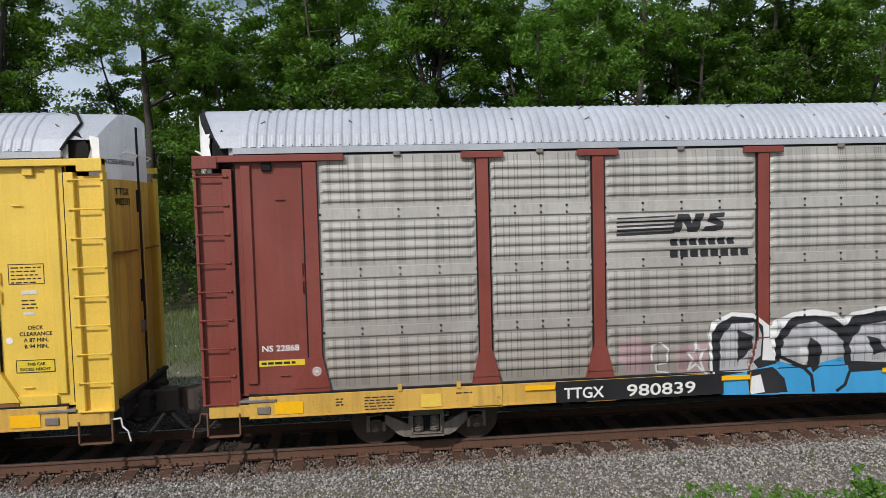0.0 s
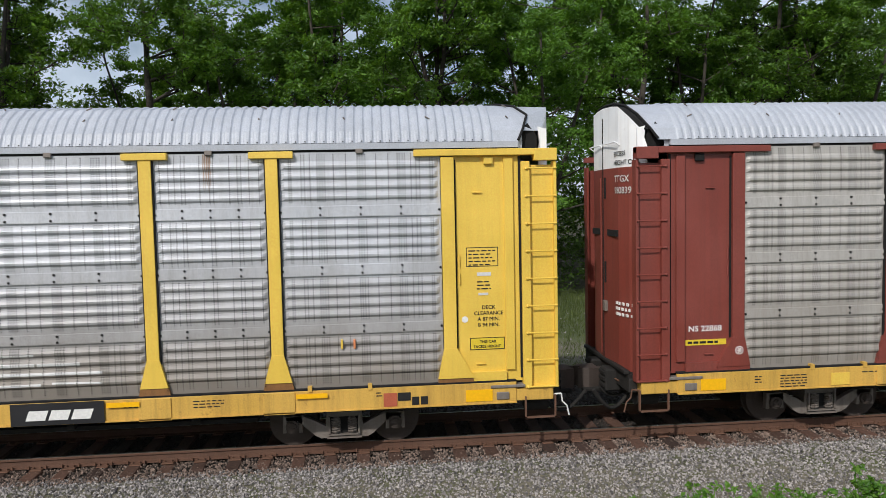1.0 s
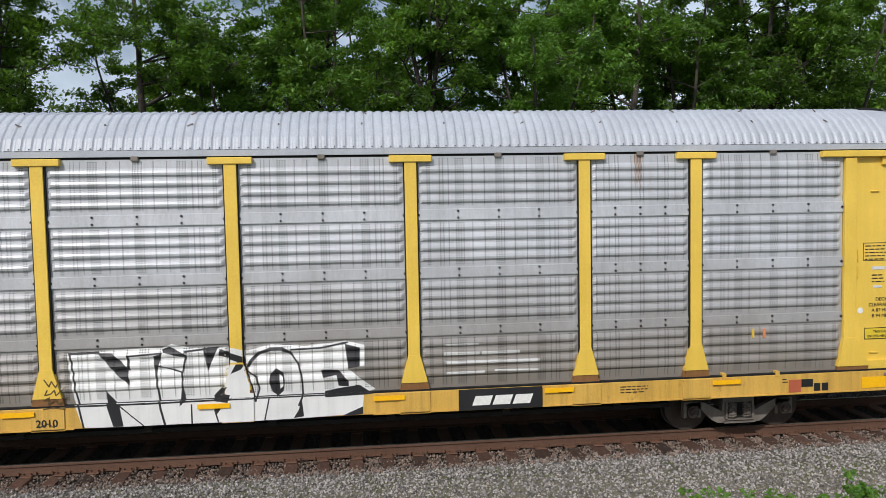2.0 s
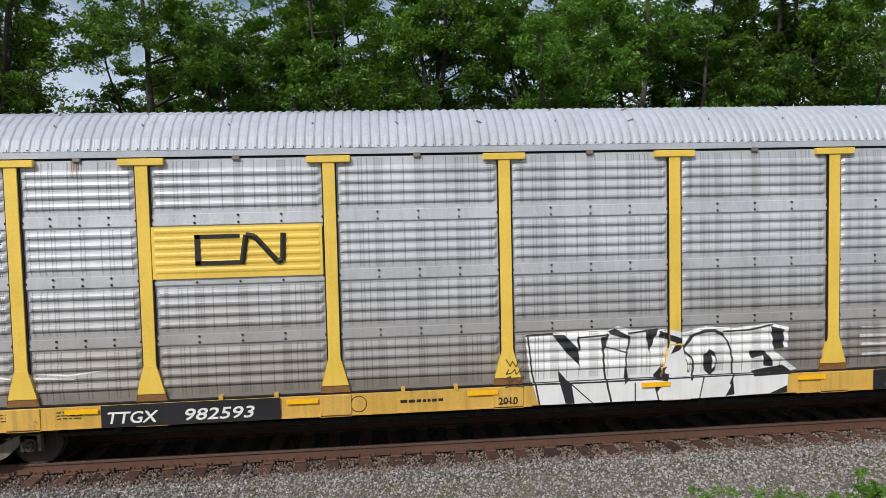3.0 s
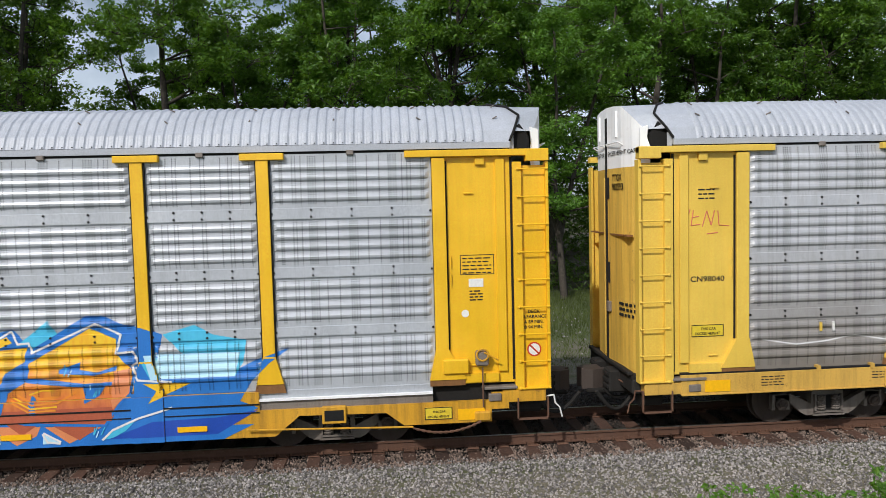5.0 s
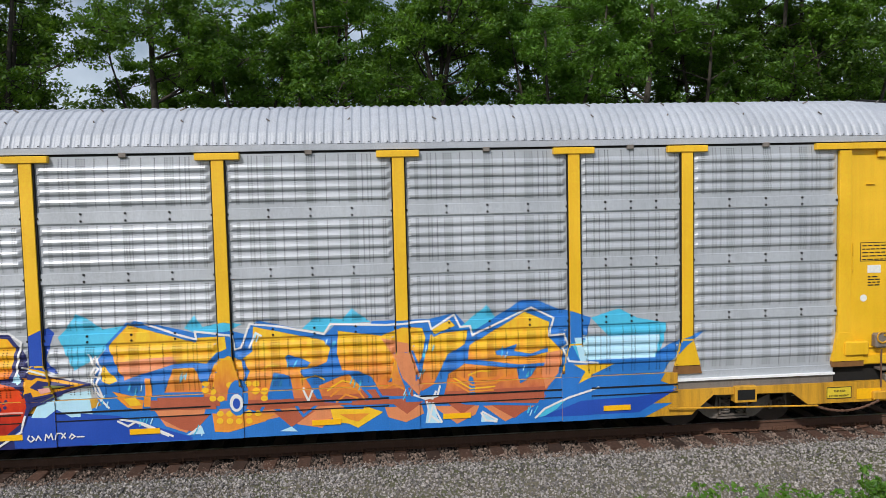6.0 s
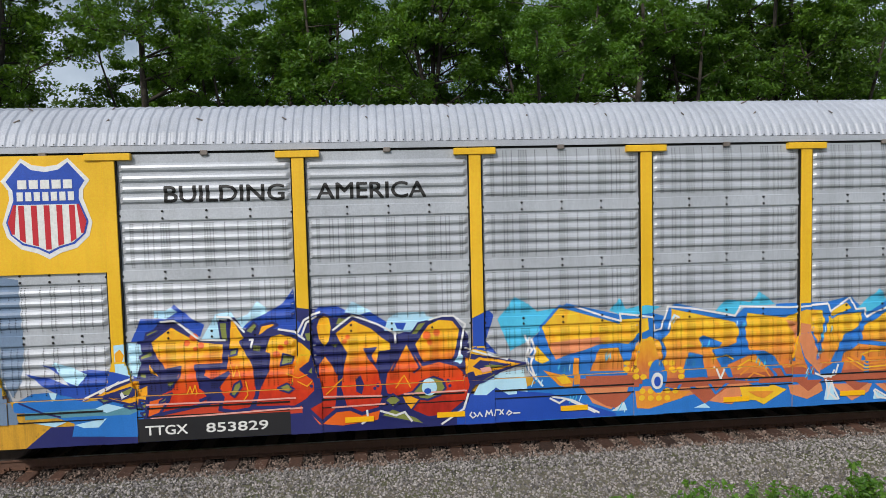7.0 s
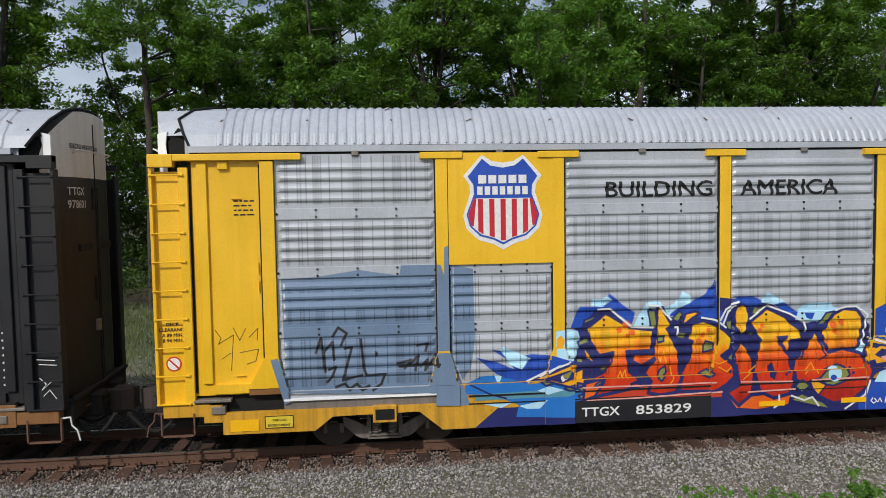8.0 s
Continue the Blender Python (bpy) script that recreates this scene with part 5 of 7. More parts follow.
    # black car
    height_sign(d, 12.5, 13.02, 1.66, 1.87, bay - 0.002)
    for k in range(4):
        tagged(part("small_print", bars(12.7, 13.1, 2.35 - 0.12 * k, 1, 0.1, 0.06, bay, rng), CHALK, d), kind="stuff")
    strokes(d, "chalk_tag", [[(13.28, 2.3 - 0.12 * k), (13.2, 2.25 - 0.12 * k), (13.32, 2.2 - 0.12 * k)] for k in range(8)] + [[(13.75, 1.5), (13.85, 1.4), (13.78, 1.3), (13.95, 1.45)], [(13.8, 1.2), (13.9, 1.3), (14.0, 1.15)], [(13.72, 1.8), (14.0, 1.78)], [(13.75, 1.72), (14.02, 1.7)]], 0.016, -1.446, CHALK, "white chalk scrawl")
    end_words(d, 1, "TTGX", 0.19, -0.95, 4.46, CHALK)
    end_words(d, 1, "978601", 0.19, -0.95, 4.24, CHALK)
    end_words(d, 1, "EXCESS HEIGHT CAR", 0.11, -0.85, 5.25, INK)


dress_cars()

# white block piece on the weathered car
ART = Artwork(CARS["B"][0], -1.53, "white block graffiti with black shadows")
ART.shape([(-1.19, 1.97), (-0.32, 1.99), (0.09, 2.0), (0.29, 1.99), (0.45, 2.06), (0.73, 1.98), (1.42, 1.96), (1.65, 1.9), (2.03, 1.99), (2.59, 1.94), (3.26, 2.0), (3.58, 1.92), (3.57, 1.57), (3.27, 1.54), (3.4, 1.44), (3.54, 1.32), (3.75, 1.16), (3.55, 1.1), (3.53, 0.85), (3.24, 0.76), (2.56, 0.74), (1.62, 0.73), (0.59, 0.74), (-0.32, 0.74), (-0.97, 0.75), (-1.11, 1.22)], 'white', 0)
ART.shape([(-0.71, 1.95), (-0.49, 1.94), (-0.26, 1.7), (-0.23, 1.39), (-0.46, 1.62)], 'black', 2)
ART.shape([(-0.61, 1.32), (-0.48, 1.17), (-0.39, 1.07), (-0.34, 0.745), (-0.5, 0.745), (-0.59, 1.08)], 'black', 2)
ART.shape([(0.15, 1.87), (0.29, 1.9), (0.22, 1.66), (0.17, 1.6)], 'black', 2)
ART.shape([(0.29, 1.97), (0.41, 2.01), (0.67, 1.87), (0.67, 1.81), (0.31, 1.92)], 'black', 2)
ART.shape([(0.59, 1.43), (0.65, 1.12), (0.55, 1.03)], 'black', 2)
ART.shape([(0.95, 1.93), (1.18, 1.96), (1.1, 1.79), (1.01, 1.57)], 'black', 2)
ART.shape([(1.18, 1.84), (1.22, 1.94), (1.63, 1.79), (1.62, 1.69), (1.55, 1.6), (1.38, 1.53), (1.49, 1.73)], 'black', 2)
ART.shape([(1.09, 1.17), (1.23, 1.31), (1.32, 1.32), (1.25, 1.21), (1.36, 1.18), (1.32, 1.06), (1.11, 1.09)], 'black', 2)
ART.shape([(1.1, 0.97), (1.26, 1.02), (1.34, 1.11), (1.22, 0.98), (1.13, 0.86)], 'black', 2)
ART.shape([(2.52, 1.08), (2.55, 0.77), (2.38, 0.745), (2.47, 0.89)], 'black', 2)
ART.shape([(3.25, 1.95), (3.5, 1.88), (3.49, 1.56), (3.3, 1.54)], 'black', 2)
ART.shape([(2.84, 1.53), (3.13, 1.52), (3.3, 1.31), (3.3, 1.22), (3.13, 1.24), (3.1, 1.43), (2.88, 1.39)], 'black', 2)
ART.shape([(2.9, 1.16), (3.14, 1.2), (3.48, 1.24), (3.65, 1.12), (3.6, 1.09), (2.91, 1.07)], 'black', 2)
ART.shape([(3.19, 0.75), (3.53, 0.89), (3.53, 0.76), (3.32, 0.745)], 'black', 2)
ART.shape([(2.01, 1.48), (2.11, 1.59), (2.22, 1.52), (2.25, 1.38), (2.22, 1.19), (2.13, 1.12), (2.04, 1.19), (1.99, 1.34)], 'black', 2)
ART.shape([(2.16, 1.48), (2.22, 1.43), (2.22, 1.28), (2.17, 1.23)], 'white', 3)
ART.line([(-1.14, 1.95), (-1.1, 1.62), (-1.08, 1.34), (-1.02, 1.08), (-0.96, 0.76)], 0.03, 'black', 2)
ART.line([(-1.16, 1.95), (-0.7, 1.96)], 0.035, 'black', 2)
ART.line([(-0.25, 1.88), (0.29, 1.91)], 0.03, 'black', 2)
ART.line([(-0.25, 1.88), (-0.23, 1.66)], 0.04, 'black', 2)
ART.line([(0.19, 1.75), (0.2, 1.38), (0.25, 1.0), (0.31, 0.745)], 0.035, 'black', 2)
ART.line([(-0.41, 1.1), (-0.22, 0.92), (-0.03, 0.745)], 0.02, 'black', 2)
ART.line([(0.24, 1.7), (0.62, 1.58)], 0.022, 'black', 2)
ART.line([(0.67, 1.84), (0.6, 1.55), (0.6, 1.12)], 0.03, 'black', 2)
ART.line([(0.65, 1.92), (1.18, 1.97)], 0.03, 'black', 2)
ART.line([(0.74, 1.05), (0.74, 0.745)], 0.025, 'black', 2)
ART.line([(1.11, 0.94), (1.16, 0.745)], 0.025, 'black', 2)
ART.line([(1.63, 1.58), (1.71, 1.73), (1.84, 1.85), (2.03, 1.91), (2.21, 1.91), (2.36, 1.83)], 0.055, 'black', 2)
ART.line([(2.36, 1.83), (2.47, 1.66), (2.53, 1.41), (2.54, 1.11), (2.47, 0.96)], 0.03, 'black', 2)
ART.line([(1.63, 1.58), (1.79, 1.44), (1.83, 1.25), (1.77, 1.06)], 0.03, 'black', 2)
ART.line([(1.99, 1.1), (1.91, 0.745)], 0.022, 'black', 2)
ART.line([(2.36, 1.89), (2.85, 1.9), (3.29, 1.97)], 0.03, 'black', 2)
# two lines repeat the painted shade between panel and sill over the white
ART.line([(-1.24, 1.11), (0.06, 1.1), (1.34, 1.11)], 0.03, 'black', 2)
ART.line([(1.34, 1.11), (2.55, 1.11), (3.69, 1.11)], 0.025, 'black', 2)
ART.line([(1.6, 1.69), (1.71, 1.31), (1.76, 1.07)], 0.022, 'black', 2)
ART.line([(4.96, 1.86), (5.51, 1.86)], 0.04, 'worn', 1)
ART.line([(5.59, 1.7), (6.21, 1.7)], 0.06, 'worn', 1)
ART.line([(4.94, 1.71), (5.51, 1.7)], 0.06, 'worn', 1)
ART.line([(4.96, 1.56), (6.56, 1.55)], 0.05, 'worn', 1)
ART.line([(4.96, 1.38), (5.6, 1.38)], 0.04, 'worn', 1)
ART.line([(5.8, 1.4), (6.56, 1.38)], 0.03, 'worn', 1)
ART.line([(-1.53, 1.56), (-1.46, 1.45), (-1.42, 1.53), (-1.36, 1.43), (-1.3, 1.55)], 0.02, 'scrawl', 1)
ART.line([(-1.49, 1.39), (-1.53, 1.31), (-1.44, 1.33), (-1.38, 1.39), (-1.36, 1.3), (-1.23, 1.42)], 0.02, 'scrawl', 1)
ART.line([(-1.55, 1.23), (-1.46, 1.27), (-1.48, 1.16), (-1.38, 1.24), (-1.32, 1.16), (-1.21, 1.24)], 0.02, 'scrawl', 1)
ART.line([(-1.55, 1.09), (-1.4, 1.11), (-1.23, 1.08)], 0.02, 'scrawl', 1)
ART.line([(-1.63, 0.8), (-1.5, 0.85), (-1.4, 0.79)], 0.02, 'scrawl', 1)
ART.finish()

# blue, black and white piece on the red-ended car
ART = Artwork(CARS["A"][0], -1.53, "black, white and sky-blue graffiti letters")
ART.shape([(-5.45, 1.8), (-5.36, 2.02), (-5.0, 2.17), (-4.6, 2.13), (-4.37, 1.94), (-4.27, 1.88), (-4.22, 1.98), (-3.88, 2.12), (-3.46, 2.16), (-3.06, 2.09), (-2.9, 1.96), (-2.74, 2.08), (-2.16, 2.16), (-1.35, 2.14), (-0.64, 1.89), (-0.56, 0.89), (-0.58, 0.53), (-5.22, 0.73), (-5.39, 1.12)], 'white', 0)
ART.shape([(-5.38, 1.77), (-5.3, 1.93), (-5.0, 2.1), (-4.6, 2.05), (-4.43, 1.89), (-4.47, 1.3), (-4.22, 1.28), (-4.19, 1.66), (-3.99, 1.92), (-3.82, 2.05), (-3.43, 2.05), (-3.08, 1.99), (-2.88, 1.82), (-2.71, 2.0), (-2.16, 2.09), (-1.35, 2.03), (-0.75, 1.78), (-0.68, 0.84), (-4.1, 1.06), (-5.34, 1.01)], 'black', 1)
ART.shape([(-5.22, 1.71), (-5.0, 1.96), (-4.55, 1.96), (-4.47, 1.75), (-4.5, 1.38), (-4.64, 1.28), (-4.55, 1.16), (-4.78, 1.1), (-5.22, 1.13)], 'pale', 2)
ART.shape([(-4.89, 1.85), (-4.6, 1.72), (-4.62, 1.52), (-4.9, 1.26)], 'black', 3)
ART.shape([(-4.09, 1.39), (-4.02, 1.65), (-3.79, 1.9), (-3.43, 1.94), (-3.05, 1.72), (-2.9, 1.55), (-2.88, 1.27), (-3.08, 1.12), (-4.1, 1.2)], 'pale', 2)
ART.shape([(-3.51, 1.66), (-3.31, 1.49), (-3.34, 1.16), (-3.51, 1.03), (-3.62, 1.26), (-3.62, 1.47)], 'black', 3)
ART.shape([(-3.71, 1.5), (-3.58, 1.52), (-3.56, 1.23), (-3.65, 1.15), (-3.73, 1.34)], 'white', 4)
ART.shape([(-2.78, 1.54), (-2.51, 1.84), (-2.07, 1.9), (-1.46, 1.82), (-1.1, 1.47), (-1.1, 1.05), (-2.73, 1.19)], 'pale', 2)
ART.shape([(-2.45, 1.64), (-2.22, 1.58), (-2.07, 1.35), (-2.3, 1.28)], 'black', 3)
ART.shape([(-5.22, 1.05), (-4.78, 1.1), (-4.1, 1.25), (-3.71, 1.1), (-2.88, 1.27), (-2.82, 1.0), (-2.11, 1.01), (-0.56, 0.94), (-0.55, 0.54), (-5.22, 0.71)], 'blue', 2)
ART.shape([(-4.75, 1.12), (-4.27, 1.17), (-4.05, 0.95), (-3.99, 0.7), (-4.71, 0.7)], 'black', 3)
ART.shape([(-4.68, 1.02), (-4.51, 1.05), (-4.43, 0.73), (-4.7, 0.7)], 'white', 4)
ART.line([(-4.1, 1.33), (-3.71, 1.15), (-3.54, 0.98), (-3.5, 0.7)], 0.06, 'black', 3)
ART.line([(-2.82, 1.0), (-2.9, 0.78), (-3.05, 0.68)], 0.06, 'black', 3)
ART.line([(-4.43, 1.94), (-4.4, 1.62), (-4.37, 1.34), (-4.22, 1.36), (-4.22, 1.77), (-4.15, 1.93)], 0.05, 'white', 4)
ART.line([(-6.48, 1.39), (-6.46, 1.63), (-6.32, 1.69), (-6.17, 1.56), (-6.21, 1.32), (-6.4, 1.28), (-6.38, 1.17), (-6.16, 1.14)], 0.03, 'worn', 1)
ART.line([(-5.82, 1.49), (-5.69, 1.49), (-5.66, 1.67), (-5.62, 1.51), (-5.49, 1.53), (-5.6, 1.38), (-5.5, 1.1), (-5.66, 1.27), (-5.8, 1.17), (-5.73, 1.36), (-5.82, 1.49)], 0.04, 'worn', 1)
ART.shape([(-7.05, 1.73), (-6.7, 1.82), (-6.48, 1.6), (-6.51, 1.18), (-6.89, 1.14), (-7.08, 1.42)], 'pinkish', 0)
ART.shape([(-6.05, 1.58), (-5.44, 1.66), (-5.44, 1.1), (-6.0, 1.13)], 'pinkish', 0)
ART.finish()

# orange and blue pieces on the bright yellow car
ART = Artwork(CARS["C"][0], -1.53, "large orange, yellow and blue graffiti piece")
ART.shape([(-8.9, 0.37), (-0.6, 0.37), (-0.6, 0.7), (-8.5, 0.7)], "navy", 0)
ART.shape([(-0.7, 0.37), (8.6, 0.37), (9.1, 0.6), (-0.7, 0.7)], "azure", 0)
ART.shape([(-1.9, 0.38), (0.9, 0.38), (0.9, 0.78), (-1.9, 0.92)], "royal", 0)
ART.shape([(-7.24, 1.65), (-7.12, 2.02), (-6.97, 2.2), (-6.74, 2.37), (-6.46, 2.37), (-6.1, 1.98), (-5.72, 2.0), (-5.82, 2.35), (-5.34, 2.14), (-5.14, 2.33), (-4.95, 2.3), (-4.57, 2.5), (-4.18, 2.44), (-3.89, 2.43), (-3.6, 2.37), (-3.21, 2.16), (-2.92, 1.95), (-2.62, 2.04), (-2.22, 2.22), (-1.92, 2.23), (-1.67, 1.9), (-1.65, 1.6), (-1.22, 1.49), (-0.71, 1.36), (-1.12, 1.23), (-1.53, 1.1), (-1.68, 0.91), (-2.04, 0.4), (-4.61, 0.44), (-6.14, 0.46), (-7.08, 0.47), (-7.01, 1.07), (-7.23, 1.46)], 'navy', 0)
ART.shape([(-7.21, 2.02), (-7.04, 2.4), (-6.74, 2.39), (-6.5, 2.61), (-6.23, 2.37), (-6.04, 2.26), (-6.11, 2.06), (-6.46, 2.33), (-6.74, 2.34), (-7.02, 2.04)], 'royal', 1)
ART.shape([(-5.45, 2.18), (-5.24, 2.33), (-4.95, 2.46), (-4.76, 2.57), (-4.58, 2.81), (-4.54, 2.3), (-4.43, 2.18), (-4.48, 1.92), (-4.72, 2.12), (-5.15, 2.18)], 'royal', 1)
ART.shape([(-4.33, 2.3), (-4.18, 2.48), (-3.89, 2.49), (-3.68, 2.39), (-3.9, 2.28), (-4.18, 2.37), (-4.33, 2.15)], 'royal', 1)
ART.shape([(-3.54, 2.37), (-3.41, 2.43), (-2.97, 2.13), (-3.08, 2.04)], 'royal', 1)
ART.shape([(-1.62, 1.68), (-1.6, 2.2), (-1.32, 2.33), (-1.22, 2.23), (-1.37, 1.79), (-1.17, 1.56), (-1.47, 1.65)], 'royal', 1)
ART.shape([(-6.1, 2.01), (-5.98, 2.21), (-5.85, 2.43), (-5.61, 2.46), (-5.52, 2.34), (-5.33, 2.41), (-5.18, 2.62), (-5.03, 2.51), (-5.02, 2.42), (-5.33, 2.29), (-5.45, 2.15), (-5.62, 2.34), (-5.8, 2.35), (-5.8, 2.0)], 'ice', 1)
ART.shape([(-3.75, 2.38), (-3.62, 2.56), (-3.45, 2.46), (-3.29, 2.38), (-3.51, 2.33)], 'ice', 1)
ART.shape([(-3.1, 2.04), (-3.02, 2.25), (-2.87, 2.34), (-2.42, 2.34), (-2.37, 2.26), (-2.22, 2.22), (-2.62, 1.99), (-2.87, 2.02)], 'ice', 1)
ART.shape([(-2.92, 2.17), (-2.72, 2.16), (-2.78, 2.04), (-2.88, 2.07)], 'royal', 2)
ART.shape([(-2.03, 1.42), (-1.88, 1.66), (-1.71, 1.51), (-1.83, 1.4)], 'ice', 2)
ART.shape([(-1.61, 0.88), (-1.48, 1.12), (-1.12, 1.22), (-0.71, 1.26), (-0.66, 0.86), (-1.02, 0.85)], 'ice', 1)
ART.shape([(-1.63, 0.58), (-1.48, 0.8), (-1.22, 0.99), (-0.92, 0.8), (-0.61, 0.53), (-0.71, 0.41), (-1.63, 0.45)], 'royal', 1)
ART.shape([(-6.64, 2.52), (-6.56, 2.57), (-6.45, 2.49), (-6.64, 2.38), (-6.83, 2.41), (-6.82, 2.53)], 'ice', 2)
ART.shape([(-7.47, 1.99), (-7.23, 2.01), (-7.07, 1.98), (-7.03, 1.78), (-7.14, 1.45), (-7.18, 1.44), (-7.46, 1.51)], 'ice', 0)
ART.shape([(-7.46, 1.85), (-7.38, 1.92), (-7.31, 1.82), (-7.35, 1.71), (-7.45, 1.69)], 'amber', 1)
ART.shape([(-8.86, 1.58), (-8.5, 1.48), (-8.19, 1.35), (-8.34, 1.54), (-8.6, 1.71), (-8.32, 1.65), (-8.14, 1.57), (-7.86, 1.6), (-7.5, 1.56), (-7.14, 1.44), (-7.6, 1.23), (-7.97, 1.1), (-8.25, 1.13), (-8.51, 1.28)], 'royal', 0)
ART.shape([(-8.45, 1.7), (-8.4, 1.75), (-8.14, 1.64), (-7.91, 1.53), (-8.07, 1.34), (-8.28, 1.44), (-8.36, 1.58)], 'ice', 1)
ART.shape([(-9.06, 1.11), (-8.78, 1.24), (-8.51, 1.25), (-7.97, 1.09), (-7.33, 1.13), (-7.01, 1.02), (-7.03, 0.47), (-8.18, 0.53), (-8.13, 0.74), (-8.62, 0.94), (-9.06, 0.96)], 'azure', 0)
ART.shape([(-8.54, 1.25), (-8.41, 1.23), (-8.45, 1.12), (-8.5, 1.14)], 'ice', 1)
ART.shape([(-8.89, 0.95), (-8.34, 0.96), (-7.61, 0.98), (-7.01, 0.95), (-7.25, 0.85), (-7.98, 0.85), (-8.89, 0.84)], 'teal', 1)
ART.shape([(-7.8, 0.97), (-7.61, 1.05), (-7.34, 0.97), (-7.62, 0.9)], 'ice', 2)
ART.shape([(-8.13, 0.72), (-7.62, 0.81), (-7.76, 0.66), (-7.99, 0.66)], 'ice', 2)
ART.shape([(-8.8, 0.79), (-8.44, 0.7), (-8.24, 0.78)], 'ice', 2)
ART.line([(-8.97, 1.12), (-8.62, 0.94), (-8.35, 0.86)], 0.03, 'navy', 2)
ART.shape([(-6.93, 2.01), (-6.57, 2.27), (-6.12, 2.0), (-5.72, 1.95), (-5.75, 1.58), (-6.2, 1.58), (-6.14, 1.22), (-6.01, 1.11), (-6.01, 0.96), (-6.69, 0.84), (-7.02, 0.76), (-6.85, 1.13), (-6.63, 1.22), (-6.46, 1.57), (-6.7, 1.53), (-6.85, 1.77)], 'fade_red', 3, 'navy', 0.06)
ART.shape([(-6.97, 1.64), (-6.93, 1.67), (-6.84, 1.53), (-6.73, 1.37), (-6.95, 1.48)], 'amber', 3, 'navy', 0.05)
ART.shape([(-5.64, 2.34), (-5.56, 2.34), (-5.37, 2.0), (-5.46, 1.95), (-5.26, 1.56), (-5.22, 1.08), (-5.33, 0.84), (-5.61, 0.8), (-5.83, 0.85), (-5.78, 1.05), (-5.88, 1.2), (-5.69, 1.44), (-5.95, 1.32), (-6.11, 1.41), (-6.07, 1.55), (-5.73, 1.53), (-5.67, 1.96)], 'fade_red', 3, 'navy', 0.06)
ART.shape([(-5.2, 2.04), (-5.13, 2.21), (-4.94, 2.25), (-4.86, 2.21), (-5.01, 2.14), (-5.13, 2.05)], 'amber', 4, 'navy', 0.04)
ART.shape([(-5.11, 1.75), (-5.01, 2.03), (-4.82, 2.09), (-4.63, 2.02), (-4.44, 1.91), (-4.29, 1.76), (-4.33, 1.57), (-4.49, 1.46), (-4.26, 1.27), (-4.26, 1.08), (-4.41, 0.94), (-4.6, 0.83), (-5.28, 0.85), (-5.2, 1.17), (-5.05, 1.46), (-5.02, 1.72)], 'fade_red', 3, 'navy', 0.06)
ART.shape([(-4.24, 2.15), (-4.19, 2.29), (-4.09, 2.36), (-3.99, 2.3), (-3.96, 2.14), (-4.0, 1.9), (-4.1, 1.78), (-4.21, 1.95)], 'fade_red', 4, 'navy', 0.045)
ART.shape([(-4.23, 1.52), (-4.1, 1.69), (-3.99, 1.56), (-3.86, 1.3), (-3.89, 1.01), (-3.93, 0.74), (-4.17, 0.55), (-4.41, 0.8), (-4.16, 0.93), (-4.23, 1.32)], 'fade_red', 3, 'navy', 0.06)
ART.shape([(-3.95, 2.04), (-3.62, 2.27), (-2.97, 1.95), (-2.97, 1.69), (-3.17, 1.67), (-3.22, 1.47), (-3.1, 0.98), (-3.21, 0.73), (-3.51, 0.66), (-3.78, 0.79), (-3.87, 1.11), (-3.81, 1.5), (-3.75, 1.69), (-3.85, 1.84)], 'fade_red', 4, 'navy', 0.06)
ART.shape([(-3.38, 2.15), (-2.96, 1.95), (-2.96, 1.8), (-3.16, 1.94)], 'navy', 5)
ART.shape([(-3.6, 1.22), (-3.52, 1.3), (-3.46, 1.14), (-3.5, 0.99), (-3.59, 1.04)], 'navy', 5)
ART.shape([(-3.46, 1.76), (-3.22, 1.77), (-3.32, 1.62), (-3.18, 1.32), (-3.38, 1.58)], 'navy', 5)
ART.shape([(-2.61, 1.79), (-2.37, 2.13), (-2.17, 2.22), (-1.92, 2.19), (-1.79, 2.01), (-1.88, 1.59), (-1.93, 1.49), (-2.33, 1.46), (-2.48, 1.44)], 'fade_red', 3, 'navy', 0.06)
ART.shape([(-3.15, 0.98), (-3.09, 1.32), (-2.72, 1.85), (-2.45, 1.44), (-2.18, 1.49), (-1.87, 1.41), (-1.67, 1.21), (-1.64, 1.06), (-1.73, 0.79), (-2.04, 0.55), (-2.39, 0.52), (-2.74, 0.69), (-2.86, 0.88)], 'fade_red', 4, 'navy', 0.06)
ART.line([(-2.98, 1.36), (-2.73, 1.83), (-2.51, 1.39), (-2.61, 1.3)], 0.035, 'navy', 5)
ART.shape([(-2.69, 0.94), (-2.51, 1.13), (-2.28, 1.21), (-2.13, 1.15), (-2.08, 1.03), (-2.18, 0.91), (-2.39, 0.84), (-2.54, 0.87)], 'olive', 5, 'navy', 0.035)
ART.shape([(-2.84, 0.94), (-2.64, 0.99), (-2.52, 0.86), (-2.68, 0.67), (-2.78, 0.8)], 'amber', 5, 'navy', 0.03)
ART.oval((-2.36, 1.05), 0.13, 0.14, 'ice', 6)
ART.oval((-2.39, 0.99), 0.06, 0.05, 'royal', 7)
ART.oval((-6.33, 1.97), 0.05, 0.05, 'orange', 5)
ART.oval((-6.21, 2.06), 0.07, 0.07, 'orange', 5)
ART.oval((-6.1, 1.92), 0.05, 0.05, 'orange', 5)
ART.oval((-6.19, 1.87), 0.04, 0.04, 'orange', 5)
ART.oval((-4.82, 1.83), 0.05, 0.05, 'orange', 5)
ART.oval((-4.72, 1.91), 0.04, 0.04, 'orange', 5)
ART.oval((-4.89, 1.72), 0.06, 0.06, 'orange', 5)
ART.oval((-3.76, 1.89), 0.04, 0.04, 'orange', 5)
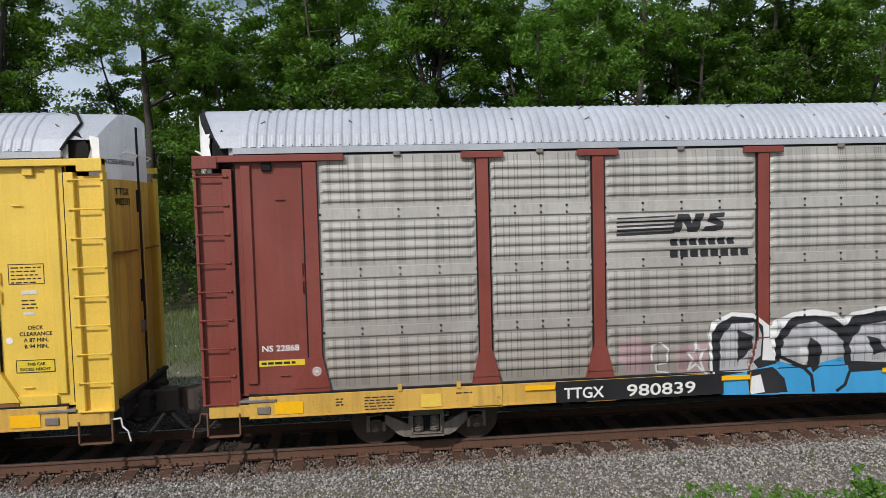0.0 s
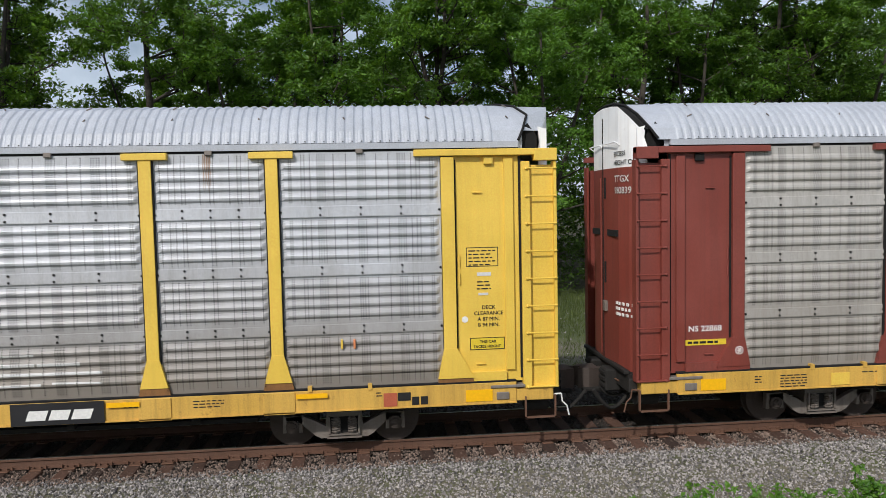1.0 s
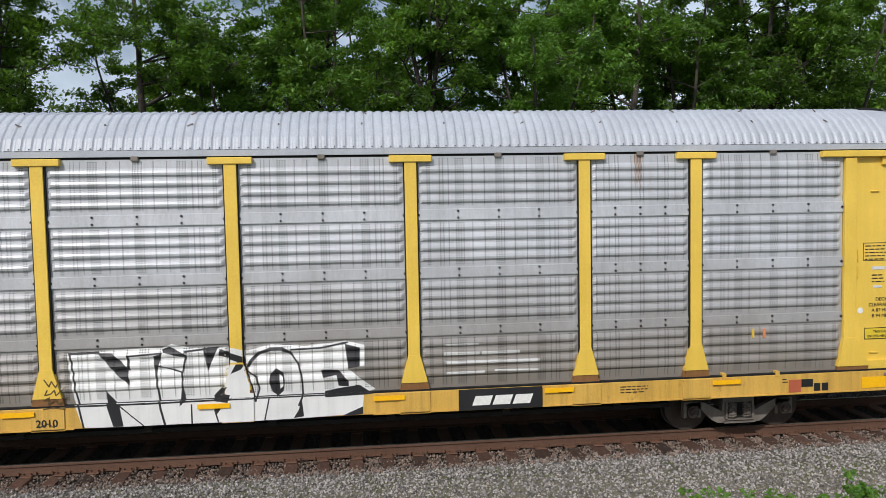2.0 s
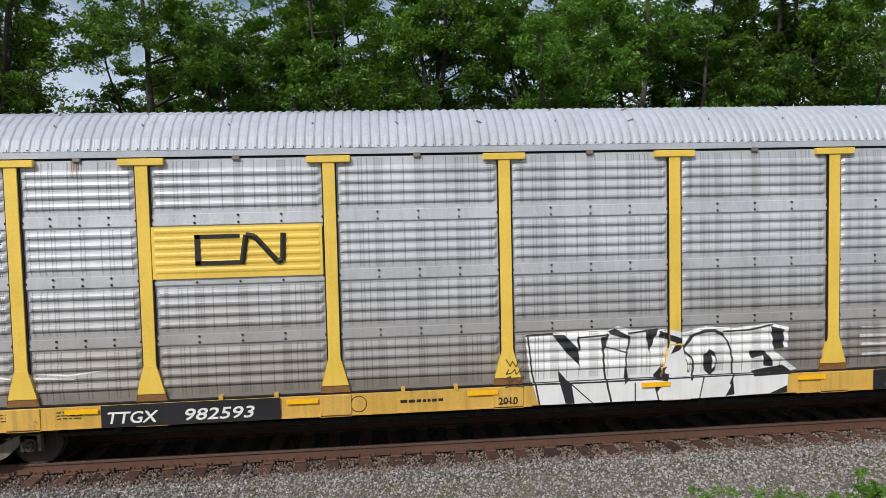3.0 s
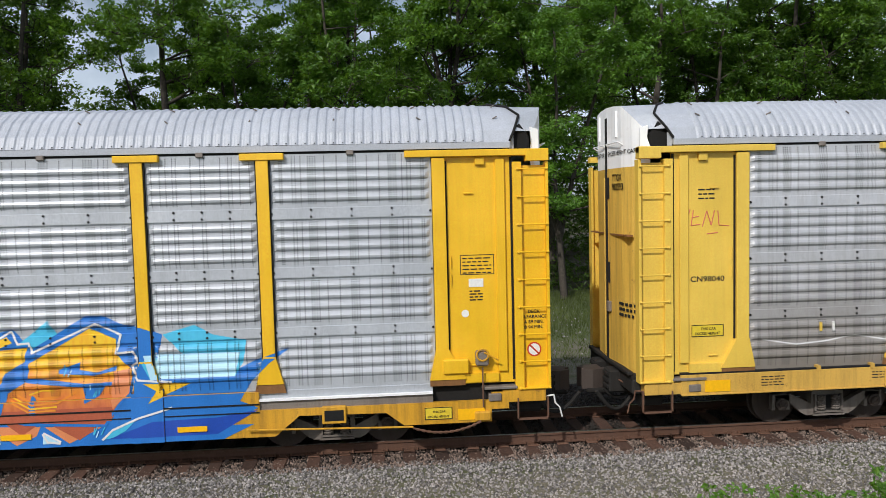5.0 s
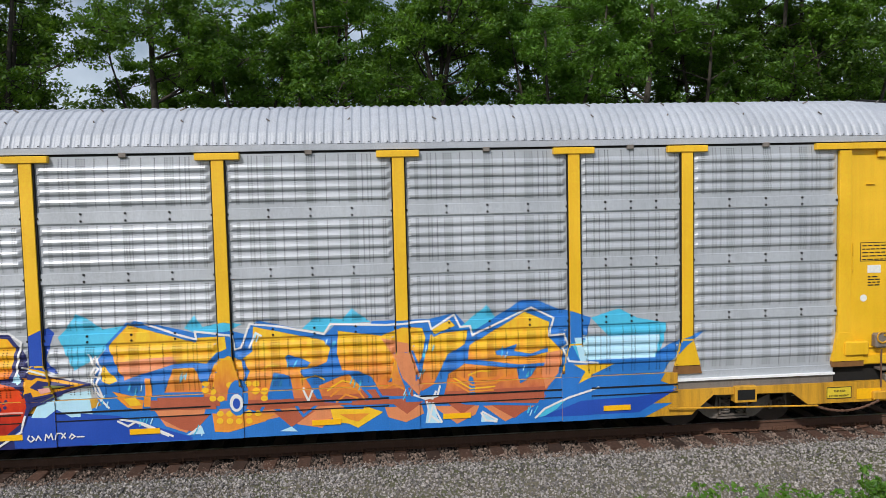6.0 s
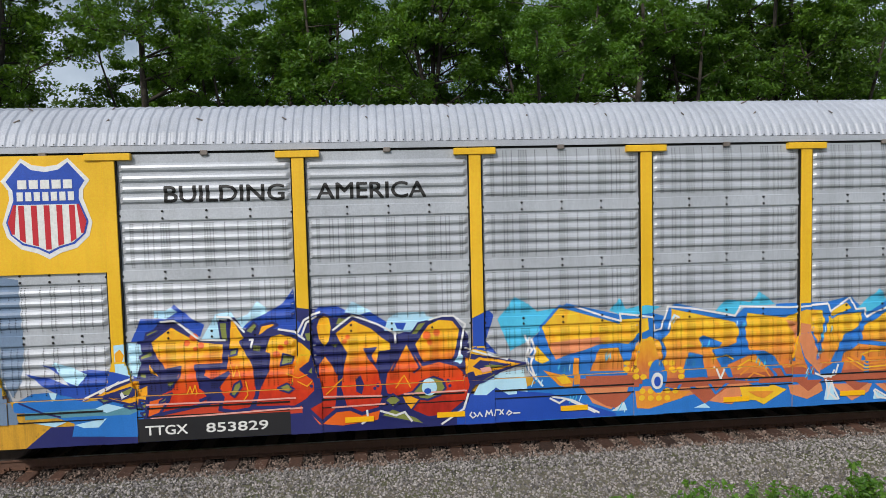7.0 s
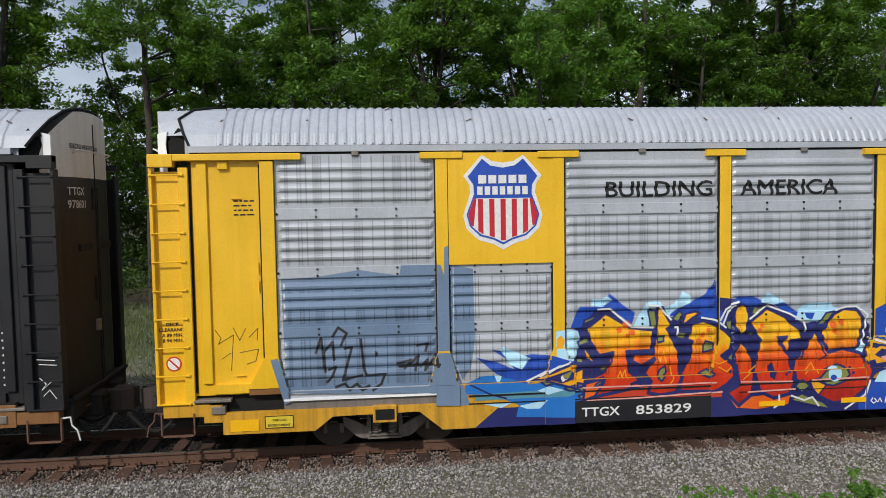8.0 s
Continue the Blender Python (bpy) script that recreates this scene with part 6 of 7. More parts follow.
ART.oval((-3.71, 1.96), 0.04, 0.04, 'orange', 5)
ART.oval((-2.21, 1.97), 0.06, 0.06, 'orange', 5)
ART.oval((-2.38, 1.93), 0.07, 0.07, 'orange', 5)
ART.oval((-2.33, 1.81), 0.05, 0.05, 'orange', 5)
ART.oval((-2.78, 1.45), 0.06, 0.06, 'orange', 5)
ART.oval((-2.68, 1.35), 0.05, 0.05, 'orange', 5)
ART.oval((-4.28, 1.25), 0.028, 0.028, 'navy', 5)
ART.oval((-4.33, 1.17), 0.028, 0.028, 'navy', 5)
ART.oval((-4.25, 1.13), 0.028, 0.028, 'navy', 5)
ART.oval((-3.28, 1.08), 0.028, 0.028, 'navy', 5)
ART.oval((-3.23, 1.12), 0.028, 0.028, 'navy', 5)
ART.oval((-2.03, 1.14), 0.028, 0.028, 'navy', 5)
ART.oval((-2.11, 1.11), 0.028, 0.028, 'navy', 5)
ART.oval((-2.01, 1.06), 0.028, 0.028, 'navy', 5)
ART.shape([(-4.83, 1.53), (-4.78, 1.73), (-4.61, 1.67), (-4.64, 1.57)], 'olive', 5, 'navy', 0.03)
ART.shape([(-4.89, 1.15), (-4.74, 1.22), (-4.62, 1.14), (-4.71, 1.08)], 'olive', 5, 'navy', 0.03)
ART.shape([(-5.65, 1.1), (-5.6, 1.24), (-5.5, 1.3), (-5.48, 1.2), (-5.59, 1.05)], 'olive', 5, 'navy', 0.03)
ART.shape([(-5.81, 2.29), (-5.68, 2.29), (-5.66, 1.96), (-5.77, 1.99)], 'olive', 5, 'navy', 0.03)
ART.shape([(-6.96, 2.16), (-6.76, 2.23), (-6.79, 2.17), (-6.98, 2.09)], 'olive', 5, 'navy', 0.03)
ART.shape([(-7.08, 1.78), (-6.89, 1.87), (-6.88, 1.77), (-7.06, 1.72)], 'olive', 5, 'navy', 0.03)
ART.shape([(-7.1, 1.5), (-6.99, 1.49), (-6.99, 1.41), (-7.1, 1.43)], 'olive', 5, 'navy', 0.03)
ART.shape([(-6.68, 1.34), (-6.53, 1.37), (-6.59, 1.24), (-6.68, 1.26)], 'olive', 5, 'navy', 0.03)
ART.shape([(-6.78, 1.04), (-6.63, 1.14), (-6.69, 1.04), (-6.8, 0.99)], 'olive', 5, 'navy', 0.03)
ART.shape([(-5.39, 2.13), (-5.24, 2.27), (-5.18, 2.21), (-5.28, 2.08)], 'olive', 5, 'navy', 0.03)
ART.shape([(-5.27, 1.91), (-5.11, 1.89), (-5.16, 1.76), (-5.29, 1.79)], 'olive', 5, 'navy', 0.03)
ART.shape([(-4.43, 2.07), (-4.29, 2.09), (-4.29, 1.91), (-4.39, 1.93)], 'olive', 5, 'navy', 0.03)
ART.shape([(-4.4, 1.41), (-4.29, 1.54), (-4.3, 1.36)], 'olive', 5, 'navy', 0.03)
ART.shape([(-3.92, 2.17), (-3.86, 2.31), (-3.71, 2.27), (-3.82, 2.17)], 'olive', 5, 'navy', 0.03)
ART.shape([(-4.04, 1.85), (-3.84, 1.88), (-3.91, 1.77)], 'olive', 5, 'navy', 0.03)
ART.shape([(-2.67, 1.94), (-2.52, 2.15), (-2.36, 2.18), (-2.54, 1.95)], 'olive', 5, 'navy', 0.03)
ART.shape([(-3.12, 0.87), (-2.98, 0.97), (-2.84, 0.86), (-2.99, 0.74)], 'olive', 5, 'navy', 0.03)
ART.shape([(-3.21, 0.61), (-2.99, 0.72), (-2.59, 0.55), (-2.42, 0.41), (-2.74, 0.49)], 'olive', 5, 'navy', 0.03)
ART.shape([(-1.58, 1.07), (-1.27, 1.23), (-1.16, 1.22), (-1.43, 1.11)], 'olive', 5, 'navy', 0.03)
ART.shape([(-7.75, 1.13), (-7.61, 1.17), (-7.55, 1.09), (-7.66, 1.06)], 'olive', 5, 'navy', 0.03)
ART.shape([(-7.34, 1.0), (-7.15, 1.05), (-7.15, 0.96), (-7.26, 0.96)], 'olive', 5, 'navy', 0.03)
ART.shape([(-7.1, 0.99), (-6.98, 1.03), (-7.01, 0.91)], 'olive', 5, 'navy', 0.03)
ART.shape([(-7.09, 0.86), (-6.99, 0.88), (-7.02, 0.77)], 'olive', 5, 'navy', 0.03)
ART.shape([(-5.65, 1.82), (-5.52, 1.84), (-5.54, 1.75), (-5.65, 1.73)], 'olive', 5, 'navy', 0.03)
ART.shape([(-1.75, 1.55), (-1.58, 1.51), (-1.5, 1.55), (-0.69, 1.38), (-1.12, 1.27), (-1.58, 1.19), (-1.61, 1.27), (-1.75, 1.24)], 'amber', 5, 'navy', 0.035)
ART.shape([(-1.61, 1.37), (-1.48, 1.48), (-0.93, 1.37), (-1.42, 1.28)], 'navy', 6)
ART.shape([(-1.42, 1.38), (-1.32, 1.39), (-1.07, 1.36), (-1.27, 1.31)], 'olive', 7)
ART.shape([(-1.49, 1.34), (-1.32, 1.36), (-1.28, 1.29), (-1.45, 1.26)], 'pinkline', 7)
ART.shape([(-7.88, 1.15), (-7.18, 1.41), (-7.09, 1.4), (-7.1, 1.26), (-6.97, 1.32), (-6.98, 1.06), (-7.1, 1.08), (-7.11, 0.98), (-7.61, 1.13)], 'amber', 5, 'navy', 0.035)
ART.shape([(-7.68, 1.18), (-7.23, 1.31), (-7.16, 1.26), (-7.17, 1.15), (-7.38, 1.09)], 'navy', 6)
ART.shape([(-7.42, 1.2), (-7.19, 1.3), (-7.26, 1.17)], 'olive', 7)
ART.shape([(-7.4, 1.18), (-7.37, 1.23), (-7.33, 1.16), (-7.26, 1.17), (-7.37, 1.11)], 'white', 8)
ART.shape([(-6.96, 1.06), (-6.61, 1.14), (-6.64, 1.05), (-6.79, 0.84), (-7.0, 0.76)], 'orange', 4, 'navy', 0.04)
ART.shape([(-6.88, 0.94), (-5.18, 0.96), (-4.5, 0.94), (-4.49, 0.73), (-5.95, 0.7), (-6.88, 0.73)], 'vermilion', 2)
ART.shape([(-4.41, 0.78), (-3.93, 0.7), (-3.19, 0.76), (-3.24, 0.54), (-3.83, 0.47), (-4.22, 0.52)], 'orange', 2)
ART.line([(-6.72, 2.34), (-6.51, 2.35), (-6.11, 2.01), (-5.72, 1.99)], 0.035, 'white', 6)
ART.line([(-5.82, 2.39), (-5.62, 2.37), (-5.4, 2.12)], 0.035, 'white', 6)
ART.line([(-4.84, 2.14), (-4.58, 2.09), (-4.42, 1.96)], 0.035, 'white', 6)
ART.line([(-4.52, 2.09), (-4.42, 2.28), (-4.26, 2.37), (-4.16, 2.4)], 0.035, 'white', 6)
ART.line([(-4.47, 2.01), (-4.38, 2.24), (-4.22, 2.33)], 0.035, 'white', 6)
ART.line([(-3.95, 2.09), (-3.63, 2.32), (-3.21, 2.16), (-2.92, 2.0), (-2.91, 1.83)], 0.035, 'white', 6)
ART.line([(-2.32, 2.2), (-2.12, 2.25), (-1.92, 2.25), (-1.72, 2.1), (-1.77, 1.91), (-1.83, 1.56)], 0.035, 'white', 6)
ART.line([(-1.73, 1.69), (-1.22, 1.52), (-1.0, 1.46)], 0.035, 'white', 6)
ART.line([(-3.19, 0.69), (-2.94, 0.6), (-2.79, 0.65), (-2.67, 0.49)], 0.035, 'white', 6)
ART.line([(-1.7, 0.91), (-1.78, 0.65), (-2.16, 0.41)], 0.035, 'white', 6)
ART.line([(-7.97, 1.13), (-7.51, 1.34), (-7.21, 1.44)], 0.035, 'white', 6)
ART.line([(-7.74, 1.2), (-7.41, 1.39)], 0.035, 'white', 6)
ART.line([(-3.42, 0.71), (-3.41, 0.55), (-3.51, 0.49)], 0.035, 'white', 6)
ART.line([(-0.69, 1.86), (-0.61, 1.66), (-0.68, 1.51), (-0.54, 1.46)], 0.035, 'white', 6)
ART.line([(-5.32, 1.98), (-5.27, 1.98), (-5.3, 1.85)], 0.035, 'white', 6)
ART.line([(-6.99, 0.99), (-6.5, 0.99), (-5.27, 0.98), (-4.6, 0.99)], 0.028, 'pinkline', 6)
ART.line([(-6.93, 0.76), (-6.13, 0.77), (-4.49, 0.82)], 0.028, 'pinkline', 6)
ART.line([(-4.13, 0.98), (-3.53, 0.96), (-3.17, 0.95)], 0.028, 'pinkline', 6)
ART.line([(-4.0, 0.79), (-3.12, 0.81)], 0.028, 'pinkline', 6)
ART.line([(-2.79, 0.96), (-1.73, 0.97)], 0.028, 'pinkline', 6)
ART.line([(-6.36, 1.13), (-6.31, 1.24), (-6.28, 1.13), (-6.23, 1.26), (-6.2, 1.12)], 0.018, 'amber', 6)
ART.line([(-5.64, 1.58), (-5.6, 1.38), (-5.54, 1.57), (-5.49, 1.36)], 0.018, 'amber', 6)
ART.line([(-5.41, 1.28), (-5.37, 1.08), (-5.44, 0.99)], 0.018, 'amber', 6)
ART.line([(-4.74, 1.39), (-4.54, 1.32), (-4.4, 1.37)], 0.018, 'amber', 6)
ART.line([(-4.55, 1.26), (-4.4, 1.17), (-4.32, 1.25)], 0.018, 'amber', 6)
ART.line([(-4.09, 1.02), (-3.82, 1.25)], 0.018, 'amber', 6)
ART.line([(-2.93, 1.07), (-2.78, 1.26), (-2.68, 1.07)], 0.018, 'amber', 6)
ART.line([(-6.01, 1.07), (-6.14, 1.02)], 0.05, 'navy', 6)
ART.line([(-6.44, 1.59), (-6.47, 1.42), (-6.63, 1.22)], 0.03, 'navy', 5)
ART.line([(-1.65, 0.59), (-1.68, 0.54), (-1.63, 0.49), (-1.57, 0.53), (-1.61, 0.58)], 0.022, 'white', 6)
ART.line([(-1.55, 0.51), (-1.51, 0.58), (-1.47, 0.51)], 0.022, 'white', 6)
ART.line([(-1.41, 0.5), (-1.39, 0.6), (-1.35, 0.54), (-1.31, 0.61), (-1.29, 0.51)], 0.022, 'white', 6)
ART.line([(-1.25, 0.51), (-1.23, 0.6), (-1.18, 0.6)], 0.022, 'white', 6)
ART.line([(-1.16, 0.52), (-1.1, 0.6)], 0.022, 'white', 6)
ART.line([(-1.16, 0.6), (-1.1, 0.52)], 0.022, 'white', 6)
ART.line([(-1.04, 0.52), (-1.0, 0.58), (-0.95, 0.54), (-1.01, 0.5)], 0.022, 'white', 6)
ART.line([(-0.92, 0.53), (-0.81, 0.53)], 0.022, 'white', 6)
ART.shape([(-0.57, 1.76), (-0.27, 2.1), (0.04, 2.39), (1.03, 2.14), (1.45, 2.2), (1.79, 2.1), (2.01, 2.31), (3.13, 2.05), (3.31, 2.22), (3.88, 2.19), (3.9, 2.23), (4.87, 2.23), (5.31, 2.32), (5.6, 1.99), (6.46, 2.5), (6.71, 2.5), (7.06, 2.34), (7.36, 2.27), (7.67, 2.15), (7.49, 1.44), (8.7, 1.46), (9.22, 1.69), (9.75, 1.86), (9.38, 1.61), (9.07, 1.3), (8.89, 1.0), (9.18, 0.88), (8.5, 0.46), (6.65, 0.45), (3.67, 0.5), (3.57, 0.4), (-0.87, 0.44), (-0.85, 0.91), (-0.52, 1.03), (-0.67, 1.29)], 'azure', 0)
ART.shape([(-0.85, 0.91), (-0.27, 0.84), (0.89, 0.43), (0.72, 0.4), (-0.87, 0.42)], 'royal', 1)
ART.shape([(6.75, 0.46), (7.46, 0.72), (8.5, 0.74), (9.18, 0.84), (8.5, 0.46)], 'royal', 1)
ART.shape([(-1.04, 2.28), (-0.86, 2.53), (-0.62, 2.4), (-0.46, 2.26), (0.03, 2.33), (-0.57, 1.8), (-0.94, 1.6), (-1.16, 2.16)], 'sea', 1)
ART.shape([(0.82, 2.23), (1.0, 2.44), (1.12, 2.24), (1.46, 2.31), (1.75, 2.26), (1.54, 2.16), (1.03, 2.14)], 'sea', 1)
ART.shape([(2.74, 2.15), (2.96, 2.34), (3.4, 2.28), (3.57, 2.46), (3.88, 2.22), (3.26, 2.2), (3.13, 2.07)], 'sea', 1)
ART.shape([(5.36, 2.05), (5.86, 2.44), (6.0, 2.22), (5.6, 1.99)], 'sea', 1)
ART.shape([(7.67, 2.15), (8.18, 2.29), (8.49, 2.12), (9.02, 2.01), (8.96, 1.65), (8.81, 1.41), (7.46, 1.41), (7.31, 1.72), (7.98, 1.82)], 'sea', 1)
ART.shape([(7.36, 1.82), (8.91, 1.81), (8.81, 1.41), (7.46, 1.41)], 'ice', 2)
ART.shape([(-0.41, 1.99), (-0.07, 2.34), (0.73, 2.1), (0.99, 2.01), (1.01, 2.09), (1.51, 2.1), (1.53, 1.86), (1.34, 1.78), (1.17, 1.6), (0.95, 1.63), (0.71, 1.62), (0.44, 1.61), (-0.15, 1.4), (-0.26, 1.55)], 'fade_gold', 3, 'azure', 0.045)
ART.shape([(0.61, 1.59), (0.98, 1.6), (1.1, 1.28), (1.09, 1.13), (0.43, 1.15)], 'fade_gold', 3, 'azure', 0.045)
ART.shape([(-0.55, 1.61), (-0.47, 1.69), (-0.23, 1.4), (-0.39, 1.33), (-0.53, 1.4)], 'gold', 3, 'azure', 0.04)
ART.shape([(-0.44, 1.27), (0.18, 1.09), (0.13, 0.88), (-0.12, 0.95)], 'tang', 3, 'azure', 0.04)
ART.shape([(-0.16, 1.11), (0.01, 1.15), (0.12, 1.0), (-0.06, 0.99)], 'gold', 4)
ART.shape([(0.17, 1.43), (0.26, 1.42), (0.27, 0.97), (0.15, 0.97)], 'tang', 4)
ART.shape([(-0.26, 1.71), (0.14, 1.75), (0.62, 1.77), (0.71, 1.66), (0.13, 1.5), (-0.15, 1.41)], 'salmon', 4)
ART.shape([(1.28, 1.64), (1.53, 1.78), (1.75, 1.66), (1.8, 1.39), (2.06, 1.06), (2.02, 0.96), (1.07, 1.02), (1.13, 1.28), (1.23, 1.52)], 'fade_gold', 2, 'azure', 0.04)
ART.shape([(1.92, 2.24), (2.37, 2.14), (3.1, 1.96), (3.22, 1.81), (3.15, 1.56), (2.94, 1.47), (2.71, 1.43), (2.84, 1.23), (3.01, 0.91), (2.72, 0.69), (2.56, 0.93), (2.49, 1.35), (2.27, 1.41), (2.14, 0.98), (2.0, 0.77), (1.6, 0.89), (1.83, 1.46), (1.73, 1.7), (1.89, 1.81)], 'fade_gold', 3, 'azure', 0.045)
ART.shape([(2.44, 1.68), (2.5, 1.73), (2.86, 1.58), (2.8, 1.5), (2.5, 1.52)], 'azure', 4)
ART.shape([(2.23, 1.41), (2.44, 1.4), (2.32, 1.19)], 'azure', 4)
ART.shape([(3.31, 2.12), (4.05, 2.0), (4.4, 2.14), (4.76, 2.11), (4.82, 1.92), (4.7, 1.33), (4.57, 1.68), (4.27, 1.74), (4.36, 1.35), (4.51, 0.92), (4.03, 0.95), (3.85, 1.26), (3.64, 1.38), (3.36, 1.4), (3.28, 1.7)], 'fade_gold', 3, 'azure', 0.045)
ART.shape([(3.03, 0.93), (2.95, 1.18), (3.28, 1.31), (3.49, 1.38), (3.85, 0.96), (3.73, 0.87)], 'fade_gold', 3, 'azure', 0.045)
ART.shape([(4.05, 1.94), (4.5, 1.84), (4.74, 1.13), (4.66, 0.95), (4.39, 1.25), (4.29, 1.55)], 'salmon', 4)
ART.shape([(4.86, 1.98), (5.01, 2.0), (5.55, 2.04), (5.49, 1.77), (5.18, 1.59), (4.95, 1.12), (4.7, 0.98), (4.6, 1.24), (4.81, 1.73)], 'fade_gold', 3, 'azure', 0.045)
ART.shape([(4.88, 2.08), (5.22, 2.22), (5.33, 2.1), (4.94, 1.94)], 'gold', 4, 'azure', 0.03)
ART.shape([(5.52, 1.77), (6.51, 2.32), (6.96, 2.12), (6.93, 1.87), (7.19, 1.59), (7.16, 1.35), (7.03, 1.13), (6.84, 0.89), (6.71, 0.69), (5.46, 0.77), (5.05, 0.89), (5.16, 1.29), (5.49, 1.49)], 'fade_gold', 3, 'azure', 0.045)
ART.shape([(5.99, 1.63), (6.36, 1.75), (6.32, 1.62), (6.61, 1.57), (6.91, 1.66), (6.91, 1.59), (6.56, 1.52), (6.01, 1.57)], 'azure', 4)
ART.shape([(6.36, 1.32), (6.74, 1.37), (6.61, 1.17), (6.4, 1.07)], 'azure', 4)
ART.shape([(5.47, 1.52), (6.4, 1.39), (7.06, 1.41), (7.05, 1.36), (6.4, 1.32), (5.47, 1.44)], 'azure', 4)
ART.shape([(6.88, 1.57), (7.14, 1.61), (7.09, 1.2), (6.84, 0.96), (6.8, 1.22)], 'salmon', 4)
ART.shape([(5.52, 1.14), (5.57, 1.29), (5.61, 1.13), (5.63, 0.78), (5.52, 0.78)], 'azure', 4)
ART.line([(5.47, 1.29), (5.67, 1.38), (6.01, 1.34), (5.94, 1.18), (5.67, 1.16), (5.55, 1.24)], 0.03, 'tang', 5)
ART.line([(5.31, 1.25), (5.57, 1.08), (5.98, 1.1), (6.24, 1.25)], 0.03, 'tang', 5)
ART.line([(5.23, 1.15), (5.51, 0.97), (5.93, 0.98)], 0.03, 'tang', 5)
ART.line([(3.18, 1.0), (3.38, 1.15), (3.63, 1.09), (3.75, 0.92)], 0.03, 'tang', 5)
ART.line([(3.28, 0.9), (3.43, 1.02), (3.63, 0.95)], 0.03, 'tang', 5)
ART.line([(4.08, 1.1), (4.24, 1.16), (4.41, 1.07)], 0.03, 'tang', 5)
ART.line([(4.04, 1.25), (4.19, 1.29), (4.34, 1.23)], 0.03, 'tang', 5)
ART.line([(3.39, 1.55), (3.74, 1.56), (4.04, 1.49)], 0.03, 'tang', 5)
ART.line([(5.52, 1.24), (5.72, 1.3), (5.9, 1.29)], 0.025, 'gold', 5)
ART.line([(5.26, 1.2), (5.55, 1.02), (5.96, 1.04)], 0.025, 'gold', 5)
ART.line([(3.13, 1.1), (3.38, 1.24), (3.58, 1.19)], 0.025, 'gold', 5)
ART.line([(2.69, 1.29), (2.94, 1.35), (3.08, 1.27)], 0.025, 'gold', 5)
ART.line([(2.06, 1.47), (2.16, 1.56), (2.35, 1.54)], 0.025, 'gold', 5)
ART.line([(0.21, 2.32), (0.73, 2.13), (1.02, 2.04), (1.0, 2.17), (1.59, 2.09), (1.63, 1.84), (1.74, 1.88), (1.88, 2.26)], 0.035, 'white', 5)
ART.line([(1.88, 2.26), (2.37, 2.2), (3.1, 2.05), (3.21, 2.21), (4.15, 2.16), (4.86, 2.2), (4.9, 2.06), (5.29, 2.29), (5.39, 2.08), (5.56, 2.09), (5.6, 1.93), (6.62, 2.37), (7.01, 2.17), (6.92, 1.87), (7.19, 1.89), (7.26, 1.71), (7.16, 1.65), (7.26, 1.42), (7.78, 1.36)], 0.035, 'white', 5)
ART.line([(-0.6, 1.82), (-0.65, 1.69), (-0.56, 1.61), (-0.67, 1.47), (-0.61, 1.23), (-0.4, 0.98)], 0.035, 'white', 5)
ART.line([(-0.27, 0.75), (-0.11, 0.66), (0.01, 0.73), (0.52, 0.47)], 0.035, 'white', 5)
ART.line([(4.79, 0.83), (4.84, 0.6), (4.99, 0.47)], 0.035, 'white', 5)
ART.line([(5.72, 0.59), (5.79, 0.46), (5.98, 0.43)], 0.035, 'white', 5)
ART.line([(6.66, 0.46), (6.82, 0.61), (7.24, 0.79), (7.78, 0.94)], 0.035, 'white', 5)
ART.line([(0.86, 0.48), (1.04, 0.6)], 0.035, 'white', 5)
ART.line([(1.87, 1.87), (1.98, 2.11), (2.07, 2.06)], 0.035, 'white', 5)
ART.line([(2.73, 1.14), (2.81, 0.94), (2.88, 1.11)], 0.035, 'white', 5)
ART.line([(4.62, 0.94), (4.89, 0.88), (4.95, 1.0)], 0.035, 'white', 5)
ART.shape([(0.26, 0.99), (1.15, 0.94), (1.08, 0.73), (0.81, 0.5), (0.48, 0.63)], 'salmon', 2)
ART.shape([(2.31, 0.85), (3.13, 0.92), (3.4, 0.81), (3.02, 0.47), (2.62, 0.55)], 'salmon', 2)
ART.shape([(4.08, 0.77), (4.7, 0.78), (4.74, 0.63), (4.43, 0.5), (4.13, 0.6)], 'salmon', 2)
ART.shape([(4.89, 0.75), (5.69, 0.72), (5.62, 0.57), (5.3, 0.42)], 'salmon', 2)
ART.shape([(5.75, 0.71), (6.74, 0.71), (6.13, 0.42)], 'salmon', 2)
ART.shape([(1.36, 0.88), (2.14, 0.88), (2.43, 0.71), (1.54, 0.54), (1.3, 0.58)], 'salmon', 2)
# rust-coloured bands paint in the shadow line under the sill's lip
ART.shape([(0.26, 1.07), (1.31, 1.03), (1.31, 0.88), (0.25, 0.9)], 'rust', 4)
ART.shape([(1.65, 1.01), (3.08, 0.96), (3.07, 0.85), (1.65, 0.89)], 'rust', 4)
ART.shape([(3.53, 0.9), (4.43, 0.91), (4.43, 0.82), (3.52, 0.83)], 'rust', 4)
ART.shape([(4.76, 0.92), (6.82, 0.89), (6.82, 0.77), (4.76, 0.81)], 'rust', 4)
ART.shape([(3.17, 0.78), (3.72, 0.76), (3.74, 0.81), (4.05, 0.69), (3.62, 0.44), (3.47, 0.52), (3.22, 0.56)], 'gold', 4)
ART.shape([(3.32, 0.69), (3.82, 0.68), (3.62, 0.55), (3.47, 0.6)], 'tang', 5)
ART.shape([(4.82, 0.82), (4.9, 0.8), (4.96, 0.56), (5.04, 0.45), (4.76, 0.46)], 'ice', 4)
ART.shape([(5.73, 0.59), (6.0, 0.43), (5.71, 0.43)], 'ice', 4)
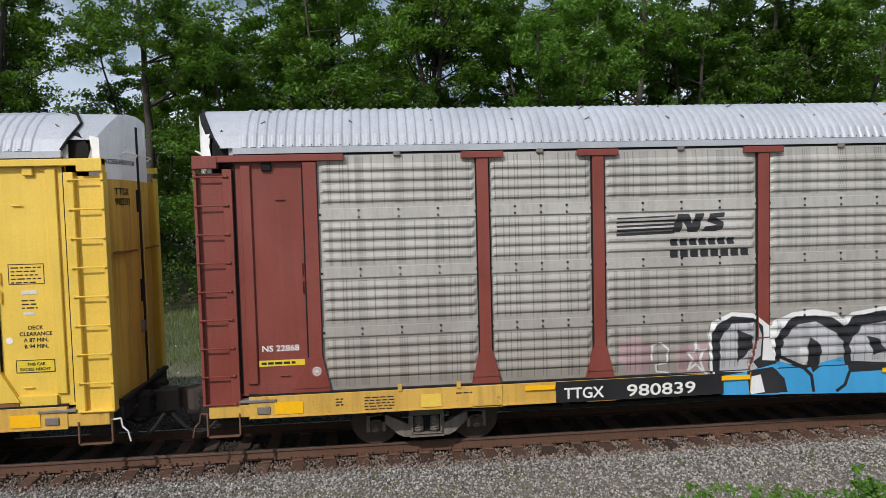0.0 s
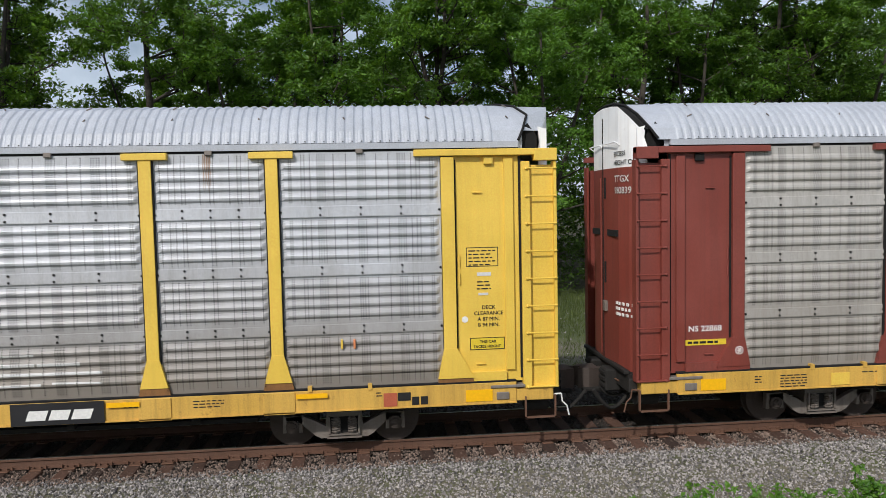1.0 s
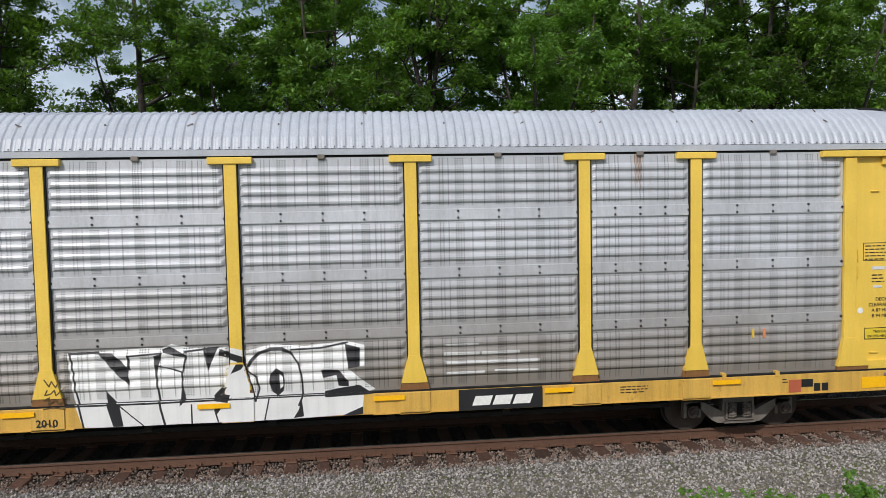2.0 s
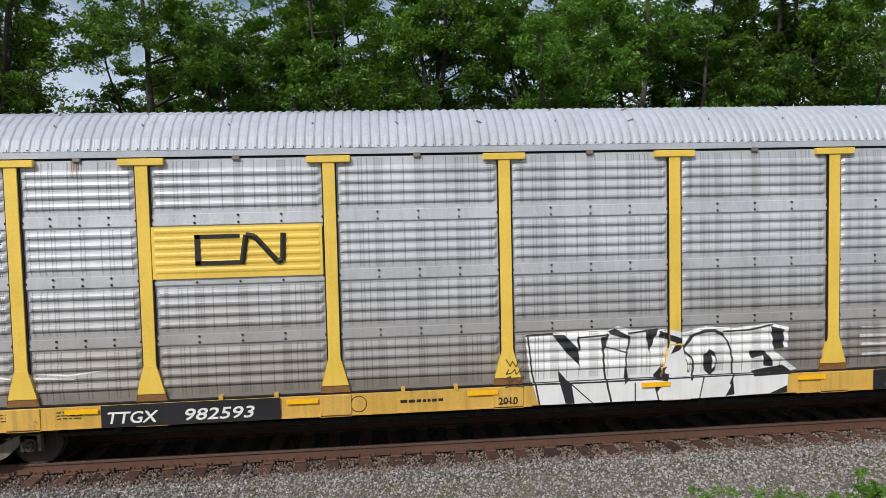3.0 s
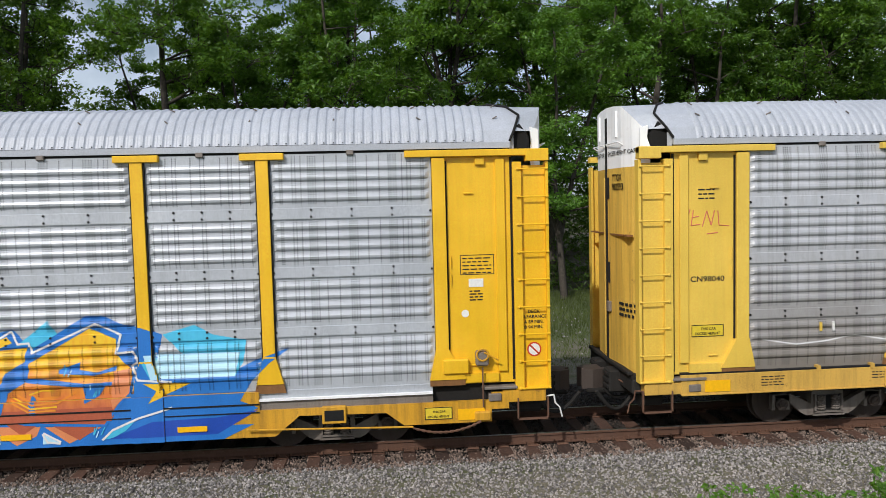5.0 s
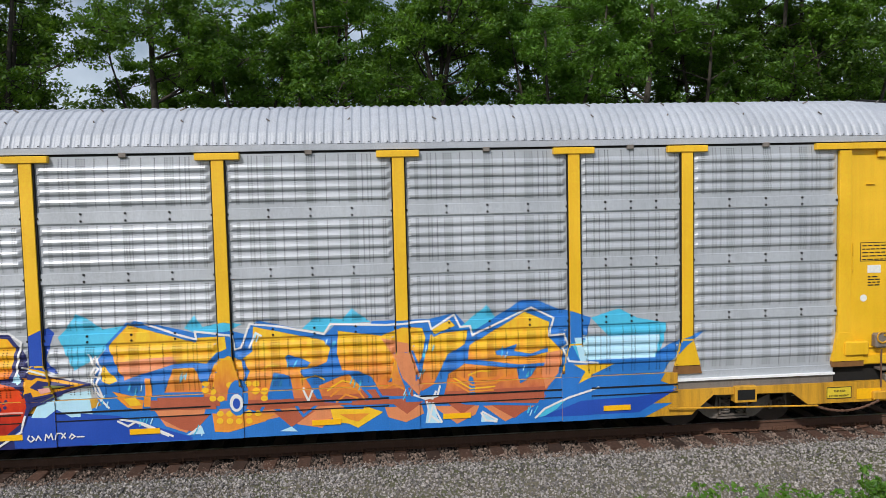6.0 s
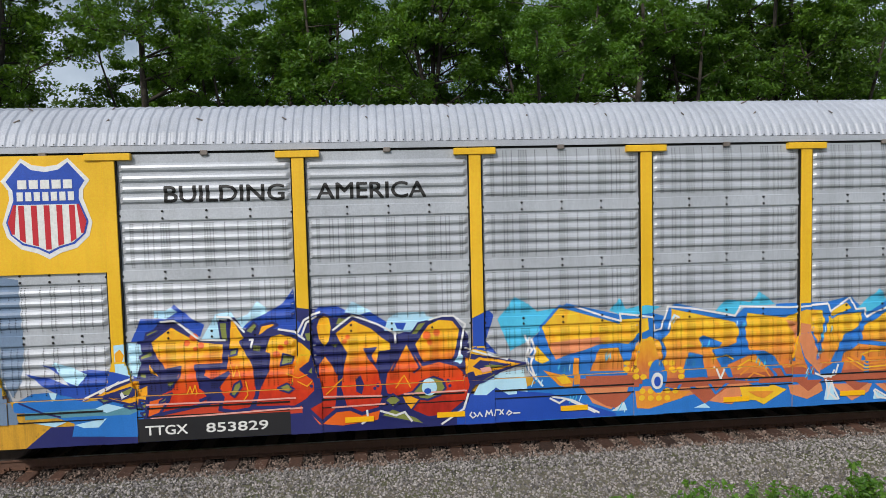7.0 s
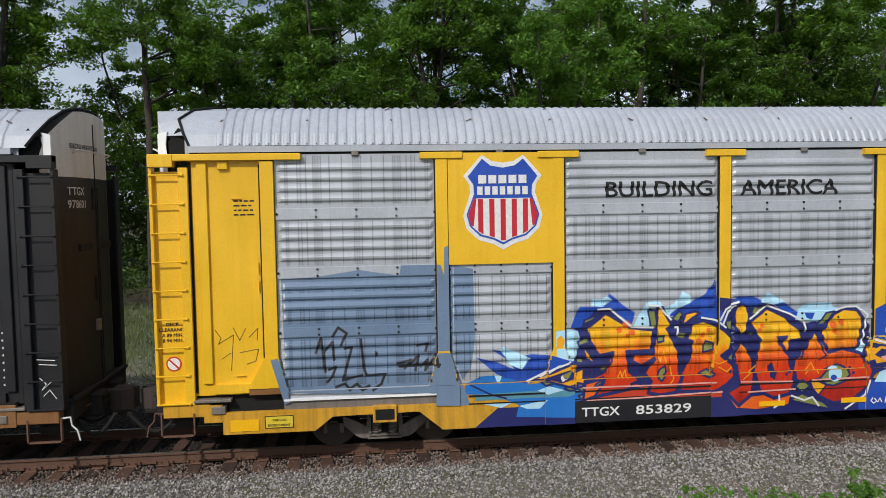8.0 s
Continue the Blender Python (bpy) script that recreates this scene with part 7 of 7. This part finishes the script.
ART.shape([(6.66, 0.46), (6.84, 0.61), (7.19, 0.75), (7.03, 0.59), (6.82, 0.48)], 'sea', 4)
ART.shape([(0.81, 0.47), (1.06, 0.6), (1.1, 0.47)], 'ice', 4)
ART.shape([(2.32, 0.45), (2.52, 0.52), (2.62, 0.43)], 'ice', 4)
ART.line([(0.77, 1.49), (0.73, 1.4)], 0.018, 'sea', 5)
ART.line([(0.83, 1.48), (0.82, 1.39)], 0.018, 'sea', 5)
ART.line([(0.77, 1.43), (0.73, 1.34)], 0.018, 'sea', 5)
ART.line([(0.8, 1.45), (0.76, 1.38)], 0.018, 'sea', 5)
ART.line([(2.31, 1.4), (2.28, 1.32)], 0.018, 'sea', 5)
ART.line([(2.24, 1.31), (2.22, 1.23)], 0.018, 'sea', 5)
ART.line([(2.37, 1.29), (2.34, 1.19)], 0.018, 'sea', 5)
ART.line([(3.68, 1.23), (3.67, 1.15)], 0.018, 'sea', 5)
ART.line([(3.55, 1.29), (3.51, 1.18)], 0.018, 'sea', 5)
ART.line([(3.69, 1.19), (3.65, 1.09)], 0.018, 'sea', 5)
ART.line([(3.6, 1.23), (3.57, 1.13)], 0.018, 'sea', 5)
ART.line([(4.94, 1.78), (4.9, 1.68)], 0.018, 'sea', 5)
ART.line([(4.79, 1.68), (4.77, 1.58)], 0.018, 'sea', 5)
ART.line([(4.77, 1.71), (4.75, 1.6)], 0.018, 'sea', 5)
ART.line([(4.81, 1.78), (4.79, 1.67)], 0.018, 'ice', 5)
ART.line([(6.11, 1.71), (6.1, 1.64)], 0.018, 'sea', 5)
ART.line([(6.2, 1.61), (6.15, 1.52)], 0.018, 'ice', 5)
ART.line([(6.12, 1.65), (6.09, 1.54)], 0.018, 'sea', 5)
ART.line([(6.56, 1.24), (6.52, 1.17)], 0.018, 'sea', 5)
ART.line([(6.57, 1.25), (6.55, 1.17)], 0.018, 'sea', 5)
ART.line([(6.49, 1.36), (6.47, 1.28)], 0.018, 'ice', 5)
ART.line([(6.64, 1.31), (6.61, 1.22)], 0.018, 'sea', 5)
ART.line([(2.62, 1.6), (2.57, 1.49)], 0.018, 'sea', 5)
ART.line([(2.5, 1.61), (2.48, 1.51)], 0.018, 'sea', 5)
ART.line([(2.64, 1.62), (2.61, 1.55)], 0.018, 'sea', 5)
ART.line([(0.28, 0.77), (0.24, 0.68)], 0.018, 'ice', 5)
ART.line([(0.1, 0.74), (0.07, 0.65)], 0.018, 'sea', 5)
ART.line([(0.2, 0.77), (0.17, 0.69)], 0.018, 'sea', 5)
ART.line([(0.09, 0.77), (0.07, 0.69)], 0.018, 'sea', 5)
ART.line([(0.15, 0.77), (0.11, 0.69)], 0.018, 'sea', 5)
ART.line([(4.44, 0.99), (4.39, 0.89)], 0.018, 'sea', 5)
ART.line([(4.53, 1.07), (4.49, 0.97)], 0.018, 'sea', 5)
ART.line([(4.44, 1.06), (4.4, 0.97)], 0.018, 'ice', 5)
ART.line([(1.07, 0.52), (1.05, 0.44)], 0.018, 'ice', 5)
ART.line([(0.98, 0.55), (0.93, 0.46)], 0.018, 'sea', 5)
ART.line([(1.01, 0.62), (0.98, 0.54)], 0.018, 'sea', 5)
ART.line([(6.54, 0.65), (6.52, 0.55)], 0.018, 'sea', 5)
ART.line([(6.58, 0.67), (6.53, 0.56)], 0.018, 'sea', 5)
ART.line([(6.6, 0.6), (6.56, 0.51)], 0.018, 'ice', 5)
ART.line([(6.7, 0.66), (6.64, 0.55)], 0.018, 'sea', 5)
ART.line([(0.11, 1.31), (0.09, 1.21)], 0.018, 'ice', 5)
ART.line([(-0.07, 1.32), (-0.1, 1.23)], 0.018, 'sea', 5)
ART.line([(0.02, 1.27), (0.0, 1.17)], 0.018, 'sea', 5)
ART.line([(-0.06, 1.34), (-0.11, 1.25)], 0.018, 'sea', 5)
ART.line([(-0.41, 1.08), (-0.43, 0.99)], 0.018, 'ice', 5)
ART.line([(-0.49, 1.17), (-0.53, 1.1)], 0.018, 'ice', 5)
ART.line([(-0.49, 1.14), (-0.5, 1.05)], 0.018, 'sea', 5)
ART.line([(-0.56, 1.08), (-0.6, 0.98)], 0.018, 'ice', 5)
ART.line([(1.99, 2.1), (1.96, 2.0)], 0.018, 'ice', 5)
ART.line([(1.97, 2.09), (1.96, 2.02)], 0.018, 'ice', 5)
ART.line([(2.02, 2.05), (1.98, 1.96)], 0.018, 'ice', 5)
ART.line([(3.15, 1.95), (3.12, 1.87)], 0.018, 'ice', 5)
ART.line([(3.27, 1.92), (3.22, 1.85)], 0.018, 'sea', 5)
ART.line([(3.29, 1.91), (3.24, 1.82)], 0.018, 'sea', 5)
ART.line([(4.73, 1.38), (4.69, 1.3)], 0.018, 'sea', 5)
ART.line([(4.77, 1.37), (4.73, 1.29)], 0.018, 'sea', 5)
ART.line([(4.7, 1.31), (4.68, 1.21)], 0.018, 'ice', 5)
ART.shape([(7.26, 1.38), (8.18, 1.34), (7.36, 0.98), (7.52, 1.22)], 'gold', 3, 'azure', 0.04)
ART.shape([(0.35, 0.79), (1.2, 0.79), (0.93, 0.51), (0.72, 0.57)], 'rust', 3)
ART.shape([(2.23, 0.78), (2.92, 0.77), (2.52, 0.51)], 'rust', 3)
ART.shape([(4.19, 0.85), (4.73, 0.84), (4.45, 0.64)], 'rust', 3)
ART.shape([(5.09, 0.84), (5.74, 0.82), (5.39, 0.58)], 'rust', 3)
ART.shape([(5.74, 0.81), (6.85, 0.83), (6.29, 0.47)], 'rust', 3)
ART.shape([(0.36, 1.11), (1.38, 1.08), (1.37, 0.93), (0.4, 0.92)], 'rust', 3)
ART.shape([(1.84, 0.97), (3.85, 1.03), (3.85, 0.85), (1.84, 0.82)], 'rust', 3)
ART.shape([(3.68, 1.08), (4.56, 1.09), (4.56, 0.94), (3.68, 0.91)], 'rust', 3)
ART.shape([(5.1, 0.99), (6.85, 1.0), (6.85, 0.83), (5.09, 0.86)], 'rust', 3)
ART.shape([(1.24, 0.81), (2.27, 0.75), (2.09, 0.63), (1.49, 0.48), (1.27, 0.5)], 'tang', 3)
ART.oval((1.37, 0.8), 0.055, 0.05, 'gold', 4)
ART.oval((1.52, 0.79), 0.055, 0.05, 'gold', 4)
ART.oval((1.68, 0.78), 0.055, 0.05, 'gold', 4)
ART.oval((1.83, 0.78), 0.055, 0.05, 'gold', 4)
ART.oval((1.98, 0.77), 0.055, 0.05, 'gold', 4)
ART.oval((1.36, 0.68), 0.055, 0.05, 'gold', 4)
ART.oval((1.52, 0.67), 0.055, 0.05, 'gold', 4)
ART.oval((1.67, 0.66), 0.055, 0.05, 'gold', 4)
ART.oval((1.83, 0.65), 0.055, 0.05, 'gold', 4)
ART.oval((1.13, 1.29), 0.06, 0.05, 'gold', 4)
ART.oval((1.26, 1.17), 0.06, 0.05, 'gold', 4)
ART.oval((1.39, 1.05), 0.06, 0.05, 'gold', 4)
ART.oval((1.54, 1.27), 0.06, 0.05, 'gold', 4)
ART.oval((1.12, 1.18), 0.06, 0.05, 'gold', 4)
ART.oval((1.26, 1.06), 0.06, 0.05, 'gold', 4)
ART.oval((1.95, 1.25), 0.06, 0.05, 'gold', 4)
ART.oval((2.09, 1.13), 0.06, 0.05, 'gold', 4)
ART.oval((1.67, 1.04), 0.06, 0.05, 'gold', 4)
ART.oval((1.82, 1.26), 0.06, 0.05, 'gold', 4)
ART.oval((1.95, 1.14), 0.06, 0.05, 'gold', 4)
ART.oval((2.09, 1.02), 0.06, 0.05, 'gold', 4)
ART.oval((1.66, 1.05), 0.17, 0.3, 'azure', 4)
ART.oval((1.64, 0.97), 0.11, 0.15, 'white', 5)
ART.oval((1.64, 0.96), 0.06, 0.09, 'royal', 6)
ART.line([(-0.57, 1.78), (-0.51, 1.58), (-0.6, 1.37), (-0.51, 1.11)], 0.035, 'white', 5)
ART.line([(-0.23, 0.78), (0.01, 0.73), (0.14, 0.69), (0.59, 0.46)], 0.035, 'white', 5)
ART.line([(4.58, 0.96), (4.77, 0.88), (4.97, 0.92), (5.02, 1.09)], 0.035, 'white', 5)
ART.line([(4.82, 0.49), (4.9, 0.8), (4.95, 0.65), (5.04, 0.47)], 0.035, 'white', 5)
ART.line([(5.74, 0.61), (5.99, 0.46)], 0.035, 'white', 5)
ART.shape([(-12.1, 3.01), (-11.51, 3.03), (-10.81, 3.13), (-10.14, 3.02), (-10.11, 3.19), (-9.45, 3.19), (-9.39, 3.01), (-9.38, 3.48), (-9.24, 3.53), (-9.24, 2.16), (-9.24, 1.56), (-8.98, 0.78), (-9.56, 0.79), (-9.55, 1.01), (-12.06, 1.11)], 'slate', 0)
ART.shape([(-9.22, 3.17), (-8.89, 3.1), (-8.87, 1.91), (-8.94, 1.42), (-9.09, 1.19), (-9.23, 1.56)], 'slate', 1)
ART.shape([(-12.3, 1.67), (-12.13, 1.7), (-12.0, 0.95), (-12.09, 0.92)], 'slate', 0)
ART.shape([(-9.55, 0.99), (-9.01, 0.97), (-9.01, 0.77), (-9.56, 0.79)], 'slate', 1)
ART.line([(-11.56, 1.76), (-11.47, 2.0), (-11.41, 1.43), (-11.43, 1.76), (-11.28, 1.93), (-11.26, 1.63)], 0.045, 'black', 2)
ART.line([(-11.35, 1.46), (-11.23, 1.51), (-11.3, 1.34), (-11.38, 1.25)], 0.045, 'black', 2)
ART.line([(-11.08, 1.81), (-10.96, 1.83), (-11.12, 1.27), (-10.8, 1.35)], 0.045, 'black', 2)
ART.line([(-10.81, 1.95), (-10.76, 1.44), (-10.71, 1.34)], 0.045, 'black', 2)
ART.line([(-11.28, 2.02), (-11.18, 2.17), (-11.04, 2.07), (-11.1, 1.96), (-11.14, 1.87)], 0.045, 'black', 2)
ART.line([(-10.55, 1.73), (-10.55, 1.67)], 0.045, 'black', 2)
ART.line([(-11.24, 1.16), (-11.09, 1.21), (-11.01, 1.12), (-10.89, 1.2), (-10.8, 1.11), (-10.68, 1.16)], 0.045, 'black', 2)
ART.line([(-10.68, 1.34), (-10.41, 1.36), (-10.48, 1.18), (-10.62, 1.1)], 0.045, 'black', 2)
ART.line([(-10.2, 1.53), (-9.96, 1.58), (-10.08, 1.44), (-9.84, 1.64), (-9.9, 1.4)], 0.045, 'black', 2)
ART.line([(-9.81, 1.46), (-9.69, 1.58), (-9.73, 1.4), (-9.54, 1.66), (-9.51, 1.45)], 0.045, 'black', 2)
ART.line([(-9.87, 1.82), (-9.69, 1.85), (-9.72, 1.73)], 0.045, 'black', 2)
ART.line([(-10.17, 1.47), (-9.48, 1.49)], 0.045, 'black', 2)
ART.finish()

# ---- woods ----
def leaf_mesh(name, centres, radius, per, size, rng, material, normal_up=0.35):
    """Many small folded leaves round the twig ends."""
    n = len(centres) * per
    c = np.repeat(np.array(centres), per, 0)
    d = rng.normal(size=(n, 3))
    d /= np.linalg.norm(d, axis=1, keepdims=True) + 1e-9
    p = c + d * (radius * rng.uniform(0.25, 1, (n, 1)) ** 0.6) * np.array([1, 1, 0.62])
    nrm = rng.normal(size=(n, 3)) + np.array([0, -0.3, 1.2])
    nrm /= np.linalg.norm(nrm, axis=1, keepdims=True)
    u = np.cross(nrm, rng.normal(size=(n, 3)))
    u /= np.linalg.norm(u, axis=1, keepdims=True) + 1e-9
    w = np.cross(nrm, u)
    s = (size * rng.uniform(0.6, 1.3, n))[:, None]
    v = np.stack([p - u * s, p + w * s * 0.5 + nrm * s * 0.12, p + u * s * 1.05 - nrm * s * 0.25, p - w * s * 0.5 + nrm * s * 0.12], 1)
    k = 4 * np.arange(n)[:, None]
    f = (k + np.array([0, 1, 2, 3])[None])
    me = bpy.data.meshes.new(name)
    me.from_pydata(v.reshape(-1, 3).tolist(), [], f.tolist())
    me.materials.append(material)
    return me


def tubes(name, segments, material):
    """Tapered limbs, six-sided, joined into one mesh."""
    v, f = [], []
    for p, q, r0, r1 in segments:
        d = (q - p).normalized()
        a = d.orthogonal().normalized()
        b = d.cross(a)
        k = len(v)
        for c, r in ((p, r0), (q, r1)):
            for i in range(6):
                t = i * 1.0472
                v.append(tuple(c + (a * math.cos(t) + b * math.sin(t)) * r))
        f += [(k + i, k + (i + 1) % 6, k + 6 + (i + 1) % 6, k + 6 + i) for i in range(6)]
    me = bpy.data.meshes.new(name)
    me.from_pydata(v, [], f)
    me.shade_smooth()
    me.materials.append(material)
    return me


def tree_shapes(seed, height, crown_low, spread, per, size, material, fork=0.35, leaders=2):
    rng = random.Random(seed)
    nrng = np.random.default_rng(seed)
    limbs, ends = [], []

    def grow(p, way, length, r, level):
        q = p + way * length
        mid = p + way * length * 0.5 + Vector((rng.uniform(-1, 1), rng.uniform(-1, 1), 0)) * length * 0.05
        limbs.append((p, mid, r, r * 0.85))
        limbs.append((mid, q, r * 0.85, r * 0.66))
        if level >= 2:
            ends.append(tuple(mid))
        if level >= 3 or r < 0.012:
            ends.append(tuple(q))
            return
        for k in range(rng.choice((2, 3, 3)) if level else 3):
            turn = Vector((rng.gauss(0, 1), rng.gauss(0, 1), rng.gauss(0.25, 0.5))).normalized()
            grow(q if k else mid.lerp(q, 0.8), (way * 0.55 + turn * 0.75).normalized(), length * rng.uniform(0.55, 0.8), r * 0.58, level + 1)

    def stem(p, way, length, r, low):
        """One leader with limbs all the way up."""
        n = 8
        for k in range(n):
            q = p + (way + Vector((rng.uniform(-0.1, 0.1), rng.uniform(-0.1, 0.1), 0))).normalized() * (length / n)
            limbs.append((p, q, r, r * 0.88))
            if q.z > low:
                for j in range(rng.choice((1, 2, 2, 3))):
                    a = rng.uniform(0, 6.28)
                    grow(q, Vector((math.cos(a), math.sin(a), rng.uniform(-0.05, 0.8))).normalized(), spread * rng.uniform(0.25, 0.5) * (1.15 - 0.5 * q.z / height), r * 0.4, 1)
            p, r = q, r * 0.88
        ends.append(tuple(p))

    p = Vector((0, 0, -0.3))
    q = p + Vector((rng.uniform(-0.4, 0.4), rng.uniform(-0.4, 0.4), height * fork))
    limbs.append((p, q, height * 0.0125, height * 0.0105))
    turn = rng.uniform(0, 6.28)
    for k in range(leaders):
        a = turn + k * 6.28 / leaders
        lean = rng.uniform(0.1, 0.24) if leaders > 1 else 0.04
        stem(q, Vector((math.cos(a) * lean, math.sin(a) * lean, 1)).normalized(), height * (1 - fork) * rng.uniform(0.85, 1), height * (0.0085 if leaders > 1 else 0.0105), crown_low)
    trunk = tubes("trunk", limbs, BARK)
    return trunk, leaf_mesh("crown", ends, 0.44, per, size, nrng, material)


def build_woods():
    rng = random.Random(11)
    kinds = [tree_shapes(s, h, low, sp, 40, 0.1, LEAF, fork, n) for s, h, low, sp, fork, n in ((1, 16, 2.0, 4.6, 0.34, 2), (2, 18, 3.0, 5.0, 0.42, 3), (3, 15, 1.6, 4.4, 0.2, 3), (4, 17, 4.0, 4.8, 0.5, 1))]
    first = []
    for trunk, crown in kinds:
        t = thing("tree", "leafy green broadleaf tree with a grey-brown trunk", "tree", Matrix.Translation((0, 0, 0)), "woods behind the track")
        for nm, me in (("trunk", trunk), ("crown", crown)):
            o = new(nm, me)
            o.parent = t
        first.append(t)
    spots = [(x, 33.5 + rng.uniform(-1, 1)) for x in (-22, -16.4, -5.9, -9.6, -1.7, 3.4, 8.2, 12.4, 16.0, 19.4, 22.6, 26)]
    for row, (y, gap) in enumerate(((39.0, 5.6), (45.5, 6.6))):
        x = -24 - 3 * row + rng.uniform(0, 2)
        while x < 32 + 5 * row:
            if all(abs(x / y - gap_at) > wide for gap_at, wide in ((-0.362, 0.06), (0.171, 0.02), (0.554, 0.015))):
                spots.append((x + rng.uniform(-0.9, 0.9), y + rng.uniform(-1.4, 1.4)))
            x += gap
    for k, (x, y) in enumerate(spots):
        m = pose(x, y, ground_z(y), 0, 0, rng.uniform(0, 360))
        if k < len(first):
            first[k].matrix_basis = m
        else:
            copy_thing(first[k % 4], m)
    # undergrowth along the edge of the woods
    nrng = np.random.default_rng(5)
    cs = [(rng.uniform(-22, 30), rng.uniform(33, 37), rng.uniform(0.0, 2.2)) for _ in range(700)]
    cs += [(rng.uniform(-26, 34), rng.uniform(37, 44), rng.uniform(0.0, 5.5)) for _ in range(900)]
    ob = new("undergrowth", leaf_mesh("undergrowth", cs, 0.6, 26, 0.09, nrng, LEAF_FAR))
    tagged(ob, "dense green undergrowth at the edge of the woods", "undergrowth", kind="stuff")
    cs = [(rng.uniform(-60, 75), rng.uniform(56, 66), rng.uniform(0, 13)) for _ in range(2200)]
    cs += [(rng.uniform(-50, 60), rng.uniform(50, 58), rng.uniform(0, 9)) for _ in range(1800)]
    cs += [(rng.uniform(-30, -11), rng.uniform(48, 54), rng.uniform(3, 11)) for _ in range(320)]
    ob = new("far_woods", leaf_mesh("far_woods", cs, 1.5, 22, 0.24, nrng, LEAF_FAR))
    tagged(ob, "dark green woods far behind the tree line", "woods", kind="stuff")
    # grass strip
    n = 60000
    gx, gy = nrng.uniform(-16, 24, n), 18.5 + 16.5 * nrng.uniform(0, 1, n) ** 0.7
    h = nrng.uniform(0.05, 0.32, n) * np.interp(gy, (18, 30), (0.45, 1.1))
    lean = nrng.normal(0, 0.08, (n, 2))
    gz = np.array([ground_z(v) for v in gy])
    v = np.stack([np.stack([gx - 0.012, gy, gz], -1), np.stack([gx + 0.012, gy, gz], -1), np.stack([gx + lean[:, 0], gy + lean[:, 1], gz + h], -1)], 1)
    me = bpy.data.meshes.new("grass")
    me.from_pydata(v.reshape(-1, 3).tolist(), [], (3 * np.arange(n)[:, None] + np.array([0, 1, 2])).tolist())
    me.materials.append(VERGE)
    tagged(new("grass", me), "sparse green grass verge before the woods", "grass", kind="stuff")


def weed(x, y, height, seed):
    rng, nrng = random.Random(seed), np.random.default_rng(seed)
    t = thing("weed", "bright green leafy weed growing on the bank", "weed", Matrix.Translation((x, y, ground_z(y) - 0.03)), "weeds beside the track")
    bm, ends = bmesh.new(), []
    for k in range(7):
        a, lean = rng.uniform(0, 6.28), rng.uniform(0.05, 0.3)
        p = Vector((0, 0, 0))
        hh = height * rng.uniform(0.55, 1)
        for j in range(5):
            q = p + Vector((math.cos(a) * lean * hh / 5, math.sin(a) * lean * hh / 5, hh / 5))
            add_rod(bm, p, q, 0.006, 5)
            if j > 0:
                ends.append(tuple(q))
            p = q
    part("stem", bm, WEED, t)
    o = new("leaves", leaf_mesh("leaves", ends, 0.11, 14, 0.05, nrng, WEED))
    o.parent = t


build_ground()
build_track()
build_woods()
for k, (wx, wy, wh) in enumerate(((6.7, 9.4, 1.08), (6.95, 9.3, 0.95), (5.6, 9.4, 0.98), (5.9, 9.3, 0.92), (5.15, 9.4, 0.9), (4.55, 9.4, 0.98), (4.3, 9.3, 0.88), (3.3, 9.4, 0.86), (6.3, 9.2, 0.86))):
    weed(wx, wy, wh, 20 + k)


# ---- movement: the train rolls to the right at a steady pace ----
def travel(t):
    return 7.3484 * t + 0.005727 * t * t - 0.000645 * t ** 3


def motions():
    for car, wheels, at_x in CARS.values():
        walk(car, [(t / 2, Matrix.Translation((at_x + travel(t / 2), TRACK_Y, 0))) for t in range(17)])
        for w, wx in wheels:
            rows = []
            for k in range(121):
                t = k / 15
                rows.append((t, Matrix.Translation((wx, 0, RAIL_Z + 0.42)) @ Matrix.Rotation(travel(t) / 0.42, 4, "Y")))
            walk(w, rows)


motions()
